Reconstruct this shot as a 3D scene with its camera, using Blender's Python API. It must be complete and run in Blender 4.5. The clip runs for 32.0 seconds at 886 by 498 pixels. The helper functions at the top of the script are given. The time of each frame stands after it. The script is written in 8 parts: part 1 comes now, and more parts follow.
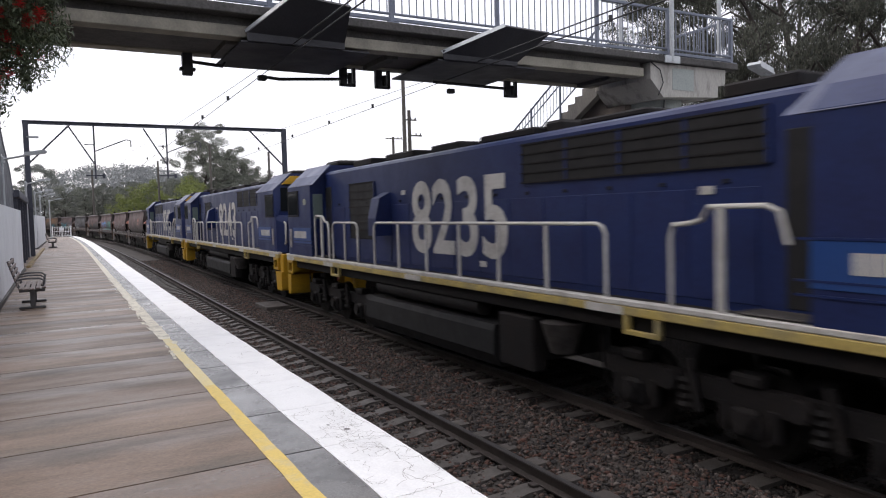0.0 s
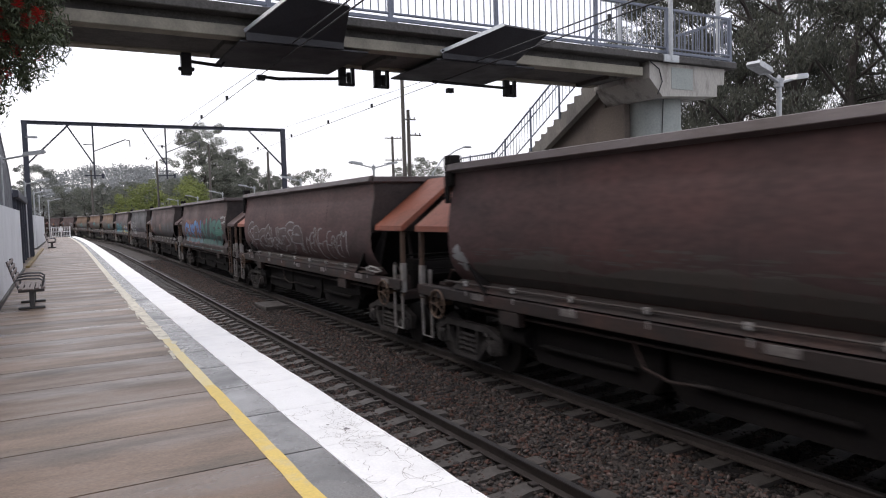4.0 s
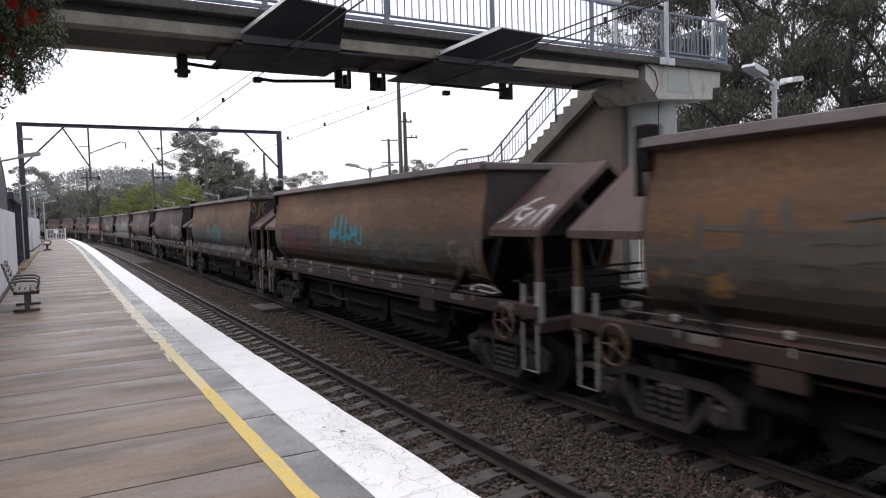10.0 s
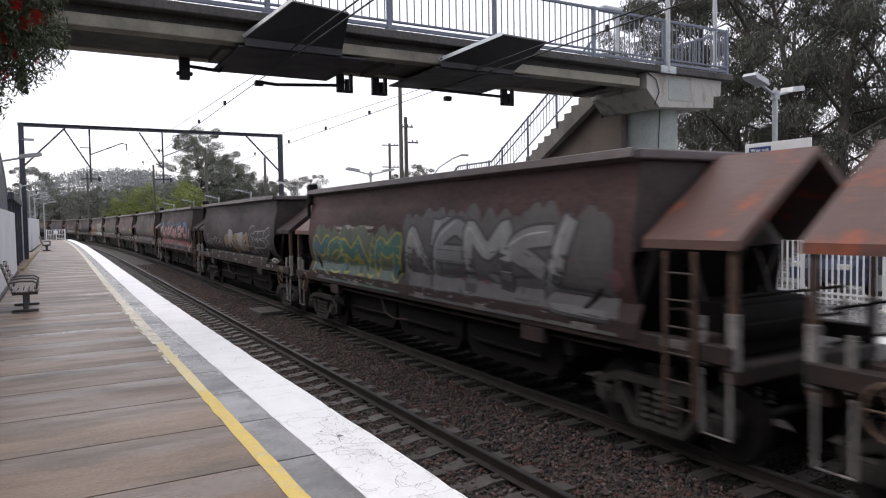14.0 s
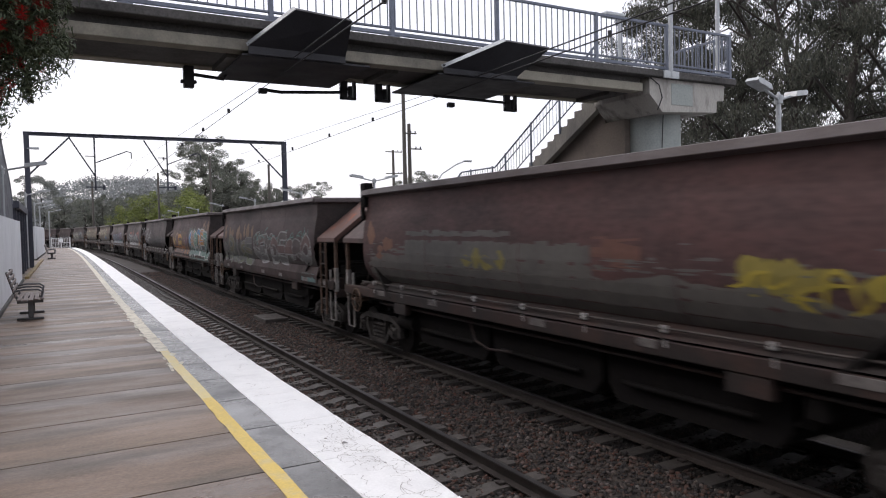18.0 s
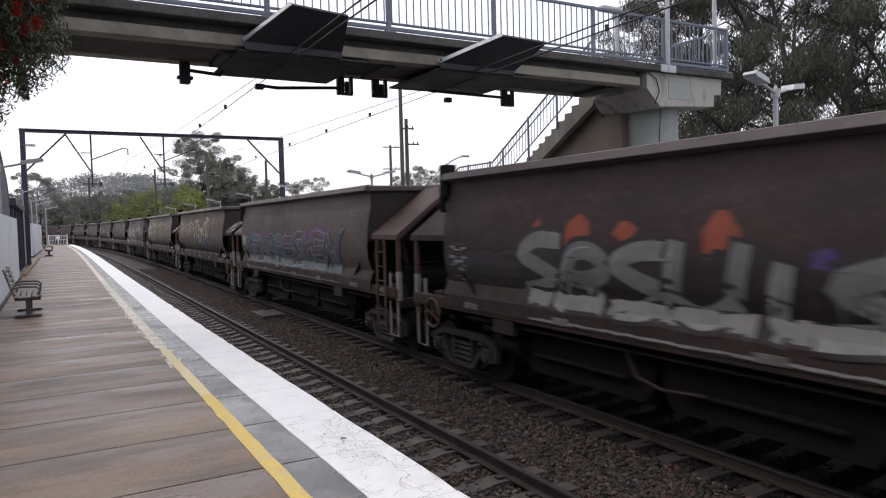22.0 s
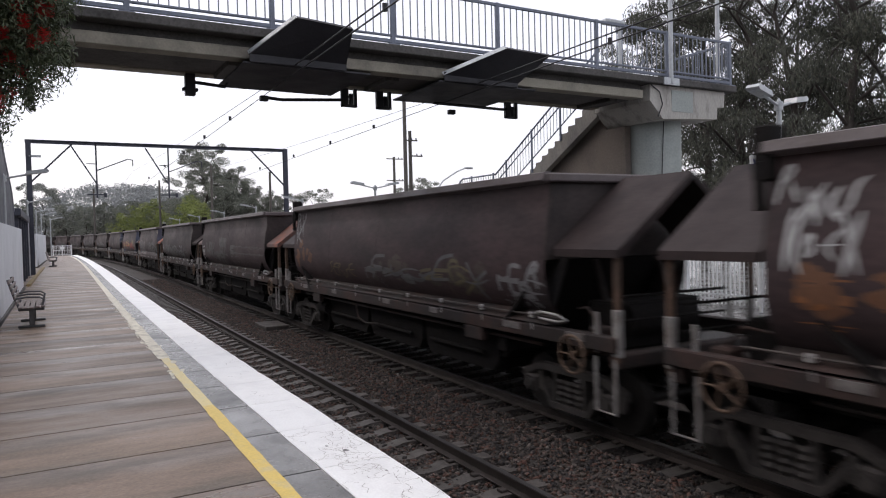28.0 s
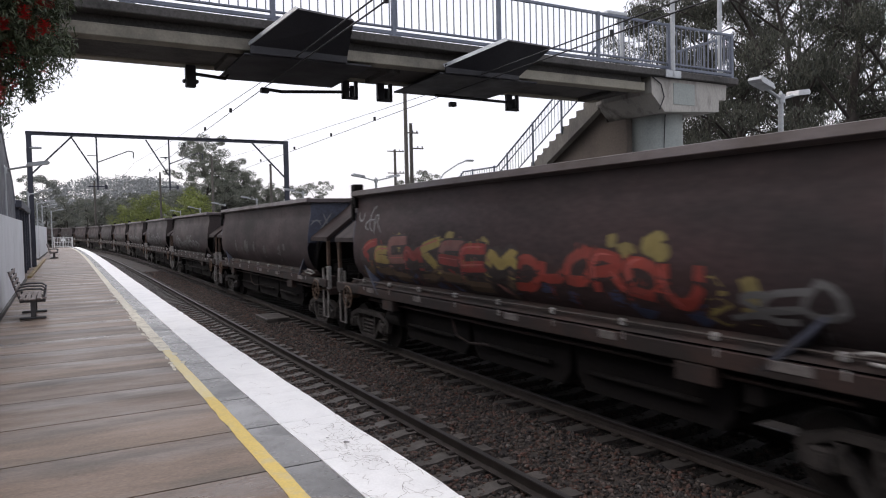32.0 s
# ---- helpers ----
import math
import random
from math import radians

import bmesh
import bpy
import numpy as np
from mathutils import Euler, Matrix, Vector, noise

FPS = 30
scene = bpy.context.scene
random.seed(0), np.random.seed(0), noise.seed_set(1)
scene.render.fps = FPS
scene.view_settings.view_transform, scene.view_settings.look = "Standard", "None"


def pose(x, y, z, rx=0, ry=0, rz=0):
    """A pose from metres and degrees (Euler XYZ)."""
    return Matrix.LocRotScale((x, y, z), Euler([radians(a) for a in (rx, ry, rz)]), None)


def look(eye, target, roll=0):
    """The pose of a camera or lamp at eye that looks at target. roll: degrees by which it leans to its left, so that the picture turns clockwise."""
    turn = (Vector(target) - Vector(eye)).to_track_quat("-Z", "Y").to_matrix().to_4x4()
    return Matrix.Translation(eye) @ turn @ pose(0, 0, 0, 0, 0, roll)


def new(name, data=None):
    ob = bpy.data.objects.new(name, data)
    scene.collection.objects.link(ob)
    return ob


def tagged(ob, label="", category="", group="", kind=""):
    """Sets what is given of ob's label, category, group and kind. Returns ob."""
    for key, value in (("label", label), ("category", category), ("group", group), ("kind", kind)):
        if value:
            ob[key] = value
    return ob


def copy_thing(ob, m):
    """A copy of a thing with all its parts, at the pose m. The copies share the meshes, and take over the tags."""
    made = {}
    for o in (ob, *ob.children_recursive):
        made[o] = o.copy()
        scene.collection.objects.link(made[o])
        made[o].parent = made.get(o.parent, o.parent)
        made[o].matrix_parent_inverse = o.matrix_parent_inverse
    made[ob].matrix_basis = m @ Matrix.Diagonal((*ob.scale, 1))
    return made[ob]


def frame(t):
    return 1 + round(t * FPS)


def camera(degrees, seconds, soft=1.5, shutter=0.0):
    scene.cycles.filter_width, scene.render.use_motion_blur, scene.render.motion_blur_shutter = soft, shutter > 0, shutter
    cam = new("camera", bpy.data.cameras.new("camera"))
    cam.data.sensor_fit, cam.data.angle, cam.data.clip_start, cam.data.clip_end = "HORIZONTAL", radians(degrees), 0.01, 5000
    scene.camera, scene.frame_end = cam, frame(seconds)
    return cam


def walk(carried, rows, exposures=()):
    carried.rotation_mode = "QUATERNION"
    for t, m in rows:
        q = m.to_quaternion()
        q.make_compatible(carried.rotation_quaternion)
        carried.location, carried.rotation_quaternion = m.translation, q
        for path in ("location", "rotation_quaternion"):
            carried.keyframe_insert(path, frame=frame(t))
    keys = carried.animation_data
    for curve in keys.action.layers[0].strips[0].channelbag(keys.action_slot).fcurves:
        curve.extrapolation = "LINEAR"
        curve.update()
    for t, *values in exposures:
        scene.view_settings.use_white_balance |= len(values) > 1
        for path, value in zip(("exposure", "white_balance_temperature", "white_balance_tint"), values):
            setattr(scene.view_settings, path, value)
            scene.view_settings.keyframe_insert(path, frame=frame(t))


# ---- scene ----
FOV = 65.03
EYE = (0.0, 0.0, 1.85)
RAIL = -1.02          # rail top below the platform surface
TRACK_1, TRACK_2 = 3.805, 7.646
GAUGE = 0.7525


def aim(yaw, pitch, roll):
    """Camera pose: yaw to the right of the track's direction, pitch up, roll."""
    a, b = radians(yaw), radians(pitch)
    way = Vector((math.sin(a) * math.cos(b), math.cos(a) * math.cos(b), math.sin(b)))
    return look(EYE, Vector(EYE) + way, roll)


cam = camera(FOV, 32.0, soft=1.1, shutter=0.22)
walk(cam, [
    (0, aim(29.275, -3.109, -1.554)), (0.5, aim(29.322, -3.072, -1.515)), (1, aim(29.344, -3.078, -1.522)),
    (1.5, aim(29.352, -3.112, -1.538)), (2, aim(29.354, -3.142, -1.557)), (2.5, aim(29.354, -3.148, -1.589)),
    (3, aim(29.350, -3.127, -1.609)), (3.5, aim(29.333, -3.101, -1.671)), (5.5, aim(29.322, -3.412, -1.481)),
    (6, aim(29.371, -3.373, -1.424)), (6.5, aim(29.417, -3.308, -1.401)), (7, aim(29.457, -3.217, -1.434)),
    (7.5, aim(29.491, -3.117, -1.479)), (8, aim(29.528, -3.045, -1.475)), (8.5, aim(29.565, -3.015, -1.499)),
    (9, aim(29.593, -3.002, -1.571)), (9.5, aim(29.614, -2.989, -1.627)), (10, aim(29.631, -2.970, -1.628)),
    (10.5, aim(29.648, -2.936, -1.570)), (11, aim(29.657, -2.879, -1.512)), (11.5, aim(29.672, -2.805, -1.496)),
    (12, aim(29.693, -2.725, -1.483)), (12.5, aim(29.697, -2.660, -1.405)), (13, aim(29.695, -2.626, -1.265)),
    (13.5, aim(29.690, -2.593, -1.104)), (14, aim(29.676, -2.539, -0.950)), (14.5, aim(29.659, -2.494, -0.837)),
    (16.5, aim(29.529, -2.198, -1.197)), (17, aim(29.495, -2.159, -1.265)), (17.5, aim(29.441, -2.107, -1.287)),
    (18, aim(29.366, -2.027, -1.260)), (18.5, aim(29.309, -1.957, -1.250)), (19, aim(29.292, -1.951, -1.250)),
    (19.5, aim(29.291, -2.016, -1.235)), (20, aim(29.298, -2.128, -1.253)), (20.5, aim(29.328, -2.252, -1.313)),
    (21, aim(29.387, -2.358, -1.397)), (21.5, aim(29.457, -2.416, -1.475)), (22, aim(29.535, -2.421, -1.532)),
    (22.5, aim(29.622, -2.395, -1.578)), (23, aim(29.678, -2.354, -1.549)), (23.5, aim(29.682, -2.276, -1.456)),
    (24, aim(29.658, -2.174, -1.403)), (24.5, aim(29.635, -2.083, -1.381)), (25, aim(29.619, -2.001, -1.354)),
    (25.5, aim(29.593, -1.924, -1.355)), (27.5, aim(29.362, -1.445, -1.389)), (28, aim(29.295, -1.456, -1.359)),
    (28.5, aim(29.250, -1.540, -1.354)), (29, aim(29.229, -1.685, -1.337)), (29.5, aim(29.202, -1.842, -1.255)),
    (30, aim(29.168, -1.959, -1.207)), (30.5, aim(29.157, -2.025, -1.259)), (31, aim(29.167, -2.059, -1.309)),
    (31.5, aim(29.189, -2.070, -1.308)), (32, aim(29.219, -2.066, -1.253)),
], exposures=[(0, 0.10), (2, 0.15), (3.5, 0.15), (10, 0.12), (16, 0.05), (20, 0.0), (28, -0.06), (32, -0.06)])

# ---- world and light: bright overcast ----
world = bpy.data.worlds.new("overcast_sky")
scene.world = world
world.use_nodes = True
wn, wl = world.node_tree.nodes, world.node_tree.links
wn.clear()
sky = wn.new("ShaderNodeTexSky")
sky.sky_type, sky.sun_disc = "NISHITA", False
sky.sun_elevation, sky.sun_rotation = radians(48), radians(-60)
sky.dust_density, sky.ozone_density = 4.0, 1.0
sky_bg = wn.new("ShaderNodeBackground")
sky_bg.inputs[1].default_value = 0.06
cloud_bg = wn.new("ShaderNodeBackground")
cloud_tc = wn.new("ShaderNodeTexCoord")
cloud_noise = wn.new("ShaderNodeTexNoise")
cloud_noise.inputs["Scale"].default_value = 1.6
cloud_noise.inputs["Detail"].default_value = 5
cloud_ramp = wn.new("ShaderNodeValToRGB")
cloud_ramp.color_ramp.elements[0].position, cloud_ramp.color_ramp.elements[1].position = 0.3, 0.7
cloud_ramp.color_ramp.elements[0].color = (0.90, 0.88, 0.95, 1)
cloud_ramp.color_ramp.elements[1].color = (1.0, 0.966, 1.008, 1)
cloud_bg.inputs[1].default_value = 1.0
sky_add = wn.new("ShaderNodeAddShader")
w_out = wn.new("ShaderNodeOutputWorld")
wl.new(cloud_tc.outputs["Generated"], cloud_noise.inputs["Vector"])
wl.new(cloud_noise.outputs["Fac"], cloud_ramp.inputs["Fac"])
wl.new(cloud_ramp.outputs["Color"], cloud_bg.inputs["Color"])
wl.new(sky.outputs["Color"], sky_bg.inputs["Color"])
wl.new(sky_bg.outputs[0], sky_add.inputs[0])
wl.new(cloud_bg.outputs[0], sky_add.inputs[1])
wl.new(sky_add.outputs[0], w_out.inputs["Surface"])

sun = new("sun", bpy.data.lights.new("sun", "SUN"))
sun.data.energy, sun.data.angle, sun.data.color = 0.5, radians(60), (1.0, 0.97, 0.92)
sun.matrix_world = look((8, 10, 30), (3, 3, 0))
scene.view_settings.exposure = 0.0


# ---- materials ----
def surface(name, col, rough=0.8, metal=0.0, fine=40.0, coarse=1.5, var=0.25, col2=None, mix_at=(0.45, 0.7),
            bump=0.15, bump_scale=None, rand=0.0, stretch=(1, 1, 1), rough_var=0.1, spec=0.5, coat=0.0):
    """A worn surface: broad stains and fine grain in colour, gloss and relief."""
    m = bpy.data.materials.new(name)
    m.use_nodes = True
    n, l = m.node_tree.nodes, m.node_tree.links
    p = n["Principled BSDF"]
    tc = n.new("ShaderNodeTexCoord")
    mp = n.new("ShaderNodeMapping")
    mp.inputs["Scale"].default_value = stretch
    l.new(tc.outputs["Object"], mp.inputs["Vector"])
    info = n.new("ShaderNodeObjectInfo")
    shift = n.new("ShaderNodeVectorMath")
    shift.operation = "MULTIPLY_ADD"
    shift.inputs[1].default_value = (37.0, 19.0, 53.0)
    l.new(info.outputs["Random"], shift.inputs[0])
    l.new(mp.outputs["Vector"], shift.inputs[2])
    n1 = n.new("ShaderNodeTexNoise")
    n1.inputs["Scale"].default_value, n1.inputs["Detail"].default_value = coarse, 6
    n1.inputs["Roughness"].default_value = 0.65
    n2 = n.new("ShaderNodeTexNoise")
    n2.inputs["Scale"].default_value, n2.inputs["Detail"].default_value = fine, 4
    l.new(shift.outputs[0], n1.inputs["Vector"])
    l.new(shift.outputs[0], n2.inputs["Vector"])
    ramp = n.new("ShaderNodeValToRGB")
    ramp.color_ramp.elements[0].position, ramp.color_ramp.elements[1].position = mix_at
    ramp.color_ramp.elements[0].color = (*col, 1)
    ramp.color_ramp.elements[1].color = (*(col2 or [c * (1 - var) for c in col]), 1)
    l.new(n1.outputs["Fac"], ramp.inputs["Fac"])
    hsv = n.new("ShaderNodeHueSaturation")
    l.new(ramp.outputs["Color"], hsv.inputs["Color"])
    val = n.new("ShaderNodeMapRange")
    val.inputs["From Min"].default_value, val.inputs["From Max"].default_value = 0.3, 0.7
    val.inputs["To Min"].default_value, val.inputs["To Max"].default_value = 1 - var, 1 + var
    l.new(n2.outputs["Fac"], val.inputs["Value"])
    rnd = n.new("ShaderNodeMapRange")
    rnd.inputs["To Min"].default_value, rnd.inputs["To Max"].default_value = 1 - rand, 1 + rand
    l.new(info.outputs["Random"], rnd.inputs["Value"])
    mul = n.new("ShaderNodeMath")
    mul.operation = "MULTIPLY"
    l.new(val.outputs[0], mul.inputs[0])
    l.new(rnd.outputs[0], mul.inputs[1])
    l.new(mul.outputs[0], hsv.inputs["Value"])
    l.new(hsv.outputs["Color"], p.inputs["Base Color"])
    rr = n.new("ShaderNodeMapRange")
    rr.inputs["From Min"].default_value, rr.inputs["From Max"].default_value = 0.3, 0.7
    rr.inputs["To Min"].default_value = max(0.03, rough - rough_var)
    rr.inputs["To Max"].default_value = min(1.0, rough + rough_var)
    l.new(n1.outputs["Fac"], rr.inputs["Value"])
    l.new(rr.outputs[0], p.inputs["Roughness"])
    p.inputs["Metallic"].default_value = metal
    p.inputs["Specular IOR Level"].default_value = spec
    p.inputs["Coat Weight"].default_value = coat
    if bump:
        b = n.new("ShaderNodeBump")
        b.inputs["Strength"].default_value, b.inputs["Distance"].default_value = bump, 0.01
        if bump_scale:
            n3 = n.new("ShaderNodeTexNoise")
            n3.inputs["Scale"].default_value, n3.inputs["Detail"].default_value = bump_scale, 3
            l.new(tc.outputs["Object"], n3.inputs["Vector"])
            l.new(n3.outputs["Fac"], b.inputs["Height"])
        else:
            l.new(n2.outputs["Fac"], b.inputs["Height"])
        l.new(b.outputs[0], p.inputs["Normal"])
    return m


def leafy(name, col, col2):
    """Leaves whose colour differs from clump to clump and from leaf to leaf."""
    m = bpy.data.materials.new(name)
    m.use_nodes = True
    n, l = m.node_tree.nodes, m.node_tree.links
    p = n["Principled BSDF"]
    g = n.new("ShaderNodeNewGeometry")
    ramp = n.new("ShaderNodeValToRGB")
    ramp.color_ramp.elements[0].color, ramp.color_ramp.elements[1].color = (*col, 1), (*col2, 1)
    l.new(g.outputs["Random Per Island"], ramp.inputs["Fac"])
    info = n.new("ShaderNodeObjectInfo")
    hsv = n.new("ShaderNodeHueSaturation")
    r = n.new("ShaderNodeMapRange")
    r.inputs["To Min"].default_value, r.inputs["To Max"].default_value = 0.8, 1.2
    l.new(info.outputs["Random"], r.inputs["Value"])
    l.new(r.outputs[0], hsv.inputs["Value"])
    l.new(ramp.outputs["Color"], hsv.inputs["Color"])
    l.new(hsv.outputs["Color"], p.inputs["Base Color"])
    p.inputs["Roughness"].default_value = 0.6
    return m


CONCRETE = surface("wet_platform_concrete", (0.196, 0.136, 0.097), 0.52, fine=70, coarse=1.1, var=0.30,
                   col2=(0.125, 0.108, 0.092), bump=0.14, rand=0.2, rough_var=0.2, stretch=(0.5, 1.6, 1))


def banded(m, start, period):
    """Darker wet bands along the joints of the slabs, wavering in width."""
    n, l = m.node_tree.nodes, m.node_tree.links
    p = n["Principled BSDF"]
    tc = n.new("ShaderNodeTexCoord")
    sep = n.new("ShaderNodeSeparateXYZ")
    l.new(tc.outputs["Object"], sep.inputs[0])
    wob = n.new("ShaderNodeTexNoise")
    wob.inputs["Scale"].default_value = 0.9
    l.new(tc.outputs["Object"], wob.inputs["Vector"])
    ph = n.new("ShaderNodeMath")
    ph.operation = "MULTIPLY_ADD"
    ph.inputs[1].default_value = 2 * math.pi / period
    ph.inputs[2].default_value = -2 * math.pi * start / period
    l.new(sep.outputs["Y"], ph.inputs[0])
    add = n.new("ShaderNodeMath")
    add.operation = "MULTIPLY_ADD"
    add.inputs[1].default_value = 2.2
    l.new(wob.outputs["Fac"], add.inputs[0])
    l.new(ph.outputs[0], add.inputs[2])
    co = n.new("ShaderNodeMath")
    co.operation = "COSINE"
    l.new(add.outputs[0], co.inputs[0])
    mr = n.new("ShaderNodeMapRange")
    mr.inputs["From Min"].default_value, mr.inputs["From Max"].default_value = -0.2, 1.0
    mr.inputs["To Max"].default_value = 0.45
    l.new(co.outputs[0], mr.inputs["Value"])
    mix = n.new("ShaderNodeMix")
    mix.data_type, mix.blend_type = "RGBA", "MULTIPLY"
    mix.inputs["B"].default_value = (0.47, 0.48, 0.50, 1)
    src = p.inputs["Base Color"].links[0].from_socket
    l.new(mr.outputs[0], mix.inputs["Factor"])
    l.new(src, mix.inputs["A"])
    l.new(mix.outputs["Result"], p.inputs["Base Color"])
    rg = n.new("ShaderNodeMath")
    rg.operation = "MULTIPLY_ADD"
    rg.inputs[1].default_value = -0.35
    l.new(mr.outputs[0], rg.inputs[0])
    l.new(p.inputs["Roughness"].links[0].from_socket, rg.inputs[2])
    l.new(rg.outputs[0], p.inputs["Roughness"])


banded(CONCRETE, -13.97, 1.2)
STRIP = surface("wet_grey_concrete", (0.165, 0.16, 0.155), 0.27, fine=70, coarse=1.6, var=0.25,
                col2=(0.10, 0.10, 0.104), bump=0.15, rand=0.12, rough_var=0.2)
EDGE_WHITE = surface("worn_white_paint", (0.86, 0.86, 0.86), 0.55, fine=60, coarse=2.0, var=0.05,
                     col2=(0.76, 0.76, 0.765), bump=0.25, bump_scale=25)
EDGE_YELLOW = surface("worn_yellow_paint", (0.68, 0.50, 0.13), 0.55, fine=50, coarse=5, var=0.12,
                      col2=(0.60, 0.50, 0.28), mix_at=(0.5, 0.75), bump=0.1)
LINE_FADED = surface("faded_yellow_paint", (0.66, 0.55, 0.26), 0.55, fine=50, coarse=5, var=0.1, col2=(0.64, 0.58, 0.40), bump=0.1)
KERB_OCHRE = surface("dirty_ochre_kerb", (0.26, 0.19, 0.085), 0.7, fine=40, coarse=2, var=0.2, col2=(0.16, 0.13, 0.09))
# brown-grey concrete, darkened further for the shade under the flight
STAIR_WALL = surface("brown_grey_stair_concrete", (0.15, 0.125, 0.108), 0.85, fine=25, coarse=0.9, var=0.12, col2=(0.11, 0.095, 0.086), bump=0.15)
PALE_LINE = surface("bleached_line_paint", (0.66, 0.62, 0.51), 0.6, fine=40, coarse=6, var=0.15, col2=(0.36, 0.33, 0.28))
CRACK = surface("dirt_in_cracks", (0.24, 0.22, 0.20), 0.9, var=0.2)
BALLAST = surface("ballast_stone", (0.045, 0.038, 0.034), 0.75, fine=30, coarse=0.7, var=0.3, col2=(0.05, 0.036, 0.03), bump=0.3)
EARTH = surface("dark_earth", (0.055, 0.05, 0.04), 0.9, fine=8, coarse=0.1, var=0.3, col2=(0.06, 0.075, 0.035), bump=0.4)
SLEEPER = surface("dusty_concrete_sleeper", (0.082, 0.072, 0.066), 0.6, fine=60, coarse=3, var=0.25, col2=(0.050, 0.043, 0.038), rand=0.2)
# far track's sleepers, darkened to carry the train's shade
SLEEPER_SHADED = surface("shaded_sleeper", (0.050, 0.044, 0.041), 0.65, fine=60, coarse=3, var=0.25, col2=(0.026, 0.023, 0.021), rand=0.2)
RAIL_TOP = surface("polished_rail_steel", (0.105, 0.10, 0.10), 0.4, 0.7, fine=60, coarse=3, var=0.1, stretch=(4, 0.2, 1))
RAIL_WEB = surface("rusty_rail_web", (0.034, 0.026, 0.023), 0.8, 0.1, fine=50, coarse=2, var=0.3)
BRIDGE = surface("stained_precast_concrete", (0.21, 0.20, 0.18), 0.85, fine=30, coarse=1.0, var=0.15, col2=(0.13, 0.125, 0.12), bump=0.2, stretch=(1, 1, 0.4))
BRIDGE_DARK = surface("weathered_shaded_concrete", (0.085, 0.08, 0.078), 0.9, fine=25, coarse=1.3, var=0.25, col2=(0.045, 0.044, 0.043), bump=0.25)
CREAM = surface("cream_painted_beam", (0.27, 0.25, 0.205), 0.7, fine=30, coarse=1.2, var=0.1, col2=(0.15, 0.14, 0.12), bump=0.1)
MINT = surface("grey_green_painted_concrete", (0.35, 0.38, 0.365), 0.75, fine=25, coarse=0.8, var=0.1, col2=(0.29, 0.32, 0.305))
BLUE_STEEL = surface("grey_blue_painted_steel", (0.155, 0.175, 0.225), 0.5, 0.2, fine=40, coarse=4, var=0.15)
GALV = surface("galvanised_steel", (0.42, 0.44, 0.46), 0.45, 0.6, fine=50, coarse=6, var=0.12)
DARK_STEEL = surface("dark_painted_steel", (0.056, 0.060, 0.082), 0.55, 0.3, fine=40, coarse=3, var=0.2)
BLACK_PLATE = surface("black_screen_plate", (0.022, 0.022, 0.028), 0.6, 0.1, fine=30, coarse=2, var=0.2)
WIRE = surface("dark_wire", (0.04, 0.04, 0.045), 0.6, 0.4, var=0.1, bump=0)
WALL_WHITE = surface("pale_painted_wall", (0.62, 0.64, 0.68), 0.6, fine=20, coarse=0.8, var=0.05, col2=(0.55, 0.57, 0.60))
FENCE_WHITE = surface("white_painted_steel", (0.72, 0.73, 0.74), 0.45, fine=40, coarse=4, var=0.06)
TIMBER = surface("weathered_bench_slat", (0.19, 0.155, 0.147), 0.6, fine=50, coarse=4, var=0.25, stretch=(6, 1, 6))
BENCH_METAL = surface("dark_grey_cast_metal", (0.10, 0.10, 0.105), 0.5, 0.4, var=0.2)
POLE_WOOD = surface("weathered_timber_pole", (0.11, 0.10, 0.09), 0.9, fine=40, coarse=3, var=0.25, stretch=(5, 5, 0.6))
SIGN_BLUE = surface("sign_blue", (0.02, 0.045, 0.19), 0.4, var=0.05, bump=0)
SIGN_WHITE = surface("sign_white", (0.78, 0.79, 0.80), 0.4, var=0.03, bump=0)
BARK = surface("gum_bark", (0.050, 0.042, 0.037), 0.9, fine=20, coarse=2, var=0.3, stretch=(3, 3, 0.5), bump=0.4)
LEAF_GUM = leafy("gum_leaves", (0.022, 0.026, 0.019), (0.088, 0.092, 0.066))
# distant bush, its leaf colour paled to hold the haze
LEAF_BUSH = leafy("hazed_bush_leaves", (0.105, 0.112, 0.100), (0.20, 0.206, 0.178))
CAP = surface("pale_streaked_concrete", (0.42, 0.405, 0.375), 0.85, fine=30, coarse=1.6, var=0.12, col2=(0.16, 0.15, 0.14), mix_at=(0.5, 0.7), bump=0.2, stretch=(1.4, 1.4, 0.4))
# haze is mixed into the far gums' leaf colour
LEAF_FAR = leafy("hazed_far_gum_leaves", (0.085, 0.094, 0.080), (0.20, 0.208, 0.168))
LEAF_LIME = leafy("fresh_green_leaves", (0.115, 0.155, 0.035), (0.27, 0.30, 0.085))
LEAF_SHRUB = leafy("bottlebrush_leaves", (0.020, 0.034, 0.014), (0.060, 0.075, 0.035))
# distant trees and hill: haze painted into both leaf colours
LEAF_DISTANT = leafy("hazed_gum_leaves", (0.10, 0.108, 0.100), (0.19, 0.198, 0.178))
HILL = leafy("hazed_forest", (0.26, 0.275, 0.28), (0.30, 0.315, 0.32))
FLOWER = surface("red_bottlebrush_flower", (0.55, 0.02, 0.025), 0.7, var=0.3)


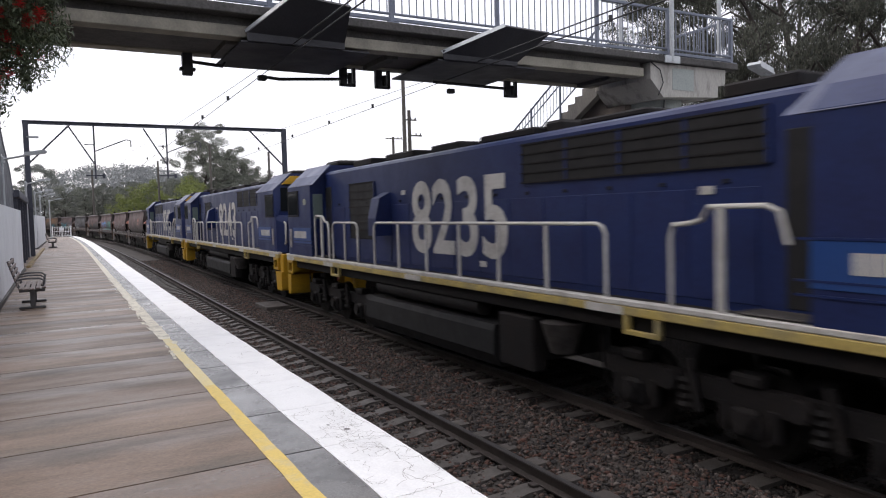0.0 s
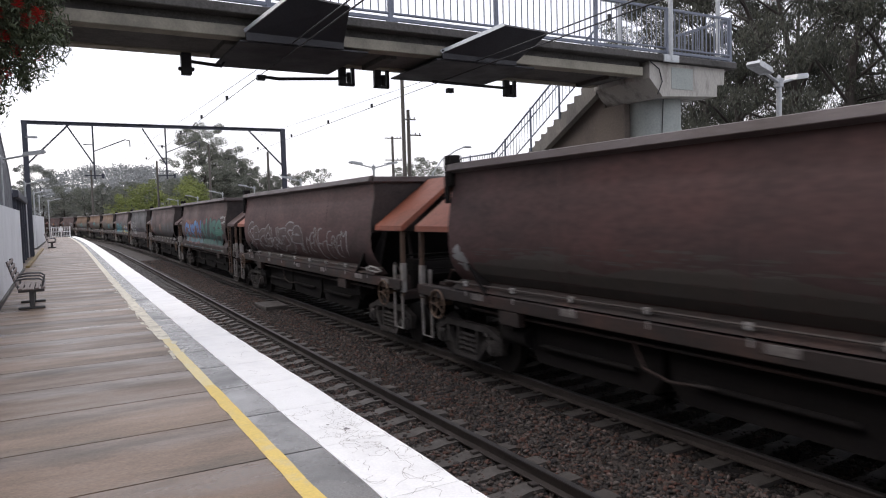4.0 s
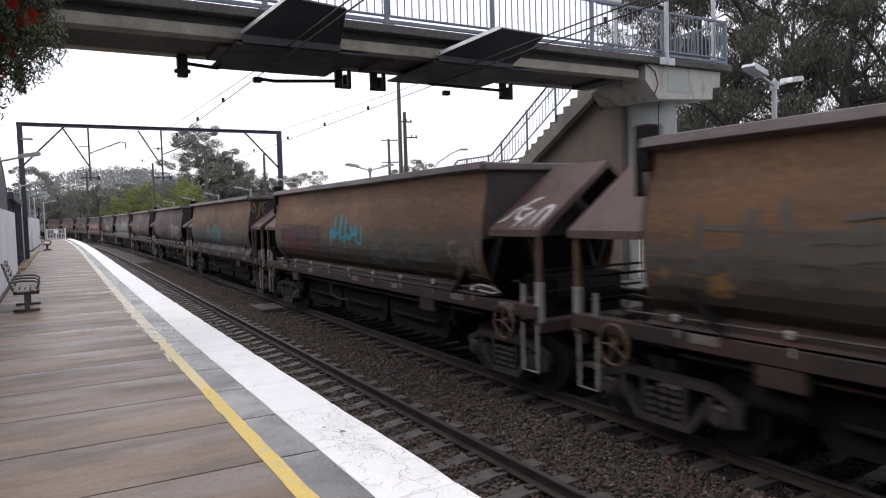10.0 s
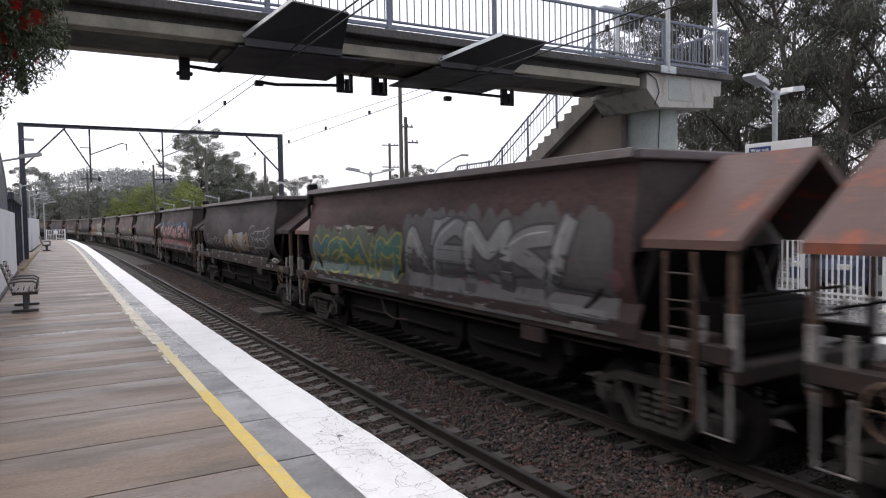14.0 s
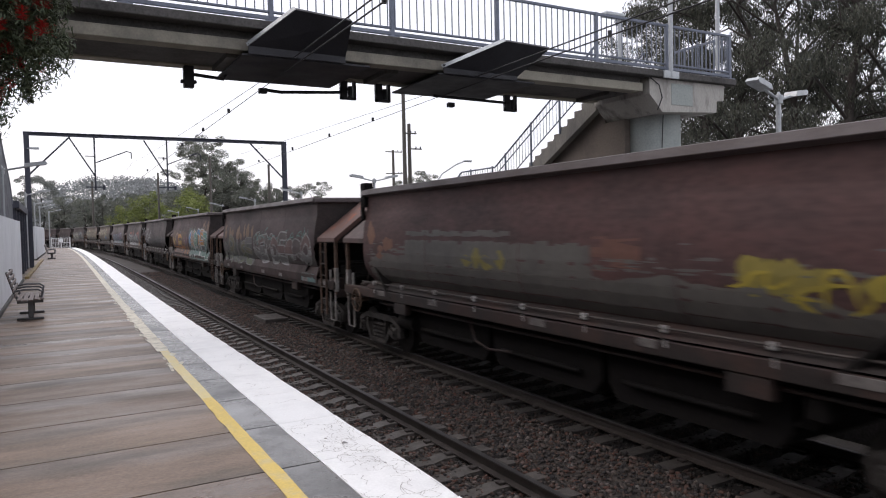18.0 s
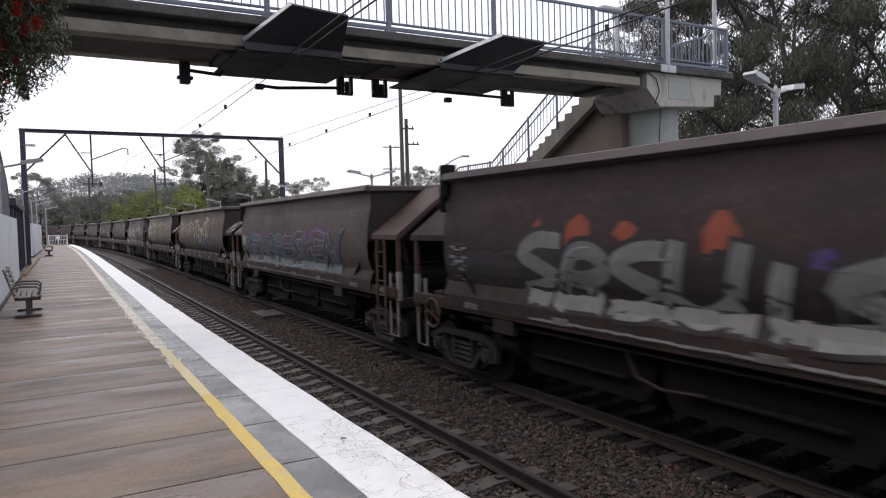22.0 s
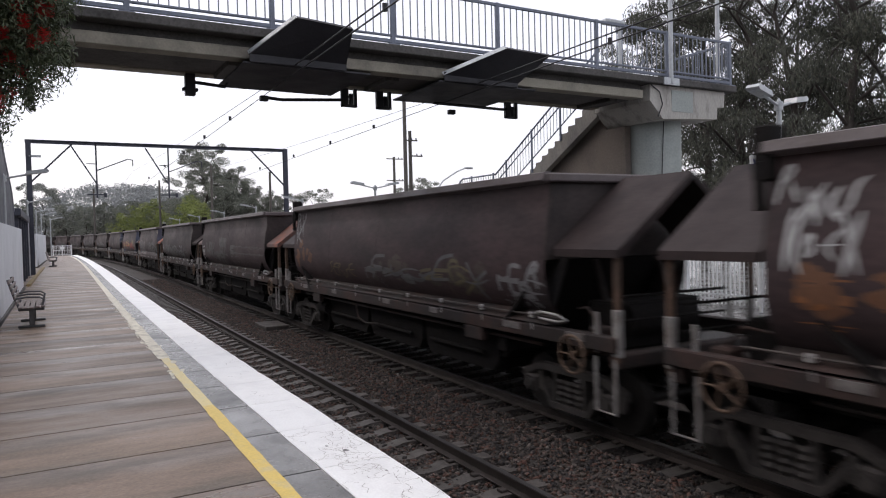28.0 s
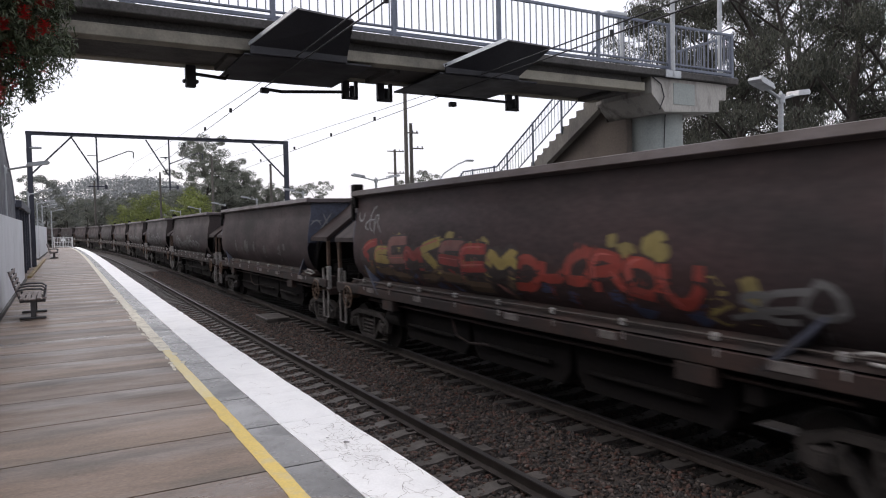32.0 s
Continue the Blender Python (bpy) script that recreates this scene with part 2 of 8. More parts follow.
# ---- geometry helpers ----
class Geo:
    """Collects vertices and faces of one mesh."""

    def __init__(self):
        self.v, self.f, self.mi, self.sm = [], [], [], []

    def add(self, verts, faces, mi=0, smooth=False):
        o = len(self.v)
        self.v += [tuple(q) for q in verts]
        self.f += [[i + o for i in f] for f in faces]
        self.mi += [mi] * len(faces)
        self.sm += [smooth] * len(faces)
        return self

    def box(self, a, b, bev=0.0, mi=0, m=None):
        x0, y0, z0 = a
        x1, y1, z1 = b
        if bev <= 0:
            vs = [(x, y, z) for x in (x0, x1) for y in (y0, y1) for z in (z0, z1)]
            fs = [(0, 1, 3, 2), (4, 6, 7, 5), (0, 4, 5, 1), (2, 3, 7, 6), (0, 2, 6, 4), (1, 5, 7, 3)]
        else:
            vs, fs = CHAMFER(x0, x1, y0, y1, z0, z1, bev)
        if m is not None:
            vs = [m @ Vector(q) for q in vs]
        return self.add(vs, fs, mi)

    def cyl(self, p0, p1, r0, r1=None, n=8, mi=0, caps=True):
        p0, p1 = Vector(p0), Vector(p1)
        r1 = r0 if r1 is None else r1
        d = (p1 - p0).normalized()
        a = d.orthogonal().normalized()
        b = d.cross(a)
        vs = [p + (a * math.cos(t) + b * math.sin(t)) * r for p, r in ((p0, r0), (p1, r1))
              for t in (2 * math.pi * i / n for i in range(n))]
        self.add(vs, [(i, (i + 1) % n, n + (i + 1) % n, n + i) for i in range(n)], mi, True)
        if caps:
            self.add(vs[:n], [list(range(n))[::-1]], mi)
            self.add(vs[n:], [list(range(n))], mi)
        return self

    def tube(self, pts, r, n=6, mi=0):
        """One bent tube through points."""
        pts = [Vector(p) for p in pts]
        shut = (pts[0] - pts[-1]).length < 1e-6
        if shut:
            pts = pts[:-1]
        k = len(pts)
        vs, a = [], None
        for i, p in enumerate(pts):
            d = (pts[(i + 1) % k] - pts[i - 1]) if shut or 0 < i < k - 1 else (pts[1] - pts[0]) if i == 0 else (pts[-1] - pts[-2])
            d.normalize()
            a = d.orthogonal() if a is None else a - d * a.dot(d)
            a.normalize()
            b = d.cross(a)
            vs += [p + (a * math.cos(t) + b * math.sin(t)) * r for t in (2 * math.pi * j / n for j in range(n))]
        fs = [(i * n + j, i * n + (j + 1) % n, ((i + 1) % k) * n + (j + 1) % n, ((i + 1) % k) * n + j) for i in range(k if shut else k - 1) for j in range(n)]
        self.add(vs, fs, mi, True)
        if not shut:
            self.add(vs[:n], [list(range(n))[::-1]], mi)
            self.add(vs[-n:], [list(range(n))], mi)
        return self

    def lathe(self, x, y, prof, n=8, mi=0):
        """A turned shape on an upright axis: rows of (radius, z)."""
        vs = [(x + r * math.cos(t), y + r * math.sin(t), z) for r, z in prof for t in (2 * math.pi * j / n for j in range(n))]
        self.add(vs, [(i * n + j, i * n + (j + 1) % n, (i + 1) * n + (j + 1) % n, (i + 1) * n + j) for i in range(len(prof) - 1) for j in range(n)], mi)
        return self

    def prism(self, prof, y0, y1, mi=0, axis="y"):
        """A closed outline of (a, b), drawn along an axis: y takes (x, z), x takes (y, z), z takes (x, y)."""
        n = len(prof)
        put = {"y": lambda a, b, t: (a, t, b), "x": lambda a, b, t: (t, a, b), "z": lambda a, b, t: (a, b, t)}[axis]
        vs = [put(a, b, t) for t in (y0, y1) for a, b in prof]
        fs = [(i, (i + 1) % n, n + (i + 1) % n, n + i) for i in range(n)] + [list(range(n))[::-1], list(range(n, 2 * n))]
        return self.add(vs, fs, mi)

    def mesh(self, name, mats):
        me = bpy.data.meshes.new(name)
        me.from_pydata(self.v, [], self.f)
        for m in mats if isinstance(mats, (list, tuple)) else [mats]:
            me.materials.append(m)
        me.polygons.foreach_set("material_index", self.mi)
        me.polygons.foreach_set("use_smooth", self.sm)
        me.update()
        b = bmesh.new()
        b.from_mesh(me)
        bmesh.ops.recalc_face_normals(b, faces=b.faces)
        b.to_mesh(me)
        b.free()
        return me


def CHAMFER(x0, x1, y0, y1, z0, z1, c):
    c = min(c, (x1 - x0) * 0.49, (y1 - y0) * 0.49, (z1 - z0) * 0.49)
    vs, idx = [], {}
    for i, x in enumerate((x0, x1)):
        for j, y in enumerate((y0, y1)):
            for k, z in enumerate((z0, z1)):
                sx, sy, sz = (c, -c)[i], (c, -c)[j], (c, -c)[k]
                for a, q in enumerate(((x, y + sy, z + sz), (x + sx, y, z + sz), (x + sx, y + sy, z))):
                    idx[i, j, k, a] = len(vs)
                    vs.append(q)
    g = lambda *k: idx[k]
    fs = []
    for i in (0, 1):
        fs.append([g(i, 0, 0, 0), g(i, 1, 0, 0), g(i, 1, 1, 0), g(i, 0, 1, 0)])
        fs.append([g(0, i, 0, 1), g(1, i, 0, 1), g(1, i, 1, 1), g(0, i, 1, 1)])
        fs.append([g(0, 0, i, 2), g(1, 0, i, 2), g(1, 1, i, 2), g(0, 1, i, 2)])
    for i in (0, 1):
        for j in (0, 1):
            fs.append([g(i, j, 0, 0), g(i, j, 1, 0), g(i, j, 1, 1), g(i, j, 0, 1)])
            fs.append([g(i, 0, j, 0), g(i, 1, j, 0), g(i, 1, j, 2), g(i, 0, j, 2)])
            fs.append([g(0, i, j, 1), g(1, i, j, 1), g(1, i, j, 2), g(0, i, j, 2)])
            for k in (0, 1):
                fs.append([g(i, j, k, 0), g(i, j, k, 1), g(i, j, k, 2)])
    return vs, fs


def part(name, geo, mats, parent=None, label="", kind=""):
    ob = new(name, geo.mesh(name, mats) if isinstance(geo, Geo) else geo)
    ob.parent = parent
    return tagged(ob, label, kind=kind)


def thing(name, label, category, m=None, group="", kind=""):
    ob = new(name)
    ob.empty_display_size = 0.2
    if m is not None:
        ob.matrix_basis = m
    return tagged(ob, label, category, group, kind)


def bend(y):
    """Sideways drift of the railway along its length."""
    return 0.00038 * y * y - 3.7e-6 * y ** 3 if y > 0 else 0.0


# railway centre line as stations of (length, offset, y)
def _stations():
    rows, u, x, y = [], 0.0, 0.0, 0.0
    while u < 1000:
        rows.append((u, x, y))
        if y < 210:
            s = 0.00076 * y - 1.11e-5 * y * y
        d = math.hypot(1, s)
        x, y, u = x + s / d, y + 1 / d, u + 1
    return rows


STATIONS = _stations()


def on_track(u, centre):
    """Point and heading at length u along a line that runs beside the railway's line."""
    if u <= 0:
        return Vector((centre, u, 0)), 0.0
    i = min(int(u), len(STATIONS) - 2)
    (u0, x0, y0), (u1, x1, y1) = STATIONS[i], STATIONS[i + 1]
    t = u - u0
    return Vector((centre + x0 + (x1 - x0) * t, y0 + (y1 - y0) * t, 0)), math.atan2(-(x1 - x0), y1 - y0)


def along(geo, prof, y0, y1, step=2.0, mi=0, lift=0.0):
    """A closed outline of (x, z) swept along the railway's bend."""
    n = max(1, round((y1 - y0) / step))
    ys = [y0 + (y1 - y0) * i / n for i in range(n + 1)]
    k = len(prof)
    vs = [(a + bend(y), y, b + lift) for y in ys for a, b in prof]
    fs = [(i * k + j, i * k + (j + 1) % k, (i + 1) * k + (j + 1) % k, (i + 1) * k + j) for i in range(n) for j in range(k)]
    fs += [list(range(k))[::-1], list(range(n * k, n * k + k))]
    return geo.add(vs, fs, mi)


def rect(x0, x1, z0, z1):
    return [(x0, z0), (x1, z0), (x1, z1), (x0, z1)]


# ---- large structure ----
g = Geo()
# one sheet of ground out to the horizon, finer near the railway
xs = [-3000, -600, -200, -60, -20, -2, 2.35, 11, 20, 60, 200, 600, 3000]
ys = [-3000, -600, -100, -20, 0, 20, 40, 60, 80, 100, 120, 150, 200, 300, 600, 3000]
g.add([(x, y, -1.62) for y in ys for x in xs],
      [(j * len(xs) + i, j * len(xs) + i + 1, (j + 1) * len(xs) + i + 1, (j + 1) * len(xs) + i)
       for j in range(len(ys) - 1) for i in range(len(xs) - 1)])
tagged(part("ground", g, EARTH), "dark damp earth beside the railway", "ground", kind="structure")

# ballast bed, a raised sheet along the bend
g = Geo()
along(g, [(2.30, -1.62), (10.2, -1.62), (9.5, -1.27), (8.9, -1.245), (6.35, -1.245), (6.1, -1.215), (5.3, -1.215), (5.05, -1.245), (2.36, -1.245)], -12, 208, 2)
tagged(part("ballast_bed", g, BALLAST), "brown and grey crushed stone ballast bed", "ballast", kind="structure")

# rails
RAIL_PROF = [(-0.07, -0.16), (0.07, -0.16), (0.07, -0.145), (0.012, -0.12), (0.012, -0.045), (0.036, -0.03), (0.036, -0.012),
             (-0.036, -0.012), (-0.036, -0.03), (-0.012, -0.045), (-0.012, -0.12), (-0.07, -0.145)]
HEAD_PROF = [(-0.036, -0.0115), (0.036, -0.0115), (0.034, 0), (-0.034, 0)]
for c, side_name in ((TRACK_1, "near"), (TRACK_2, "far")):
    track = thing("railway_track", "steel rails on concrete sleepers in stone ballast", "track", kind="structure")
    for side in (-GAUGE, GAUGE):
        g = Geo()
        along(g, [(c + side + a, RAIL + b) for a, b in RAIL_PROF], -12, 208, 2)
        rail = part("rail", g, RAIL_WEB, track)
        g = Geo()
        along(g, [(c + side + a, RAIL + b) for a, b in HEAD_PROF], -12, 208, 2)
        part("rail_head", g, RAIL_TOP, rail, "polished running surface")
    g = Geo()
    g.prism([(-1.24, -0.22), (1.24, -0.22), (1.24, -0.005), (1.22, 0.0), (0.5, 0.0), (0.35, -0.03), (-0.35, -0.03), (-0.5, 0.0), (-1.22, 0.0), (-1.24, -0.005)],
            -0.12, 0.12)
    for s in (-1, 1):
        for e in (-0.12, 0.12):
            g.box((s * GAUGE + e - 0.045, -0.05, 0.0), (s * GAUGE + e + 0.045, 0.05, 0.035), 0.008, 1)
    me = g.mesh("sleeper", [SLEEPER if side_name == "near" else SLEEPER_SHADED, RAIL_WEB])
    y = -4.92
    i = 0
    far = Geo()
    while y < 130:
        q, a = on_track(max(y, 0.0), c)
        if y < 0:
            q.y = y
        mat = Matrix.Translation((q.x, q.y, RAIL - 0.165)) @ Matrix.Rotation(a, 4, "Z")
        if y < 62:
            ob = part("sleeper", me, None, track)
            ob.matrix_basis = mat
        else:
            far.box((-1.24, -0.12, -0.2), (1.24, 0.12, 0), 0, 0, mat)
        y += 0.61
    part("sleeper_run", far, SLEEPER, track, kind="stuff")

# near platform: body, slabs, coping
platform = thing("platform_near", "wet brown concrete platform with white edge and yellow line", "platform", kind="structure")
g = Geo()
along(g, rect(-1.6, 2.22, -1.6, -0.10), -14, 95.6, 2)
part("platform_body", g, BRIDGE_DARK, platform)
far = Geo()
y = -13.97
SLAB = 1.2
while y < 95.3:
    b0, b1 = bend(y), bend(y + SLAB)
    g = Geo()
    e = 0.011
    lift = 0.0
    for x0, x1, mi in ((-1.55, 1.335, 0), (1.335, 1.776, 1)):
        g.add([(x0 + (b0 if x0 > 0 else 0), y + e, -0.1), (x1 + b0, y + e, -0.1), (x1 + b1, y + SLAB - e, -0.1), (x0 + (b1 if x0 > 0 else 0), y + SLAB - e, -0.1),
               (x0 + (b0 if x0 > 0 else 0), y + e, lift), (x1 + b0, y + e, lift), (x1 + b1, y + SLAB - e, lift), (x0 + (b1 if x0 > 0 else 0), y + SLAB - e, lift)],
              [(0, 3, 2, 1), (4, 5, 6, 7), (0, 1, 5, 4), (1, 2, 6, 5), (2, 3, 7, 6), (3, 0, 4, 7)], mi)
    part("slab", g, [CONCRETE, STRIP], platform)
    g = Geo()
    wob = [random.uniform(-0.012, 0.012) for _ in range(5)]
    vs = []
    for i in range(5):
        t = y + SLAB * i / 4
        t = min(max(t, y + 0.003), y + SLAB - 0.003)
        bb = bend(t)
        vs += [(1.776 + bb + wob[i] * 0.5, t, -0.24), (2.357 + bb + wob[i], t, -0.24), (2.357 + bb + wob[i], t, -0.006), (2.345 + bb + wob[i], t, 0.004), (1.776 + bb + wob[i] * 0.5, t, 0.004)]
    fs = [(i * 5 + j, i * 5 + (j + 1) % 5, i * 5 + 5 + (j + 1) % 5, i * 5 + 5 + j) for i in range(4) for j in range(5)]
    fs += [[4, 3, 2, 1, 0], [20, 21, 22, 23, 24]]
    g.add(vs, fs)
    part("coping_stone", g, EDGE_WHITE, platform)
    y += SLAB
# yellow line, worn along its edges
g = Geo()
ys = np.arange(-13, 95, 0.12)
rng = np.random.default_rng(4)
l_edge = 1.335 + np.convolve(rng.normal(0, 0.007, len(ys)), [0.3, 0.4, 0.3], "same")
r_edge = 1.462 + np.convolve(rng.normal(0, 0.005, len(ys)), [0.3, 0.4, 0.3], "same")
ends = (-13.1, 7.9, 11.4, 95.1)
for mat, y0, y1, words in ((EDGE_YELLOW, ends[0], ends[1], "worn yellow painted safety line"), (LINE_FADED, ends[1], ends[2], "faded yellow safety line"), (PALE_LINE, ends[2], ends[3], "bleached cream safety line")):
    g = Geo()
    row = [(y, a, b) for y, a, b in zip(ys, l_edge, r_edge) if y0 - 0.06 <= y <= y1 + 0.06]
    wide = 0.03 if mat is PALE_LINE else 0.0
    g.add([(e + bend(y), y, 0.004) for y, a, b in row for e in (a - wide, b + wide * 0.5)], [(2 * i, 2 * i + 1, 2 * i + 3, 2 * i + 2) for i in range(len(row) - 1)])
    part("yellow_line", g, mat, platform, words)
# older, bleached stretch of the line and pale scuffs beside it
g = Geo()
for i in range(110):
    y = 9.4 + 15 * rng.uniform(0, 1) ** 0.8
    x = 1.318 - abs(rng.normal(0, 0.03)) if i % 3 else 1.462 + abs(rng.normal(0, 0.015))
    k, rx, ry = 8, rng.uniform(0.012, 0.05), rng.uniform(0.04, 0.2)
    ring = [(x + bend(y) + rx * math.cos(6.283 * j / k) * rng.uniform(0.4, 1.3), y + ry * math.sin(6.283 * j / k) * rng.uniform(0.5, 1.2), 0.0050 + 0.00003 * i) for j in range(k)]
    g.add(ring, [list(range(k))])
part("bleached_line", g, PALE_LINE, platform, "bleached cream remains of the safety line", kind="stuff")

# ---- the coal train ----
def hull_mat(name, col, col2):
    return surface(name, col, 0.62, 0.0, fine=14, coarse=0.8, var=0.2, col2=col2, mix_at=(0.38, 0.66), bump=0.10, rough_var=0.12, stretch=(1, 0.42, 1.1), rand=0.10, spec=0.33)


HULLS = {"brown": hull_mat("brown_red_hopper_paint", (0.090, 0.051, 0.054), (0.048, 0.036, 0.040)),
         "maroon": hull_mat("maroon_hopper_paint", (0.090, 0.045, 0.044), (0.052, 0.035, 0.036)),
         "dusty": hull_mat("dusty_brown_grey_hopper_paint", (0.090, 0.070, 0.067), (0.058, 0.047, 0.047)),
         "grey": hull_mat("soot_grey_hopper_paint", (0.052, 0.038, 0.041), (0.031, 0.025, 0.028)),
         "black": hull_mat("blue_black_hopper_paint", (0.052, 0.049, 0.056), (0.034, 0.032, 0.037)),
         "dark": hull_mat("dark_brown_hopper_paint", (0.058, 0.036, 0.038), (0.033, 0.026, 0.028)),
         "tan": hull_mat("faded_tan_hopper_paint", (0.175, 0.094, 0.052), (0.115, 0.074, 0.050)),
         "khaki": hull_mat("khaki_brown_hopper_paint", (0.128, 0.088, 0.074), (0.080, 0.068, 0.061))}
RIM = surface("dusty_rim_steel", (0.110, 0.092, 0.096), 0.55, 0.1, fine=25, coarse=1.2, var=0.2, col2=(0.085, 0.068, 0.064))
HOOD = surface("brown_hood_paint", (0.074, 0.041, 0.038), 0.65, fine=20, coarse=1.5, var=0.2, col2=(0.048, 0.033, 0.032))
HOOD_DARK = surface("dark_sooty_hood", (0.030, 0.019, 0.019), 0.7, fine=20, coarse=1.5, var=0.2, col2=(0.020, 0.015, 0.016), spec=0.3)
HOOD_ORANGE = surface("orange_primer_hood", (0.255, 0.074, 0.042), 0.65, fine=20, coarse=1.3, var=0.2, col2=(0.16, 0.07, 0.05))
HOOD_STREAK = surface("streaked_brown_hood", (0.105, 0.058, 0.050), 0.6, fine=20, coarse=1.1, var=0.18, col2=(0.30, 0.075, 0.03), mix_at=(0.55, 0.68))
END_BLUE = surface("faded_blue_end_paint", (0.075, 0.085, 0.125), 0.6, fine=20, coarse=1.2, var=0.2, col2=(0.05, 0.05, 0.06))
# soot colour, lowered further for the shade under the wagons
SOOT_SHADE = surface("sooty_shaded_underframe", (0.0105, 0.0090, 0.0092), 0.9, 0.0, fine=25, coarse=2, var=0.35, col2=(0.016, 0.014, 0.013), spec=0.2)
FRAME = surface("grimy_brown_frame", (0.022, 0.016, 0.015), 0.8, 0.0, fine=25, coarse=1.2, var=0.3, col2=(0.062, 0.033, 0.027))
# skirt brown is darkened to offset the sky light on its slope
SKIRT = surface("darkened_brown_skirt", (0.046, 0.030, 0.029), 0.7, fine=20, coarse=1.2, var=0.25, col2=(0.028, 0.021, 0.021), spec=0.3)
GUSSET = surface("grey_scraped_end_paint", (0.045, 0.041, 0.043), 0.7, fine=20, coarse=2.0, var=0.25, col2=(0.028, 0.025, 0.025))
RUSTY = surface("rust_brown_post", (0.10, 0.058, 0.040), 0.75, fine=30, coarse=3, var=0.25, col2=(0.05, 0.036, 0.03))
END_WALL = surface("sooty_end_paint", (0.040, 0.030, 0.029), 0.75, fine=18, coarse=1.1, var=0.25, col2=(0.020, 0.017, 0.017))
BOGIE = surface("grey_brown_bogie_dust", (0.050, 0.044, 0.042), 0.8, 0.1, fine=25, coarse=3, var=0.3, col2=(0.022, 0.02, 0.019))
PALE = surface("pale_grubby_paint", (0.30, 0.285, 0.275), 0.6, fine=30, coarse=4, var=0.2, col2=(0.17, 0.14, 0.13))
PLATE = surface("dirty_white_plate", (0.40, 0.39, 0.385), 0.6, fine=30, coarse=5, var=0.2, col2=(0.16, 0.145, 0.14))
SILL_PLATE = surface("grubby_sill_plate", (0.17, 0.155, 0.15), 0.6, fine=30, coarse=5, var=0.3, col2=(0.07, 0.06, 0.058))
WHEEL = surface("dark_wheel_steel", (0.03, 0.027, 0.026), 0.6, 0.5, fine=30, coarse=4, var=0.2)
WHEEL_RUSTY = surface("rusty_handwheel", (0.13, 0.085, 0.06), 0.7, 0.1, fine=30, coarse=6, var=0.3)
ORANGE_PLATE = surface("orange_patch_paint", (0.36, 0.15, 0.045), 0.6, fine=30, coarse=4, var=0.2, col2=(0.24, 0.11, 0.05))

HALF_RIM, END = 6.165, 7.55
# outline of the hopper's side: height over the rail and half width
SIDE = [(3.56, 1.325), (3.22, 1.325), (3.14, 1.345), (2.9, 1.395), (2.6, 1.435), (2.3, 1.45), (2.1, 1.435), (1.95, 1.40), (1.78, 1.32), (1.62, 1.18)]
# the ladder wagons have a sloping skirt that runs out to the sill
SIDE_SKIRT = SIDE[:7] + [(1.95, 1.405), (1.76, 1.335), (1.53, 1.42), (1.32, 1.42)]
skin = SIDE


def side_at(y, z, lift=0.0):
    """A point on the camera side of the hopper's skin."""
    for (z0, w0), (z1, w1) in zip(skin[:-1], skin[1:]):
        if z >= z1:
            break
    t = (z0 - z) / (z0 - z1)
    return (-(w0 + (w1 - w0) * t + lift), y, z)


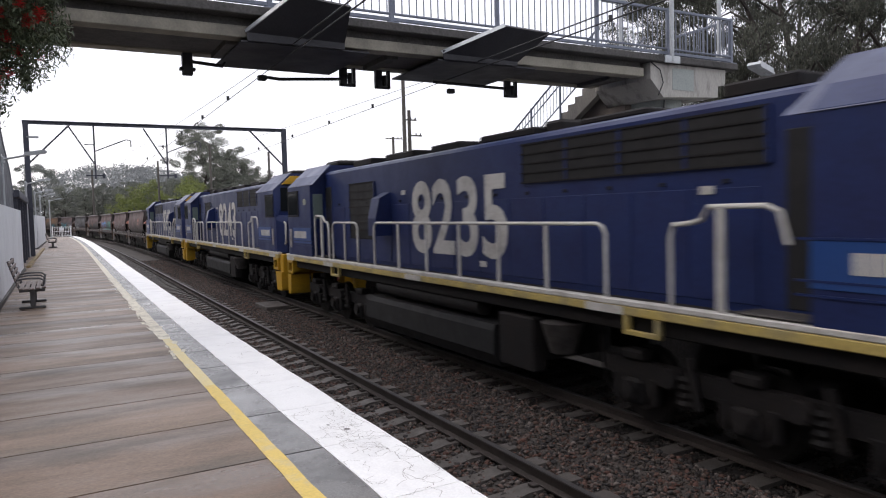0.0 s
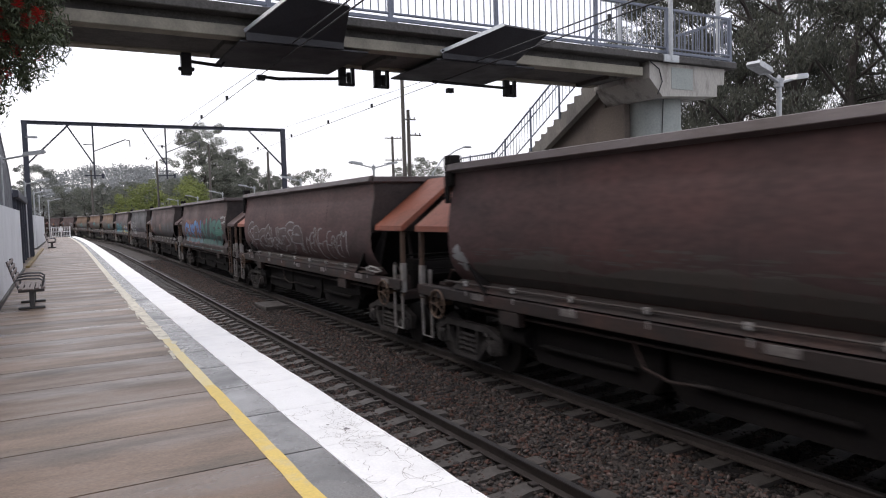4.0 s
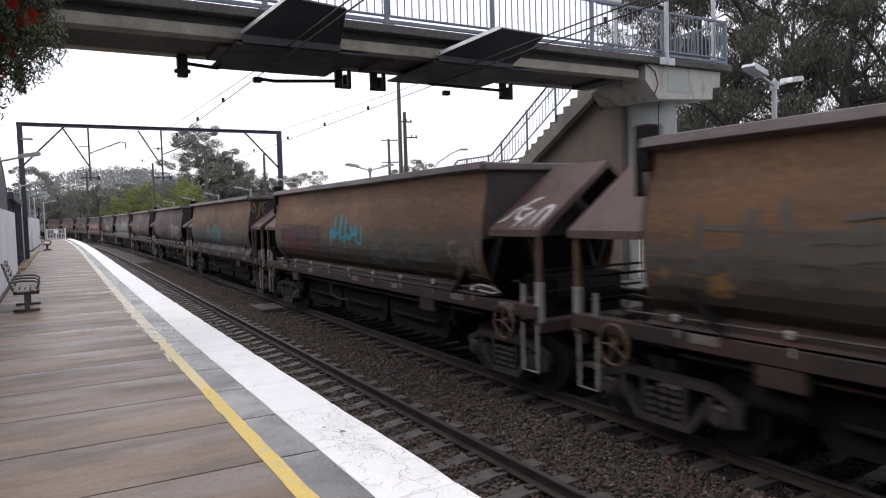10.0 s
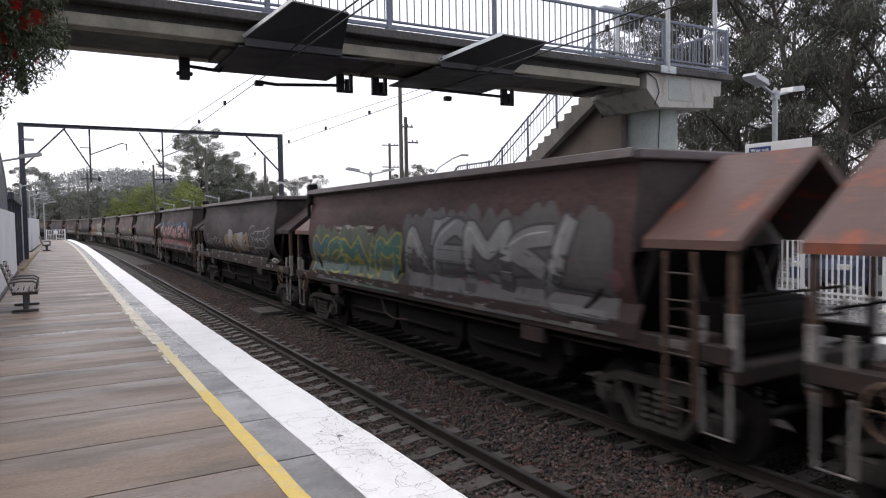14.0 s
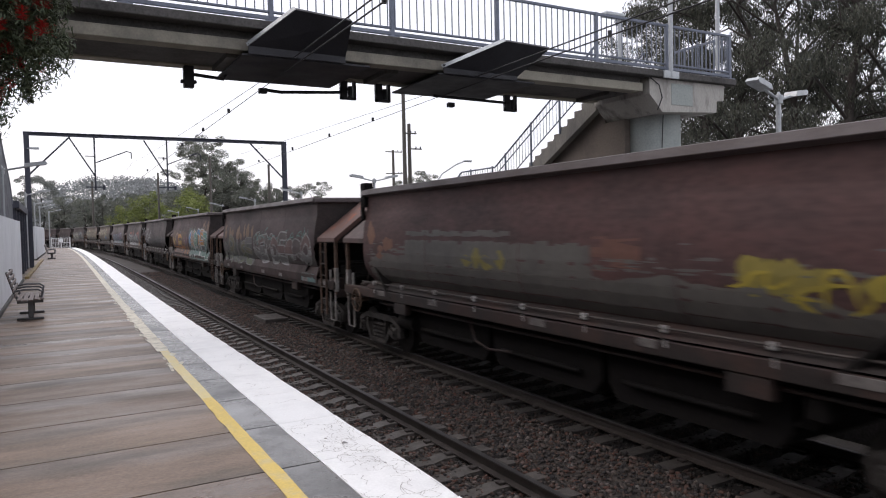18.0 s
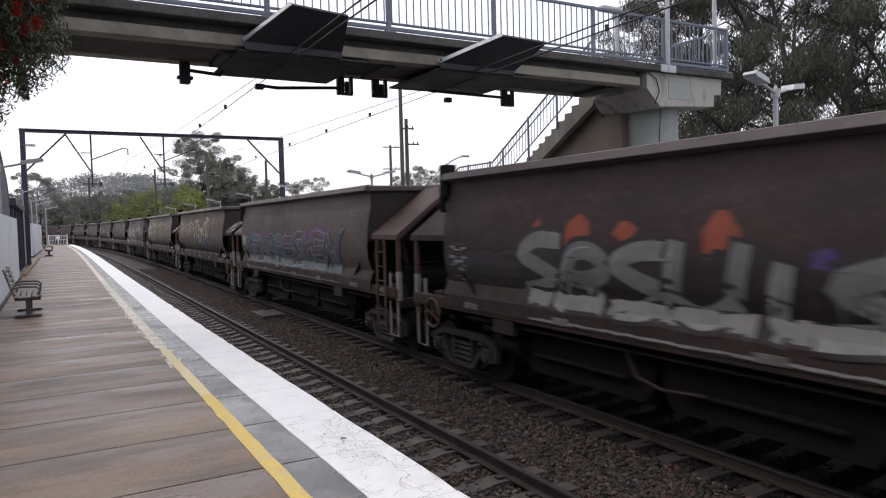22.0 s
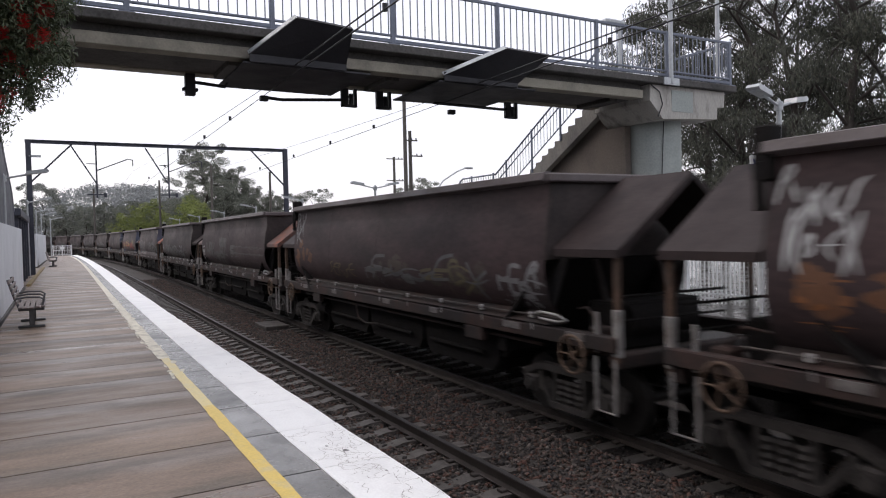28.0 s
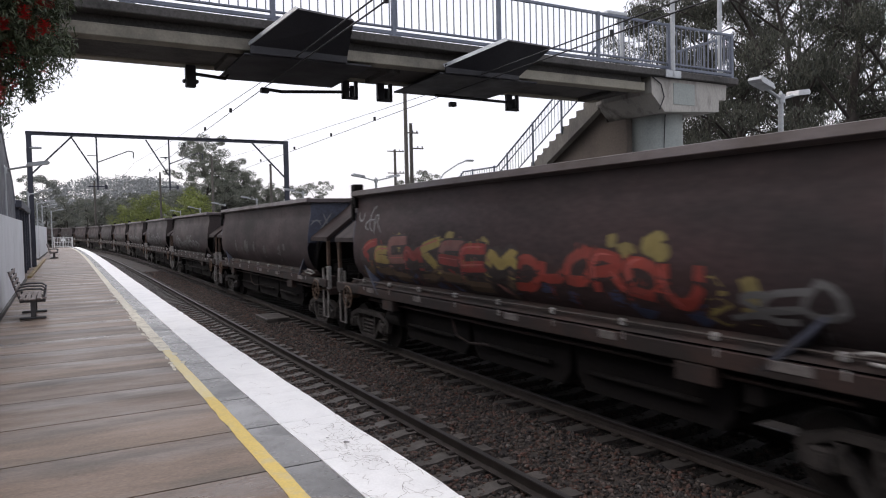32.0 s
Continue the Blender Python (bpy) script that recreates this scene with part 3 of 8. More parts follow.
def bogie(parent, y, spread, radius, n_axles, mats=(BOGIE, WHEEL)):
    """A bogie with side frames, springs, axle boxes and wheel pairs."""
    b = part("bogie", Geo().box((-0.55, -0.18, 0.42), (0.55, 0.18, 0.72), 0.03), SOOT_SHADE, parent)
    b.location = (0, y, 0)
    ys = [spread * (i - (n_axles - 1) / 2) for i in range(n_axles)]
    for s in (-1, 1):
        x = s * 1.02
        g = Geo()
        e = ys[-1]
        xa, xb = x - 0.065, x + 0.065
        if n_axles == 3:
            # straight beam with hanging pedestals, dampers and brake gear
            g.prism([(-e - 0.55, 0.66), (-e - 0.5, 0.86), (e + 0.5, 0.86), (e + 0.55, 0.66), (e + 0.3, 0.60), (-e - 0.3, 0.60)], xa, xb, axis="x")
            for yy in ys:
                g.prism([(yy - 0.30, 0.62), (yy - 0.20, 0.30), (yy - 0.12, 0.30), (yy - 0.12, 0.62)], xa, xb, axis="x")
                g.prism([(yy + 0.30, 0.62), (yy + 0.20, 0.30), (yy + 0.12, 0.30), (yy + 0.12, 0.62)], xa, xb, axis="x")
                g.box((x - 0.12, yy - 0.2, 0.86), (x + 0.12, yy + 0.2, 1.0), 0.03)
                g.cyl((x + s * 0.12, yy, 0.48), (x + s * 0.2, yy, 0.48), 0.12, n=10)
            part("side_frame", g, mats[0], b)
            for yy in ys:
                part("axle_box", Geo().box((x - 0.13, yy - 0.17, 0.28), (x + 0.13, yy + 0.17, 0.62), 0.04), mats[0], b)
                for d in (-0.33, 0.33):
                    part("brake_hanger", Geo().box((x - 0.08, yy + d - 0.06, 0.30), (x + 0.08, yy + d + 0.06, 0.66), 0.02).tube([(x, yy + d, 0.34), (x + s * 0.1, yy + d * 0.6, 0.25)], 0.02), mats[0], b)
            for yy in (ys[0] + 0.85, ys[1] + 0.85):
                g = Geo().lathe(x + s * 0.06, yy, [(0.12 if k % 2 else 0.09, 0.42 + 0.05 * k) for k in range(9)])
                part("spring", g, mats[0], b)
                part("damper", Geo().cyl((x + s * 0.14, yy - 0.25, 0.45), (x + s * 0.14, yy - 0.1, 1.05), 0.05, n=8), mats[0], b)
                part("brake_cylinder", Geo().cyl((x + s * 0.05, yy + 0.16, 0.76), (x + s * 0.24, yy + 0.16, 0.76), 0.12, n=10), mats[0], b)
            part("sand_pipe", Geo().tube([(x, -e - 0.7, 1.1), (x, -e - 0.62, 0.5), (x * 0.8, -e - 0.5, 0.12)], 0.025).tube([(x, e + 0.7, 1.1), (x, e + 0.62, 0.5), (x * 0.8, e + 0.5, 0.12)], 0.025), mats[0], b)
            continue
        g.prism([(-e - 0.28, 0.52), (-e - 0.26, 0.64), (-0.7, 0.80), (0.7, 0.80), (e + 0.26, 0.64), (e + 0.28, 0.52), (0.72, 0.69), (-0.72, 0.69)], xa, xb, axis="x")
        g.prism([(-e + 0.18, 0.50), (-e + 0.26, 0.56), (-0.38, 0.24), (0.38, 0.24), (e - 0.26, 0.56), (e - 0.18, 0.50), (0.42, 0.15), (-0.42, 0.15)], xa - 0.02, xb + 0.02, axis="x")
        for d in (-0.36, 0.30):
            g.box((xa, d, 0.2), (xb, d + 0.07, 0.72), 0.01)
        for d in (-1, 1):
            g.box((xa, d * e - 0.24, 0.36), (xb, d * e - 0.14, 0.66), 0.012).box((xa, d * e + 0.14, 0.36), (xb, d * e + 0.24, 0.64), 0.012)
        frame_ob = part("side_frame", g, mats[0], b)
        for yy in ys:
            g = Geo().box((x + s * 0.0 - 0.11, yy - 0.13, 0.32), (x + 0.11, yy + 0.13, 0.58), 0.03)
            g.cyl((x + s * 0.11, yy, 0.45), (x + s * 0.15, yy, 0.45), 0.08, n=10)
            part("axle_box", g, mats[0], b)
        for d in (-0.2, 0.0, 0.2):
            part("spring", Geo().lathe(x + s * 0.02, d, [(0.085 if k % 2 else 0.055, 0.25 + 0.045 * k) for k in range(9)]), mats[0], b)
    for yy in ys:
        for s in (-1, 1):
            g = Geo()
            g.cyl((s * 0.70, yy, radius), (s * 0.735, yy, radius), radius + 0.025, n=20)
            g.cyl((s * 0.735, yy, radius), (s * 0.83, yy, radius), radius, n=20)
            g.cyl((s * 0.83, yy, radius), (s * 0.85, yy, radius), radius * 0.35, n=12)
            part("wheel", g, mats[1], b)
        part("axle", Geo().cyl((-0.7, yy, radius), (0.7, yy, radius), 0.075, n=8), mats[1], b)
    return b


def coupler(parent, y, s, z=0.88):
    g = Geo().box((-0.11, min(y, y + s * 0.42), z - 0.12), (0.11, max(y, y + s * 0.42), z + 0.12), 0.04)
    g.tube([(0.35, y, z + 0.1), (0.33, y + s * 0.2, z - 0.25), (0.3, y + s * 0.4, z - 0.3)], 0.03)
    part("coupler", g, SOOT_SHADE, parent)


PIPE = surface("worn_pipe_steel", (0.075, 0.062, 0.058), 0.6, 0.2, fine=30, coarse=3, var=0.3, col2=(0.035, 0.028, 0.026))


def far_bogie(parent, y):
    """The bogie of a wagon that stays far off, in two meshes."""
    g = Geo()
    for s in (-1, 1):
        g.box((s * 1.02 - 0.07, -1.15, 0.50), (s * 1.02 + 0.07, 1.15, 0.74), 0.03).box((s * 1.02 - 0.09, -0.4, 0.2), (s * 1.02 + 0.09, 0.4, 0.7), 0.03)
    b = part("bogie", g.box((-0.55, -0.18, 0.42), (0.55, 0.18, 0.72), 0.03), BOGIE, parent)
    b.location = (0, y, 0)
    for yy in (-0.89, 0.89):
        g = Geo()
        for s in (-1, 1):
            g.cyl((s * 0.70, yy, 0.44), (s * 0.83, yy, 0.44), 0.45, n=16)
        part("wheelset", g.cyl((-0.7, yy, 0.44), (0.7, yy, 0.44), 0.075, n=6), WHEEL, b)


def build_wagon(ladder, far=False):
    w = thing("coal_hopper_wagon", "grimy brown coal hopper wagon", "wagon", group="coal wagons of the train")
    R = HALF_RIM
    # hopper skin with its two curved sides
    prof = SIDE_SKIRT[:9] if ladder else SIDE
    g = Geo()
    n = len(prof)
    ys = [-R + 0.02 + (2 * R - 0.04) * i / 12 for i in range(13)]
    for s in (-1, 1):
        vs = [(s * wd, y, z) for y in ys for z, wd in prof]
        g.add(vs, [(i * n + j, i * n + j + 1, (i + 1) * n + j + 1, (i + 1) * n + j) for i in range(12) for j in range(n - 1)], 0, True)
    part("hopper_body", g, HULLS["brown"], w)
    # stiffening seams on the skin
    for k in (-3.1, 0.0, 3.1):
        g = Geo()
        for (z0, w0), (z1, w1) in zip(prof[:-1], prof[1:]):
            g.add([(-w0 - 0.002, k - 0.012, z0), (-w0 - 0.006, k, z0), (-w0 - 0.002, k + 0.012, z0), (-w1 - 0.002, k - 0.012, z1), (-w1 - 0.006, k, z1), (-w1 - 0.002, k + 0.012, z1)],
                  [(0, 1, 4, 3), (1, 2, 5, 4)])
        part("weld_seam", g, HULLS["brown"], w)
    # top chord
    for s in (-1, 1):
        g = Geo().prism([(s * 1.31, 3.535), (s * 1.35, 3.535), (s * 1.455, 3.575), (s * 1.46, 3.585), (s * 1.43, 3.69), (s * 1.33, 3.71)], -R, R)
        part("top_chord", g, RIM, w, "dusty overhanging top chord")
    # coal level inside
    g = Geo()
    rng = np.random.default_rng(2)
    nx, ny = 5, 24
    vs = [(-1.32 + 2.64 * i / (nx - 1), -R + 0.1 + (2 * R - 0.2) * j / (ny - 1), 3.28 + 0.22 * (1 - abs(2 * i / (nx - 1) - 1)) + rng.normal(0, 0.02)) for j in range(ny) for i in range(nx)]
    g.add(vs, [(j * nx + i, j * nx + i + 1, (j + 1) * nx + i + 1, (j + 1) * nx + i) for j in range(ny - 1) for i in range(nx - 1)])
    part("coal_load", g, SOOT_SHADE, w)
    for s in (-1, 1):
        # end plate above the hood's eaves, receding slope beneath it, corner gussets
        top = [(wd, z) for z, wd in SIDE[:5]] + [(1.44, 2.42)]
        outline = [(1.36, 3.62)] + top + [(-a, b) for a, b in top[::-1]] + [(-1.36, 3.62)]
        y0, y1 = sorted((s * (R - 0.05), s * R))
        part("end_wall", Geo().prism(outline, y0, y1), END_WALL, w)
        # near-black slope: the hood's shade is taken into its colour
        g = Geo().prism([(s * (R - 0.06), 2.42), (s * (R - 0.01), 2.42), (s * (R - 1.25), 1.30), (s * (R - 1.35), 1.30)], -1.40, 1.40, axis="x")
        part("end_slope", g, SOOT_SHADE, w)
        for x in (-1.17, 1.12):
            g = Geo().prism([(s * (R - 0.02), 2.44), (s * (R + 0.16), 2.44), (s * (R - 0.30), 1.46), (s * (R - 0.62), 1.46), (s * (R - 0.55), 1.9)], x, x + 0.05, axis="x")
            part("corner_gusset", g, GUSSET, w, "grey worn corner gusset")
            g = Geo().prism([(s * (R + 0.10), 2.40), (s * (R + 0.18), 2.40), (s * (R + 0.62), 1.12), (s * (R + 0.54), 1.12)], x * 0.55, x * 0.55 + 0.06, axis="x")
            part("strut", g, END_WALL, w)
        g = Geo().box((-1.4, min(s * R, s * (R + 0.1)), 3.55), (1.4, max(s * R, s * (R + 0.1)), 3.68), 0.02)
        part("end_chord", g, RIM, w)
        # gable hood over the end platform
        g = Geo()
        y0, y1 = s * (R + 0.09), s * (R + 1.44)
        g.prism([(-1.385, 2.475), (-1.375, 2.58), (0, 3.62), (1.36, 2.58), (1.38, 2.49), (1.30, 2.49), (0, 3.52), (-1.30, 2.49)], min(y0, y1), max(y0, y1))
        part("end_hood", g, HOOD, w)
        for x in (-1.3, 1.3):
            g = Geo().box((x - 0.04, s * (R + 1.33) - 0.045, 1.1), (x + 0.04, s * (R + 1.33) + 0.045, 2.5), 0.012)
            post = part("corner_post", g, RUSTY, w)
            g = Geo().box((x - 0.05, s * (R + 1.33) - 0.058, 1.18), (x + 0.05, s * (R + 1.33) + 0.058, 1.80), 0.012)
            part("painted_sleeve", g, PALE, post, "grubby pale painted lower half")
            g = Geo().tube([(x * 1.02, s * (R + 0.95), 1.2), (x * 1.02, s * (R + 0.95), 1.74)], 0.035)
            part("grab_post", g, PALE, w)
            # step irons below the headstock
            g = Geo().tube([(x * 1.02, s * (R + 1.30), 1.15), (x * 1.02, s * (R + 1.30), 0.42), (x * 1.02, s * (R + 0.92), 0.42), (x * 1.02, s * (R + 0.92), 1.15)], 0.028)
            part("step_iron", g, PALE, w)
        g = Geo().box((-1.32, min(s * (END - 0.22), s * END), 1.02), (1.32, max(s * (END - 0.22), s * END), 1.22), 0.02)
        part("headstock", g, FRAME, w)
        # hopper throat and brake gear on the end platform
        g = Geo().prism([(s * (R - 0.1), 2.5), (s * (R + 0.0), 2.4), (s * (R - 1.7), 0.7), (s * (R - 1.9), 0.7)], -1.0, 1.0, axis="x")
        part("slope_sheet", g, SOOT_SHADE, w)
        part("bolster_beam", Geo().box((-1.2, s * 4.62 - 0.12, 0.85), (1.2, s * 4.62 + 0.12, 1.2), 0.02), SOOT_SHADE, w)
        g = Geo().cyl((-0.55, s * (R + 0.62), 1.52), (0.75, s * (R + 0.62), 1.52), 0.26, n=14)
        part("brake_reservoir", g, SOOT_SHADE, w)
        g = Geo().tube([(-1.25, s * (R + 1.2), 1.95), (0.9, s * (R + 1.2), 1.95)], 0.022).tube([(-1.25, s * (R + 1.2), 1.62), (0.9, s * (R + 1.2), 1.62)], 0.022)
        part("hand_rail", g, SOOT_SHADE, w)
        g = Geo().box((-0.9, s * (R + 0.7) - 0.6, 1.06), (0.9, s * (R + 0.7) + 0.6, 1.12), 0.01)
        part("end_platform", g, SOOT_SHADE, w)
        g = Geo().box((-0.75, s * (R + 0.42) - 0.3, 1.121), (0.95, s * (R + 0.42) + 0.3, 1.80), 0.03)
        part("brake_gear", g, SOOT_SHADE, w)
        part("valve_block", Geo().box((-1.18, s * (R + 0.75) - 0.14, 1.121), (-0.92, s * (R + 0.75) + 0.14, 1.5), 0.03).tube([(-1.05, s * (R + 0.75), 1.5), (-1.1, s * (R + 0.5), 1.75), (-1.0, s * (R + 0.2), 1.7)], 0.02), FRAME, w)
        # handwheel
        g = Geo()
        y, z, x = s * (R + 0.53), 1.12, -1.42
        ring = [(x, y + 0.265 * math.cos(a), z + 0.265 * math.sin(a)) for a in (2 * math.pi * i / 16 for i in range(17))]
        g.tube(ring, 0.022, 5)
        for a in range(5):
            a = 2 * math.pi * a / 5
            g.cyl((x, y, z), (x, y + 0.255 * math.cos(a), z + 0.255 * math.sin(a)), 0.014, n=5)
        g.cyl((x - 0.03, y, z), (x + 0.3, y, z), 0.045, n=8)
        if s > 0 or not ladder:
            part("handwheel", g, WHEEL_RUSTY, w, "rusty spoked brake handwheel")
        coupler(w, s * END, s)
        if far:
            far_bogie(w, s * 6.2)
        else:
            bogie(w, s * 6.2, 1.78, 0.44, 2)
    # ladder at one corner, or none
    g = Geo()
    for d in (0.0, 0.42) if ladder else ():
        g.box((-1.46, -R - 0.5 - d - 0.025, 0.55), (-1.41, -R - 0.5 - d + 0.025, 2.45), 0.008)
    if ladder:
        stiles = part("ladder", g, RUSTY, w, "rust-brown steel side ladder")
        for k in range(6):
            part("rung", Geo().cyl((-1.435, -R - 0.5, 0.65 + 0.31 * k), (-1.435, -R - 0.92, 0.65 + 0.31 * k), 0.014, n=5), PIPE, stiles)
    # sills, valley pipe, labels
    for s in (-1, 1):
        x0, x1 = sorted((s * 1.40, s * 1.22))
        g = Geo().box((x0, -END + 0.02, 1.235), (x1, END - 0.02, 1.44), 0.015)
        part("side_sill", g, FRAME, w)
        if ladder:
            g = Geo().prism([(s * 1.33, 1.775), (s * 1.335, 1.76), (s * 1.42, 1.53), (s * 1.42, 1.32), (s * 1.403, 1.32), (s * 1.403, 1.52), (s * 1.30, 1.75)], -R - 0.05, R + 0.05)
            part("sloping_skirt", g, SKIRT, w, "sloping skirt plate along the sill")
            continue
        g = Geo().prism([(s * 1.18, 1.62), (s * 1.40, 1.47), (s * 1.36, 1.46), (s * 1.05, 1.46)], -R, R)
        part("ledge", g, FRAME, w)
        part("side_pipe", Geo().tube([(s * 1.36, -R - 0.3, 1.58), (s * 1.36, R + 0.3, 1.58)], 0.017), PIPE, w)
    if not ladder:
        g = Geo()
        for k in range(9):
            y = -R + 0.45 + k * (2 * R - 0.9) / 8
            g.box((-1.405, y - 0.035, 1.53), (-1.34, y + 0.035, 1.62), 0.012).box((-1.41, y - 0.06, 1.36), (-1.402, y - 0.03, 1.46), 0.003)
        part("pipe_clip", g, PLATE, w, "pale pipe clips", kind="stuff")
        # hose coil and cocks at the leading corner
        g = Geo().tube([(-1.40, -R + 0.30, 1.62), (-1.44, -R + 0.12, 1.66), (-1.44, -R - 0.25, 1.64), (-1.40, -R - 0.42, 1.58), (-1.42, -R - 0.20, 1.54), (-1.44, -R + 0.15, 1.56)], 0.02)
        part("air_hose", g, PLATE, w, "pale coiled hose")
    for y, wd in ((-6.75, 0.5), (-5.2, 0.62), (-2.6, 0.42), (-0.4, 0.5), (2.9, 0.45), (5.3, 0.5)):
        x = -1.424 if ladder and abs(y) < R else -1.404
        part("data_plate", Geo().box((x - 0.006, y - wd * 0.38, 1.325), (x + 0.006, y + wd * 0.38, 1.43), 0.003), SILL_PLATE, w)
    for y in (-4.0, 4.4):
        part("sill_bracket", Geo().box((-1.39, y - 0.28, 1.0), (-1.25, y + 0.28, 1.23), 0.015), FRAME, w)
    # brake pipe under the sill and bent rods
    part("train_pipe", Geo().tube([(-1.22, -R + 0.4, 1.12), (-1.22, R - 0.4, 1.12)], 0.03).tube([(-1.24, 1.8, 1.12), (-1.26, 1.6, 0.82), (-1.24, 1.2, 0.72), (-1.20, 0.6, 0.76)], 0.022), FRAME, w)
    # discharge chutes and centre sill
    part("centre_sill", Geo().box((-0.3, -END + 0.1, 0.78), (0.3, END - 0.1, 1.12), 0.02), SOOT_SHADE, w)
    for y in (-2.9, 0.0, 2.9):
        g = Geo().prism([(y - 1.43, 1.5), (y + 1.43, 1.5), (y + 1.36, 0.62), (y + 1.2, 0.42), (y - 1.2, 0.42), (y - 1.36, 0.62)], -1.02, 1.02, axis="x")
        part("discharge_chute", g, SOOT_SHADE, w)
        part("chute_door_rod", Geo().tube([(-1.1, y - 1.0, 0.72), (-1.1, y + 1.0, 0.72)], 0.04), SOOT_SHADE, w)
    # latch box at the trailing corner
    part("latch_box", Geo().box((-1.42, R - 0.1, 3.30), (-1.18, R + 0.14, 3.86), 0.02).box((-1.44, R + 0.0, 3.0), (-1.36, R + 0.10, 3.5), 0.01), SOOT_SHADE, w, "dark latch box on the rim corner")
    part("brake_cylinder", Geo().cyl((-1.05, 4.2, 0.8), (-1.05, 4.9, 0.8), 0.17, n=12), SOOT_SHADE, w)
    return w


# spray-painted lettering: loose strokes that follow the skin
PAINTS = {}


def paint(col):
    if col not in PAINTS:
        PAINTS[col] = surface("spray_paint", col, 0.6, fine=12, coarse=1.5, var=0.15, col2=tuple(c * 0.6 + 0.02 for c in col), bump=0.05)
    return PAINTS[col]


# letter strokes over a grid of three columns and five rows, a b c on top, m n o at the foot
FONT = {"A": "mdbfo gi", "B": "mabfh hlnm", "C": "cbdjno", "D": "mabfln nm", "E": "camo gi", "F": "cam gi", "G": "cbdjnoi ih", "H": "am co gi",
        "I": "bn", "K": "am cgo", "L": "amo", "M": "mahco", "N": "maoc", "O": "bdjnlfb", "P": "mabfhg", "R": "mabfhg ho", "S": "cbdhlnm",
        "T": "ac bn", "U": "ajnlc", "V": "anc", "W": "amhoc", "X": "ao cm", "Y": "ahc hn", "Z": "acmo"}


def hood_at(y, z, lift=0.0):
    """A point on the camera-side slope of an end hood."""
    return (-1.375 + (z - 2.58) * 1.322 - lift * 0.6, y, z + lift * 0.8)


def end_at(u, z, lift=0.0):
    """A point on the leading end plate; u runs to the right across it."""
    return (-1.36 - u, -HALF_RIM - lift, z)


def ribbon(g, pts, width, lift, mi, block=False, at=side_at, low=None, high=3.5):
    """A brush stroke on the skin through (y, z) points; block strokes keep square ends and corners."""
    low = skin[-1][0] + 0.01 if low is None else low
    fine = []
    for a, b in zip(pts[:-1], pts[1:]):
        k = max(1, int(math.hypot(b[0] - a[0], b[1] - a[1]) / 0.11))
        fine += [(a[0] + (b[0] - a[0]) * i / k, a[1] + (b[1] - a[1]) * i / k) for i in range(k)]
    fine.append(pts[-1])
    for _ in range(2 if block else 4):
        fine = [fine[0]] + [tuple((fine[i - 1][j] + 2 * fine[i][j] + fine[i + 1][j]) / 4 for j in (0, 1)) for i in range(1, len(fine) - 1)] + [fine[-1]]
    vs = []
    k = len(fine)
    m = 3 if width < 0.08 else 5 if width < 0.2 else 7
    for i, (y, z) in enumerate(fine):
        a, b = fine[max(0, i - 1)], fine[min(k - 1, i + 1)]
        d = math.hypot(b[0] - a[0], b[1] - a[1]) or 1
        ny, nz = -(b[1] - a[1]) / d, (b[0] - a[0]) / d
        wd = width / 2
        if i in (0, k - 1):
            wd *= 0.9 if block else 0.3
            e = (0.3 if block else 0.15) * width * (-1 if i == 0 else 1)
            y, z = y + (b[0] - a[0]) / d * e, z + (b[1] - a[1]) / d * e
        elif not block:
            wd *= 0.75 + 0.35 * abs(ny)
        for c in range(m):
            s = -1 + 2 * c / (m - 1)
            vs.append(at(min(6.12, max(-6.12, y + ny * wd * s)) if at is side_at else y + ny * wd * s, min(high, max(low, z + nz * wd * s)), lift))
    g.add(vs, [(i * m + j, i * m + j + 1, (i + 1) * m + j + 1, (i + 1) * m + j) for i in range(k - 1) for j in range(m - 1)], mi)


def strokes(rng, ch, a, step, z0, z1, slant, wild):
    """The strokes of one letter that starts at a and runs towards the leading end."""
    out = []
    dz0, dz1, lean = rng.uniform(-0.07, 0.07) * wild, rng.uniform(-0.09, 0.10) * wild, slant + rng.uniform(-0.2, 0.2) * wild
    for st in FONT[ch].split():
        pts = []
        for c in st:
            i = ord(c) - 97
            u, v = (i % 3) / 2, 1 - (i // 3) / 4
            j = 0.05 * wild * min(step, 0.8)
            pts.append((a - step * (u * 0.86 + lean * (v - 0.5)) + rng.uniform(-j, j), z0 + dz0 + (z1 + dz1 - z0 - dz0) * v + rng.uniform(-j, j)))
        out.append(pts)
    return out


def cut_stroke(pts, z):
    """The stroke's pieces above and below a level."""
    runs, cur, over = [], [pts[0]], pts[0][1] > z
    for p in pts[1:]:
        q = cur[-1]
        if (p[1] > z) != over:
            t = (z - q[1]) / ((p[1] - q[1]) or 1)
            m = (q[0] + (p[0] - q[0]) * t, z)
            runs.append((over, cur + [m]))
            cur, over = [m], not over
        cur.append(p)
    return runs + [(over, cur)]


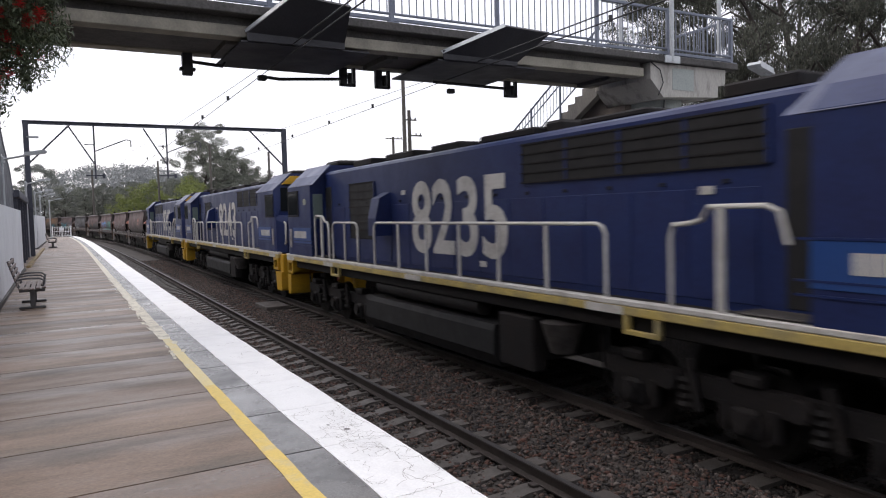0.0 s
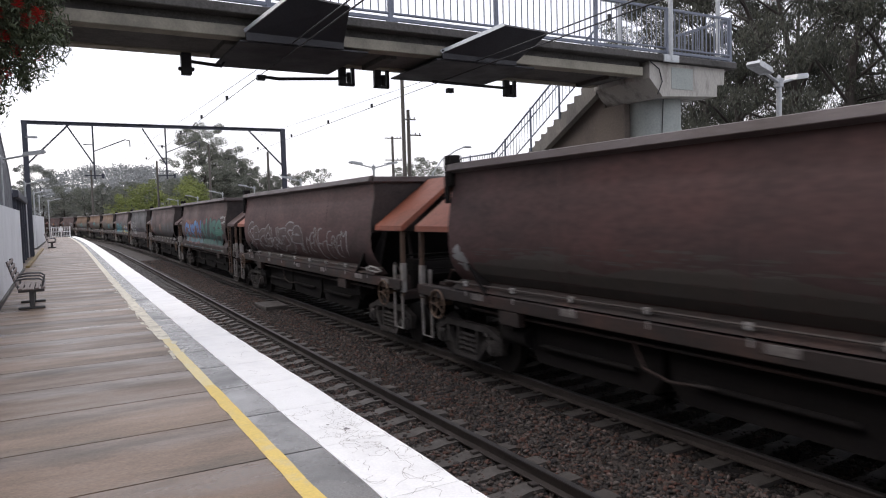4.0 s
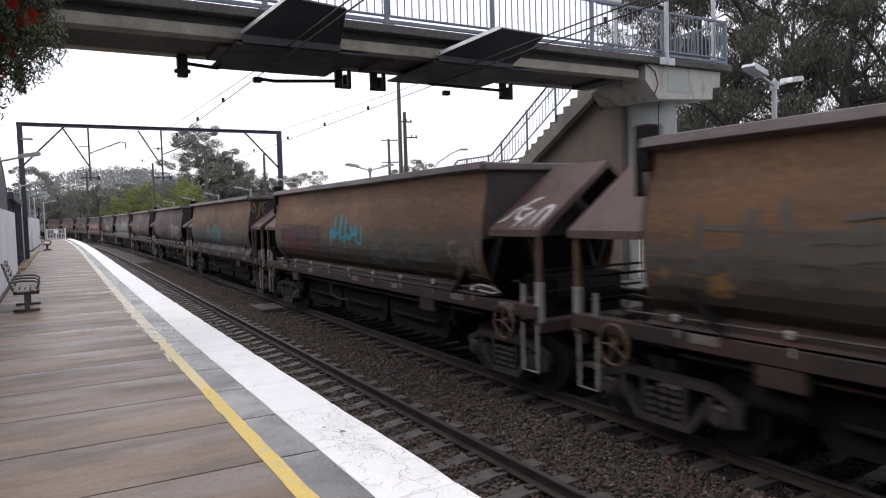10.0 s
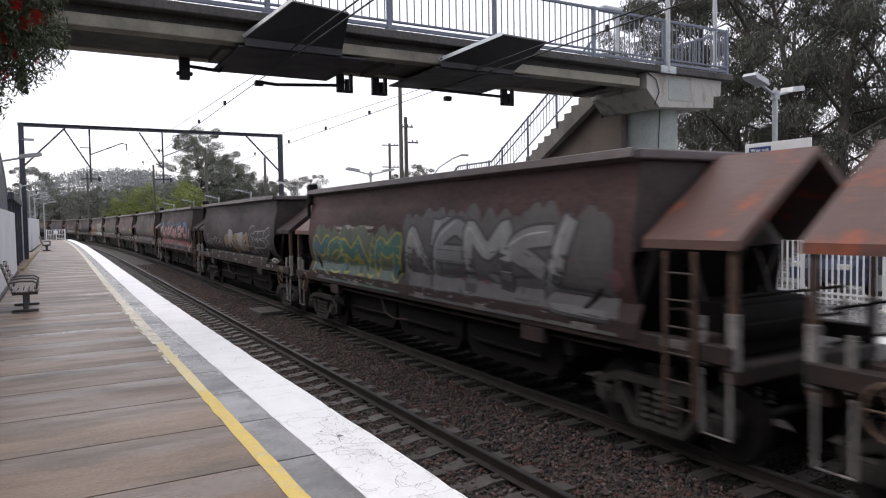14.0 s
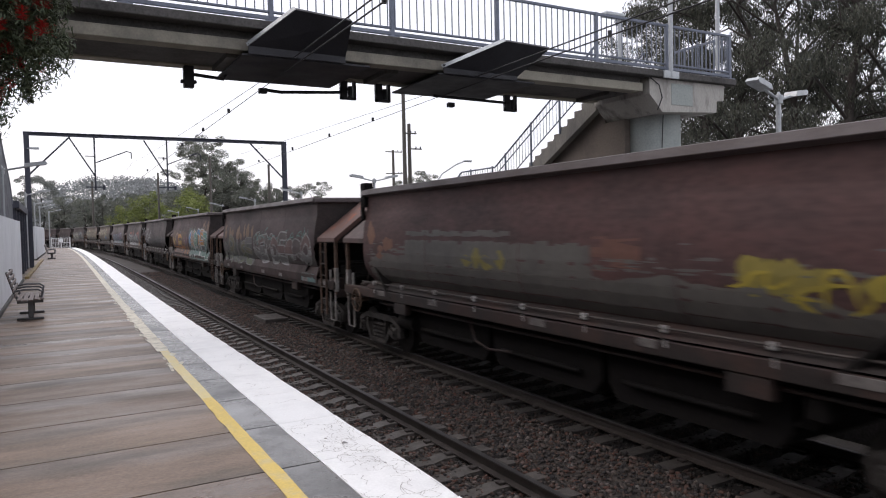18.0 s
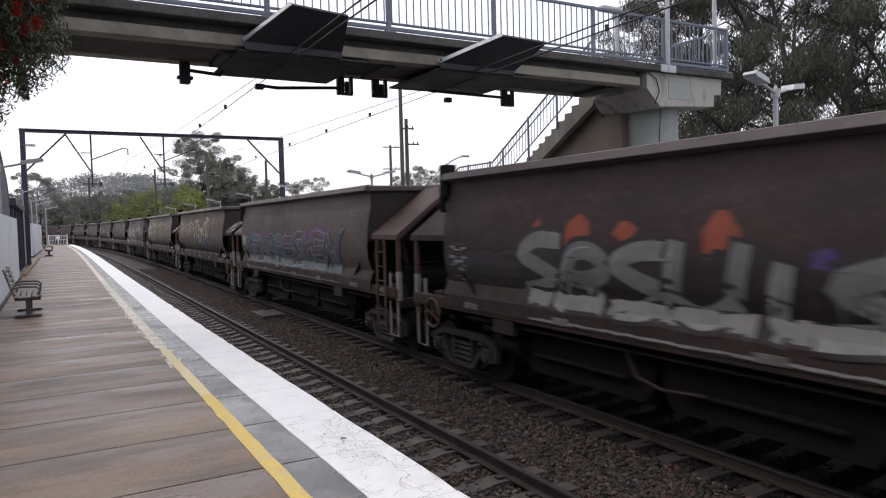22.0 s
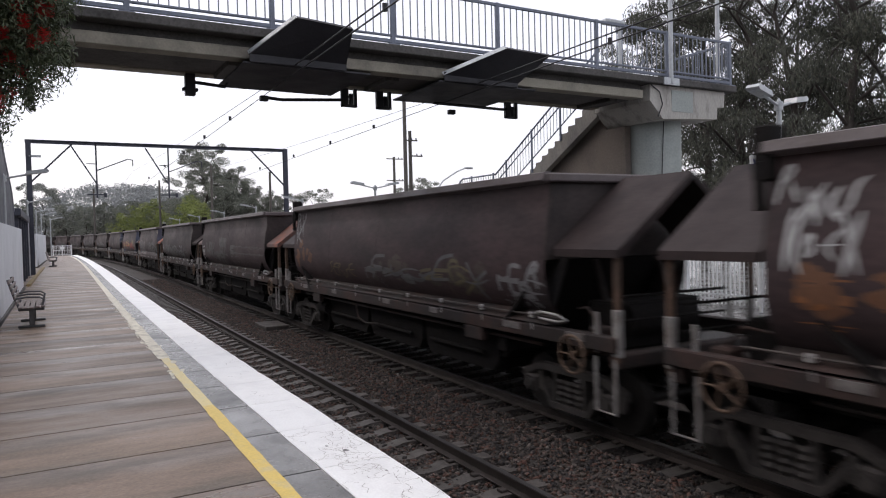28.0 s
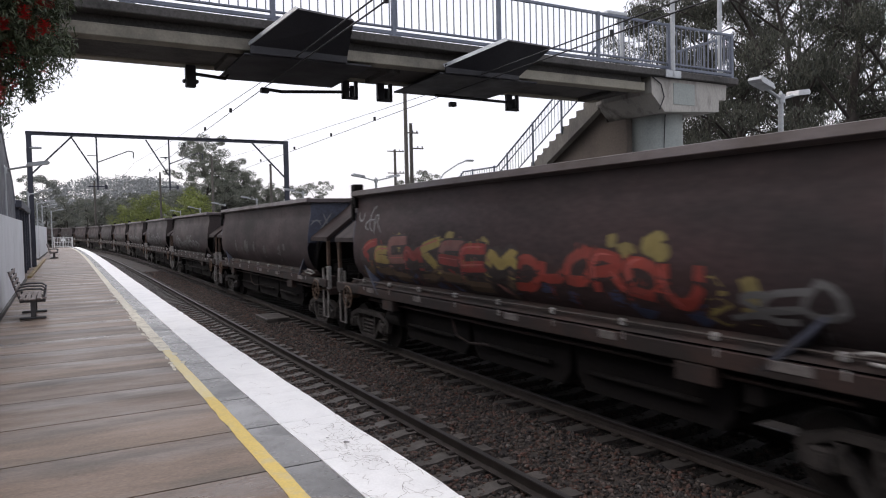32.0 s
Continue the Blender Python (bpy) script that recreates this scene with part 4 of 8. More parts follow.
def piece(w, rng, word, y1, y0, z0, z1, fills, line=None, cloud=None, fat=0.0, foot=None, edge=0.05, slant=0.1):
    """Painted letters from y1 towards the leading end: glow, outline, fill, other fill at the foot, highlights.
    Pale outlines on dark fills are drawn hollow; narrow letters without an outline are scrawled."""
    hollow = line is not None and fat < 0.17 and sum(line) > 1.6 * sum(fills[0])
    scrawl = not hollow and fat < 0.17
    high = z1 - z0
    n = max(len(word), round((y1 - y0) / (0.52 if scrawl else 0.92 * high + 0.12)))
    word = (word * 6)[:n]
    step = (y1 - y0) / n
    if not scrawl:
        fat = max(0.10, min(0.32 * step, 0.28 * high, fat if fat > 0.17 else 1.0))
    shine = tuple(min(0.55, c * 1.3 + 0.06) for c in fills[0])
    nf = len(fills)
    back = cloud or (tuple(min(c, 0.05) for c in line) if line and not scrawl and not hollow else None)
    cols = list(fills) + [line or fills[0], back or fills[0], shine, foot or fills[-1]]
    g = Geo()
    za, zb = z0 + fat * 0.45, z1 - fat * 0.45
    if back:
        k = max(3, int((y1 - y0) / 0.24))
        for i in range(k):
            y = y0 + (y1 - y0) * (i + rng.uniform(0.2, 0.8)) / k
            top, low = z1 + (rng.uniform(0.0, 0.2) if cloud else rng.uniform(-0.25, -0.05) * high), z0 + (rng.uniform(-0.10, 0.1) if cloud else rng.uniform(0.0, 0.1))
            ribbon(g, [(y + rng.uniform(-0.1, 0.1), low), (y, (low + top) / 2), (y + rng.uniform(-0.12, 0.12), top)], rng.uniform(0.34, 0.5), 0.0048 + 0.0003 * (i % 3), nf + 1)
    for i, ch in enumerate(word):
        b0 = 0.0062 + 0.0019 * i
        sts = strokes(rng, ch, y1 - step * (i + rng.uniform(-0.03, 0.06)) - fat * 0.25, step * (1.2 if scrawl else 1.06), za, zb, slant, 2.6 if scrawl else 1.3)
        if line:
            for st in sts:
                ribbon(g, st, fat + 2 * edge, b0, nf, True)
        split = z0 + high * rng.uniform(0.30, 0.45)
        ca = i % nf
        for j, st in enumerate(sts):
            for over, run_pts in cut_stroke(st, split):
                if len(run_pts) > 1:
                    ribbon(g, run_pts, fat * rng.uniform(0.9, 1.05), b0 + 0.0007 + 0.0002 * j, nf + 3 if foot and not over else (ca + (j if rng.uniform() < 0.4 else 0)) % nf, True)
            if scrawl or hollow:
                continue
            # mottled fill, pointed spurs, highlights
            for _ in range(3):
                p, q = st[0], st[min(1, len(st) - 1)]
                t = rng.uniform(0.1, 0.9)
                c = (p[0] + (q[0] - p[0]) * t + rng.uniform(-0.25, 0.25) * fat, p[1] + (q[1] - p[1]) * t)
                ribbon(g, [c, (c[0] + rng.uniform(-0.06, 0.06), c[1] + rng.uniform(0.06, 0.2))], fat * rng.uniform(0.25, 0.5), b0 + 0.0012, int(rng.integers(nf)))
            if rng.uniform() < 0.45:
                y, z = st[-1]
                d = rng.choice((-1.0, 1.0))
                spur = [(y, z), (y + d * step * 0.2, z + rng.uniform(-0.04, 0.08)), (y + d * step * 0.4, z + rng.uniform(-0.05, 0.16))]
                if line:
                    ribbon(g, spur, fat * 0.7 + edge, b0 + 0.0001, nf)
                ribbon(g, spur, fat * 0.55, b0 + 0.0006, (ca + 1) % nf)
            if line and rng.uniform() < 0.7:
                ribbon(g, [(y + fat * 0.2, z + fat * 0.16) for y, z in st[:3]], 0.03, b0 + 0.0014, nf + 2)
        if scrawl and rng.uniform() < 0.6:
            y, z = y1 - step * i, rng.uniform(z0, z1)
            ribbon(g, [(y, z), (y - step * 0.7, z + rng.uniform(-0.12, 0.12)), (y - step * rng.uniform(1.2, 2.2), z + rng.uniform(-0.2, 0.2))], fat * 0.6, b0 + 0.0013, nf if line else ca)
        for _ in range(2):
            y, z = y1 - step * (i + rng.uniform(0, 1)), rng.uniform(z0, z0 + 0.6 * high)
            ribbon(g, [(y, z), (y, z - rng.uniform(0.08, 0.3))], 0.02, b0 + 0.0016, int(rng.integers(nf)))
    part("graffiti", g, [paint(c) for c in cols], w, "spray-painted lettering on the wagon side", kind="stuff")


def tag(w, rng, word, y1, y0, z0, z1, col, wide=0.05, at=side_at, name="graffiti_tag"):
    """A quick line tag with a tail."""
    g = Geo()
    n = max(len(word), round((y1 - y0) / 0.34))
    word = (word * 8)[:n]
    step = (y1 - y0) / n
    for i, ch in enumerate(word):
        for st in strokes(rng, ch, y1 - step * i, step * 1.15, z0, z1, 0.2, 2.0):
            ribbon(g, st, wide * rng.uniform(0.75, 1.1), 0.010 + 0.0006 * (i % 4), 0, False, at, None if at is side_at else 2.3, 3.5)
    part(name, g, [paint(col)], w, "sprayed line tag", kind="stuff")


def patch(w, rng, y1, y0, z0, z1, col):
    """One painted-over patch with uneven edges."""
    g = Geo()
    n = max(4, int((y1 - y0) / 0.22))
    rough = 0.015 if z1 < 1.8 else 0.08
    for i in range(n):
        y = y0 + (y1 - y0) * (i + 0.5) / n
        ribbon(g, [(y, z0 + rng.uniform(0, rough)), (y + rng.uniform(-0.04, 0.04), (z0 + z1) / 2), (y, z1 - rng.uniform(0, rough))], 1.5 * (y1 - y0) / n, 0.0021 + 0.0003 * (i % 3), 0, True)
    part("overpaint_patch", g, [paint(col)], w, "uneven overpainted patch", kind="stuff")


def broad_stroke(w, col, pts, wide):
    """A single broad sprayed stroke."""
    g = Geo()
    ribbon(g, pts, wide, 0.012, 0)
    part("spray_stroke", g, [paint(col)], w, "broad sprayed stroke", kind="stuff")


def calligraphy(w, rng, y0, y1, z0, z1, fills):
    """Tall brush lettering with broad uprights, hooks and thin links, fading to the foot."""
    g = Geo()
    y = y1
    k = 0
    while y > y0:
        top, low = z1 + rng.uniform(-0.15, 0.12), z0 + rng.uniform(-0.1, 0.3)
        wd, lift = rng.uniform(0.08, 0.17), 0.004 + 0.0006 * (k % 5)
        c = int(rng.integers(len(fills)))
        bow = rng.uniform(-0.12, 0.12)
        ribbon(g, [(y, top), (y - 0.03 + bow, (top + low) / 2), (y - 0.08, low)], wd, lift, c)
        if rng.uniform() < 0.75:
            ribbon(g, [(y + 0.12, top - 0.12), (y - 0.1, top + 0.06), (y - rng.uniform(0.25, 0.5), top - rng.uniform(-0.05, 0.25))], wd * 0.55, lift + 0.003, int(rng.integers(len(fills))))
        for _ in range(2):
            zz = rng.uniform(low, top)
            ribbon(g, [(y + 0.05, zz), (y - 0.2, zz + rng.uniform(-0.2, 0.2)), (y - rng.uniform(0.35, 0.7), zz + rng.uniform(-0.3, 0.3))], wd * 0.45, lift + 0.0038, int(rng.integers(len(fills))))
        y -= rng.uniform(0.2, 0.42)
        k += 1
    part("graffiti", g, [paint(c) for c in fills], w, "tall khaki brush lettering on the wagon side", kind="stuff")


def band(w, rng, y0, y1, z1, col):
    """A sooty or rolled-on coat along the lower side, with a wavering upper edge that thins out in flecks."""
    z0 = 1.79 if skin is SIDE_SKIRT else skin[-1][0] + 0.02
    y0, y1 = max(y0, -6.1), min(y1, 6.1)
    g = Geo()
    n, rows = 60, 18
    edge = np.convolve(rng.normal(0, 0.09, n + 5), np.ones(5) / 5, "valid") * 1.6 + rng.normal(0, 0.012, n + 1)
    vs = []
    for i in range(n + 1):
        f = i / n
        y = y0 + (y1 - y0) * f
        top = z1 + edge[i] - (0.35 * max(0.0, 1 - min(f, 1 - f) * 14) * (z1 - z0) if y1 - y0 < 12 else 0)
        for j in range(rows):
            vs.append(side_at(min(6.12, max(-6.12, y)), min(3.4, z0 + (max(top, z0 + 0.03) - z0) * j / (rows - 1)), 0.0014))
    g.add(vs, [(i * rows + j, i * rows + j + 1, (i + 1) * rows + j + 1, (i + 1) * rows + j) for i in range(n) for j in range(rows - 1)])
    for i in range(int((y1 - y0) * 9)):
        y, z = rng.uniform(y0, y1), z1 + abs(rng.normal(0, 0.12))
        l = rng.uniform(0.05, 0.22)
        ribbon(g, [(y - l, z), (y, z + rng.uniform(-0.02, 0.02)), (y + l, z)], rng.uniform(0.02, 0.07), 0.0015, 0)
    part("grime_coat", g, [paint(col)], w, "grimy coat along the lower side", kind="stuff")


def smear(w, rng, y0, y1, z0, z1, col, n=8):
    """Overpainted or scrubbed patches."""
    g = Geo()
    for i in range(n):
        y = rng.uniform(y0, y1)
        a, b = sorted(rng.uniform(z0, z1, 2))
        ribbon(g, [(y, a), (y + rng.uniform(-0.15, 0.15), (a + b) / 2), (y + rng.uniform(-0.1, 0.1), b + 0.08)], rng.uniform(0.18, 0.45), 0.0030 + 0.0003 * (i % 6), 0)
    part("overpaint_patch", g, [paint(col)], w, "faded overpainted patch", kind="stuff")


def operator_panel(w, y1, y0, z0, z1):
    """A white lettering panel, as bars, and an orange panel beside it."""
    mid = y1 - (y1 - y0) * 0.43
    x = side_at(0, z0)[0]
    part("code_panel", Geo().box((x - 0.012, mid + 0.02, z0 - 0.02), (x + 0.002, y1, z0 + 0.02), 0.003), PLATE, w, "white underline of the panel")
    n = 7
    for j in range(n):
        y = mid + 0.04 + (y1 - mid - 0.04) * j / n
        part("code_bar", Geo().box((x - 0.016, y, z0 + 0.04), (x + 0.01, y + (y1 - mid) / n * 0.72, z0 + (0.22 if j % 3 else 0.27)), 0.004), PLATE, w)
    part("orange_panel", Geo().box((x - 0.012, y0, z0 - 0.02), (x + 0.06, mid, z1 + 0.02), 0.003), ORANGE_PLATE, w, "orange lettering panel")
    for j in range(8):
        y = y0 + 0.08 + (mid - y0 - 0.12) * j / 8
        part("panel_bar", Geo().box((x - 0.016, y, z0 + 0.06), (x - 0.011, y + 0.07, z1 - 0.06)), FRAME, w)


WHITE_P, SILVER, TEAL, CYAN = (0.46, 0.46, 0.47), (0.27, 0.27, 0.28), (0.05, 0.21, 0.22), (0.015, 0.25, 0.32)
RED_P = (0.26, 0.035, 0.03)
PINK_P, YELLOW_P, BLACK_P = (0.40, 0.22, 0.21), (0.36, 0.28, 0.04), (0.016, 0.015, 0.018)
KHAKI, GREYP, MAROON_P, LIME = (0.33, 0.29, 0.20), (0.13, 0.13, 0.135), (0.11, 0.02, 0.025), (0.17, 0.25, 0.05)
SOOT_P, GRIME, DIM = (0.026, 0.025, 0.029), (0.050, 0.044, 0.042), (0.085, 0.082, 0.080)
# per wagon: body paint, hood, end paint, then its marks: p fat letters, t line tag, q patch, b coat along the foot,
# s smears, c brush lettering, h hood tag, e tag on the end plate, o operator's panel, k broad stroke
LOOKS = {
    4: ("maroon", "o", "", [("b", -6.1, 5.4, 2.1, (0.052, 0.044, 0.040)), ("q", -1.7, -2.9, 2.48, 2.88, (0.24, 0.085, 0.05)), ("s", 5.5, 5.9, 1.8, 2.2, SILVER, 3)]),
    5: ("maroon", "o", "", [("p", "SACOWS", 5.6, -1.0, 1.72, 2.5, ((0.075, 0.045, 0.045),), SILVER, None, 0.1, None, 0.035), ("t", "MERE", -1.4, -4.6, 1.8, 2.4, SILVER)]),
    6: ("maroon", "", "", [("s", -5.5, 0.2, 1.75, 2.85, (0.15, 0.02, 0.035), 20), ("p", "DNS", 4.9, -0.1, 1.66, 2.62, ((0.05, 0.16, 0.42), (0.08, 0.25, 0.5)), MAROON_P, (0.17, 0.065, 0.04), 0.26, (0.05, 0.17, 0.20), 0.07),
                           ("p", "NUSA", -0.3, -5.2, 1.60, 2.76, ((0.03, 0.14, 0.115), (0.04, 0.18, 0.14)), (0.018, 0.026, 0.03), None, 0.34, (0.022, 0.10, 0.085), 0.06),
                           ("s", -4.9, -0.6, 2.0, 2.4, LIME, 6), ("s", -3.6, -1.0, 2.5, 2.75, (0.30, 0.16, 0.27), 3), ("q", 4.9, -0.2, 1.46, 1.74, (0.07, 0.16, 0.19)), ("q", -0.3, -5.2, 1.46, 1.74, (0.03, 0.11, 0.095)),
                           ("t", "HEAX", -5.0, -6.0, 2.68, 2.88, WHITE_P, 0.06), ("t", "CREW", -5.0, -6.0, 2.52, 2.66, WHITE_P, 0.05), ("s", 4.9, 5.8, 1.9, 2.4, DIM, 5)]),
    7: ("maroon", "", "", [("b", 0.5, 4.0, 2.22, SOOT_P), ("b", -4.6, -0.1, 2.42, SOOT_P), ("b", -6.1, -4.8, 2.62, SOOT_P), ("s", 0.0, 1.0, 1.8, 2.5, (0.13, 0.065, 0.04), 5), ("s", 5.2, 5.9, 1.8, 2.3, (0.20, 0.08, 0.035), 4), ("s", 5.3, 6.0, 2.4, 3.2, (0.075, 0.08, 0.10), 6), ("s", 4.0, 5.0, 1.9, 2.3, GREYP, 4)]),
    8: ("black", "", "", [("p", "MERKE", 5.3, 1.7, 1.62, 2.55, ((0.030, 0.029, 0.033),), (0.34, 0.36, 0.38), None, 0.13, None, 0.026), ("q", 5.9, 5.4, 1.9, 2.5, SILVER), ("p", "SWFE", 1.5, -0.8, 1.85, 2.3, ((0.034, 0.024, 0.050),), None, None, 0.11),
                          ("b", -6.1, -4.3, 2.46, (0.024, 0.024, 0.033))]),
    9: ("brown", "", "", [("b", -6.1, 6.1, 2.62, (0.034, 0.028, 0.033)), ("p", "GEMM", 5.6, 2.1, 1.62, 2.45, (BLACK_P,), CYAN, None, 0.11, None, 0.065), ("t", "XEW", 1.8, -0.3, 1.8, 2.43, CYAN, 0.10), ("q", 5.6, -0.2, 1.50, 1.62, (0.03, 0.10, 0.12)),
                          ("s", -6.0, -2.0, 1.5, 2.25, (0.30, 0.24, 0.03), 26), ("p", "ORUIN", -2.5, -5.8, 1.72, 2.26, ((0.40, 0.38, 0.43), (0.34, 0.32, 0.39)), (0.04, 0.02, 0.06), None, 0.22, None, 0.05), ("q", -2.6, -5.7, 1.56, 1.76, CYAN), ("q", -1.9, -2.6, 1.5, 1.76, YELLOW_P),
                          ("q", -5.8, -6.1, 3.24, 3.42, (0.24, 0.12, 0.06)), ("s", 5.5, 5.9, 2.1, 2.6, (0.20, 0.08, 0.03), 3)]),
    10: ("tan", "", "", [("b", -6.1, 6.1, 2.45, (0.075, 0.060, 0.050)), ("b", -6.1, 6.1, 2.12, GRIME), ("p", "WHERE", 5.3, 0.0, 2.0, 2.85, ((0.078, 0.068, 0.060),), None, None, 0.13), ("t", "NUWR", -0.4, -2.7, 1.82, 2.4, CYAN, 0.11), ("t", "UOG", -3.3, -4.1, 2.2, 2.45, TEAL, 0.07),
                         ("s", 5.0, 5.9, 1.9, 2.6, (0.20, 0.12, 0.05), 4), ("t", "SRM", -4.6, -5.8, 1.85, 2.2, GREYP)]),
    11: ("tan", "", "", [("b", -6.1, 6.1, 2.5, (0.092, 0.070, 0.053)), ("b", -6.1, 6.1, 2.1, GRIME), ("q", 5.5, 1.9, 1.75, 2.58, (0.030, 0.018, 0.028)), ("t", "TAUT", 5.2, 2.1, 1.9, 2.5, (0.20, 0.035, 0.045), 0.05), ("t", "NUW", 1.0, -1.0, 2.15, 2.72, CYAN, 0.12), ("p", "GESCES", -1.4, -4.3, 1.9, 2.25, ((0.10, 0.11, 0.11),), None, None, 0.08), ("t", "EOB", 1.2, -0.8, 1.85, 2.1, GREYP),
                         ("p", "SRN", -4.9, -6.0, 1.75, 2.2, ((0.16, 0.13, 0.10),), None, None, 0.09), ("h", "SERM", -1, WHITE_P)]),
    12: ("tan", "", "", [("b", -6.1, 6.1, 2.4, (0.078, 0.062, 0.053)), ("b", -6.1, 6.1, 2.05, GRIME), ("s", -1.6, 1.8, 1.5, 2.2, (0.055, 0.040, 0.075), 14), ("p", "POISON", 1.9, -1.1, 1.95, 2.5, ((0.05, 0.12, 0.12),), (0.10, 0.24, 0.24), None, 0.07, None, 0.03), ("t", "SIRE", 0.8, -1.0, 1.65, 1.92, TEAL),
                         ("p", "OZE", -2.0, -4.0, 2.0, 2.45, ((0.07, 0.06, 0.05),), (0.21, 0.17, 0.09), None, 0.10, None, 0.035), ("p", "SGRASE", -2.6, -6.0, 1.58, 2.15, ((0.055, 0.055, 0.055),), DIM, None, 0.11, None, 0.03), ("p", "MOSM", 5.8, 2.4, 1.75, 2.35, ((0.055, 0.052, 0.05),), DIM, None, 0.09, None, 0.03), ("e", "OSE", (0.22, 0.14, 0.04))]),
    13: ("maroon", "", "", [("p", "SNEZ", -1.9, -5.2, 1.78, 2.62, ((0.23, 0.23, 0.235), (0.20, 0.20, 0.205)), (0.035, 0.032, 0.034), None, 0.25, None, 0.05), ("t", "MER", 4.8, 3.1, 1.75, 2.15, SILVER), ("t", "KX", 5.3, 4.5, 2.25, 2.5, TEAL), ("t", "HESS", -0.4, -1.8, 1.7, 2.05, SILVER), ("s", 0.5, 3.4, 2.0, 2.4, (0.09, 0.06, 0.035), 6)]),
    14: ("maroon", "k", "", [("p", "SMOGM", 5.9, 0.3, 1.66, 2.35, ((0.070, 0.046, 0.046),), GREYP, None, 0.10, None, 0.035), ("t", "SREW", 0.6, -1.4, 1.66, 2.05, SILVER), ("p", "AEO", -1.5, -4.1, 2.0, 2.55, ((0.070, 0.046, 0.046),), DIM, None, 0.12, None, 0.04), ("o", 1.7, -0.8, 2.26, 2.52), ("s", -0.8, 1.6, 2.5, 2.75, (0.052, 0.050, 0.056), 6)]),
    15: ("maroon", "k", "", [("s", -5.9, 0.0, 1.6, 2.5, (0.14, 0.06, 0.07), 16), ("p", "NAMSL", 0.1, -5.8, 1.58, 2.84, ((0.25, 0.255, 0.26), (0.19, 0.19, 0.20)), (0.045, 0.045, 0.05), (0.09, 0.085, 0.088), 0.30, (0.12, 0.12, 0.125), 0.05), ("q", 0.0, -5.8, 1.40, 1.72, (0.11, 0.105, 0.11)),
                             ("q", 4.0, 1.8, 2.4, 2.66, (0.30, 0.28, 0.26)), ("p", "MOMV", 5.7, 0.5, 1.55, 2.5, ((0.03, 0.10, 0.14), (0.04, 0.14, 0.12), (0.03, 0.12, 0.10)), (0.28, 0.27, 0.05), (0.09, 0.11, 0.08), 0.30, (0.03, 0.09, 0.12), 0.05), ("q", 5.6, 0.6, 1.42, 1.70, (0.09, 0.13, 0.12))]),
    16: ("grey", "", "", [("p", "ARSEO", 1.5, -2.6, 1.72, 2.45, ((0.24, 0.17, 0.08), (0.3, 0.29, 0.26)), (0.30, 0.30, 0.29), None, 0.11, None, 0.03), ("p", "SEES", -2.7, -5.6, 1.72, 2.6, ((0.04, 0.034, 0.036),), (0.36, 0.36, 0.36), None, 0.10, None, 0.03), ("t", "MERAIR", 5.6, 1.8, 1.72, 2.2, SILVER)]),
    17: ("dark", "", "", [("p", "CHIPSANE", 5.9, -5.8, 1.62, 2.62, (PINK_P, (0.36, 0.20, 0.20)), (0.025, 0.018, 0.02), None, 0.32, (0.21, 0.035, 0.038), 0.06), ("s", -5.8, 5.9, 2.55, 2.8, (0.03, 0.13, 0.36), 12), ("s", -5.8, 5.9, 2.6, 2.85, (0.05, 0.22, 0.38), 7), ("s", 0.5, 3.5, 2.8, 3.05, (0.14, 0.07, 0.035), 5),
                           ("q", 5.8, -5.8, 1.42, 1.76, (0.17, 0.032, 0.035)), ("s", -5.8, 5.8, 1.4, 1.75, (0.30, 0.21, 0.08), 8), ("s", -5.8, 5.8, 1.4, 1.7, (0.04, 0.13, 0.16), 9)]),
    18: ("dark", "k", "", [("b", -6.1, 6.1, 2.3, (0.042, 0.034, 0.037)), ("s", -5.6, -1.5, 2.0, 2.6, (0.17, 0.075, 0.04), 14), ("p", "RSOEH", -2.0, -5.7, 1.85, 2.5, ((0.085, 0.068, 0.06), (0.15, 0.075, 0.04)), (0.24, 0.20, 0.12), None, 0.12, None, 0.03), ("s", -1.8, 0.4, 2.0, 2.6, (0.036, 0.036, 0.052), 9), ("t", "IE", 0.6, -0.2, 2.0, 2.25, GREYP),
                            ("s", 2.6, 4.8, 2.1, 2.6, (0.12, 0.055, 0.04), 7), ("q", -4.6, -5.9, 1.34, 1.44, (0.24, 0.17, 0.05)), ("q", -5.5, -6.1, 3.24, 3.40, (0.15, 0.08, 0.05))]),
    19: ("maroon", "", "", [("b", -5.6, 5.9, 2.22, (0.112, 0.104, 0.098)), ("q", 3.9, 0.3, 1.9, 2.68, (0.112, 0.104, 0.098)), ("q", 0.2, -1.6, 1.9, 2.5, (0.106, 0.098, 0.092)), ("s", -5.9, -3.9, 2.05, 2.35, (0.26, 0.21, 0.04), 10), ("t", "SUEA", -3.9, -5.8, 2.08, 2.3, YELLOW_P, 0.06), ("s", -0.2, 1.7, 2.1, 2.35, (0.20, 0.17, 0.05), 4),
                            ("s", 4.6, 5.9, 2.2, 2.9, (0.17, 0.075, 0.045), 5), ("q", -1.7, -2.5, 2.3, 2.62, (0.13, 0.06, 0.045))]),
    20: ("dark", "k", "", [("b", -6.1, 6.1, 2.0, GRIME), ("s", 1.0, 5.8, 2.4, 2.95, (0.15, 0.085, 0.05), 12), ("p", "MRISE", 5.8, 1.1, 1.58, 2.5, ((0.075, 0.065, 0.075), (0.10, 0.09, 0.05)), (0.14, 0.15, 0.14), None, 0.2, (0.055, 0.07, 0.03), 0.03),
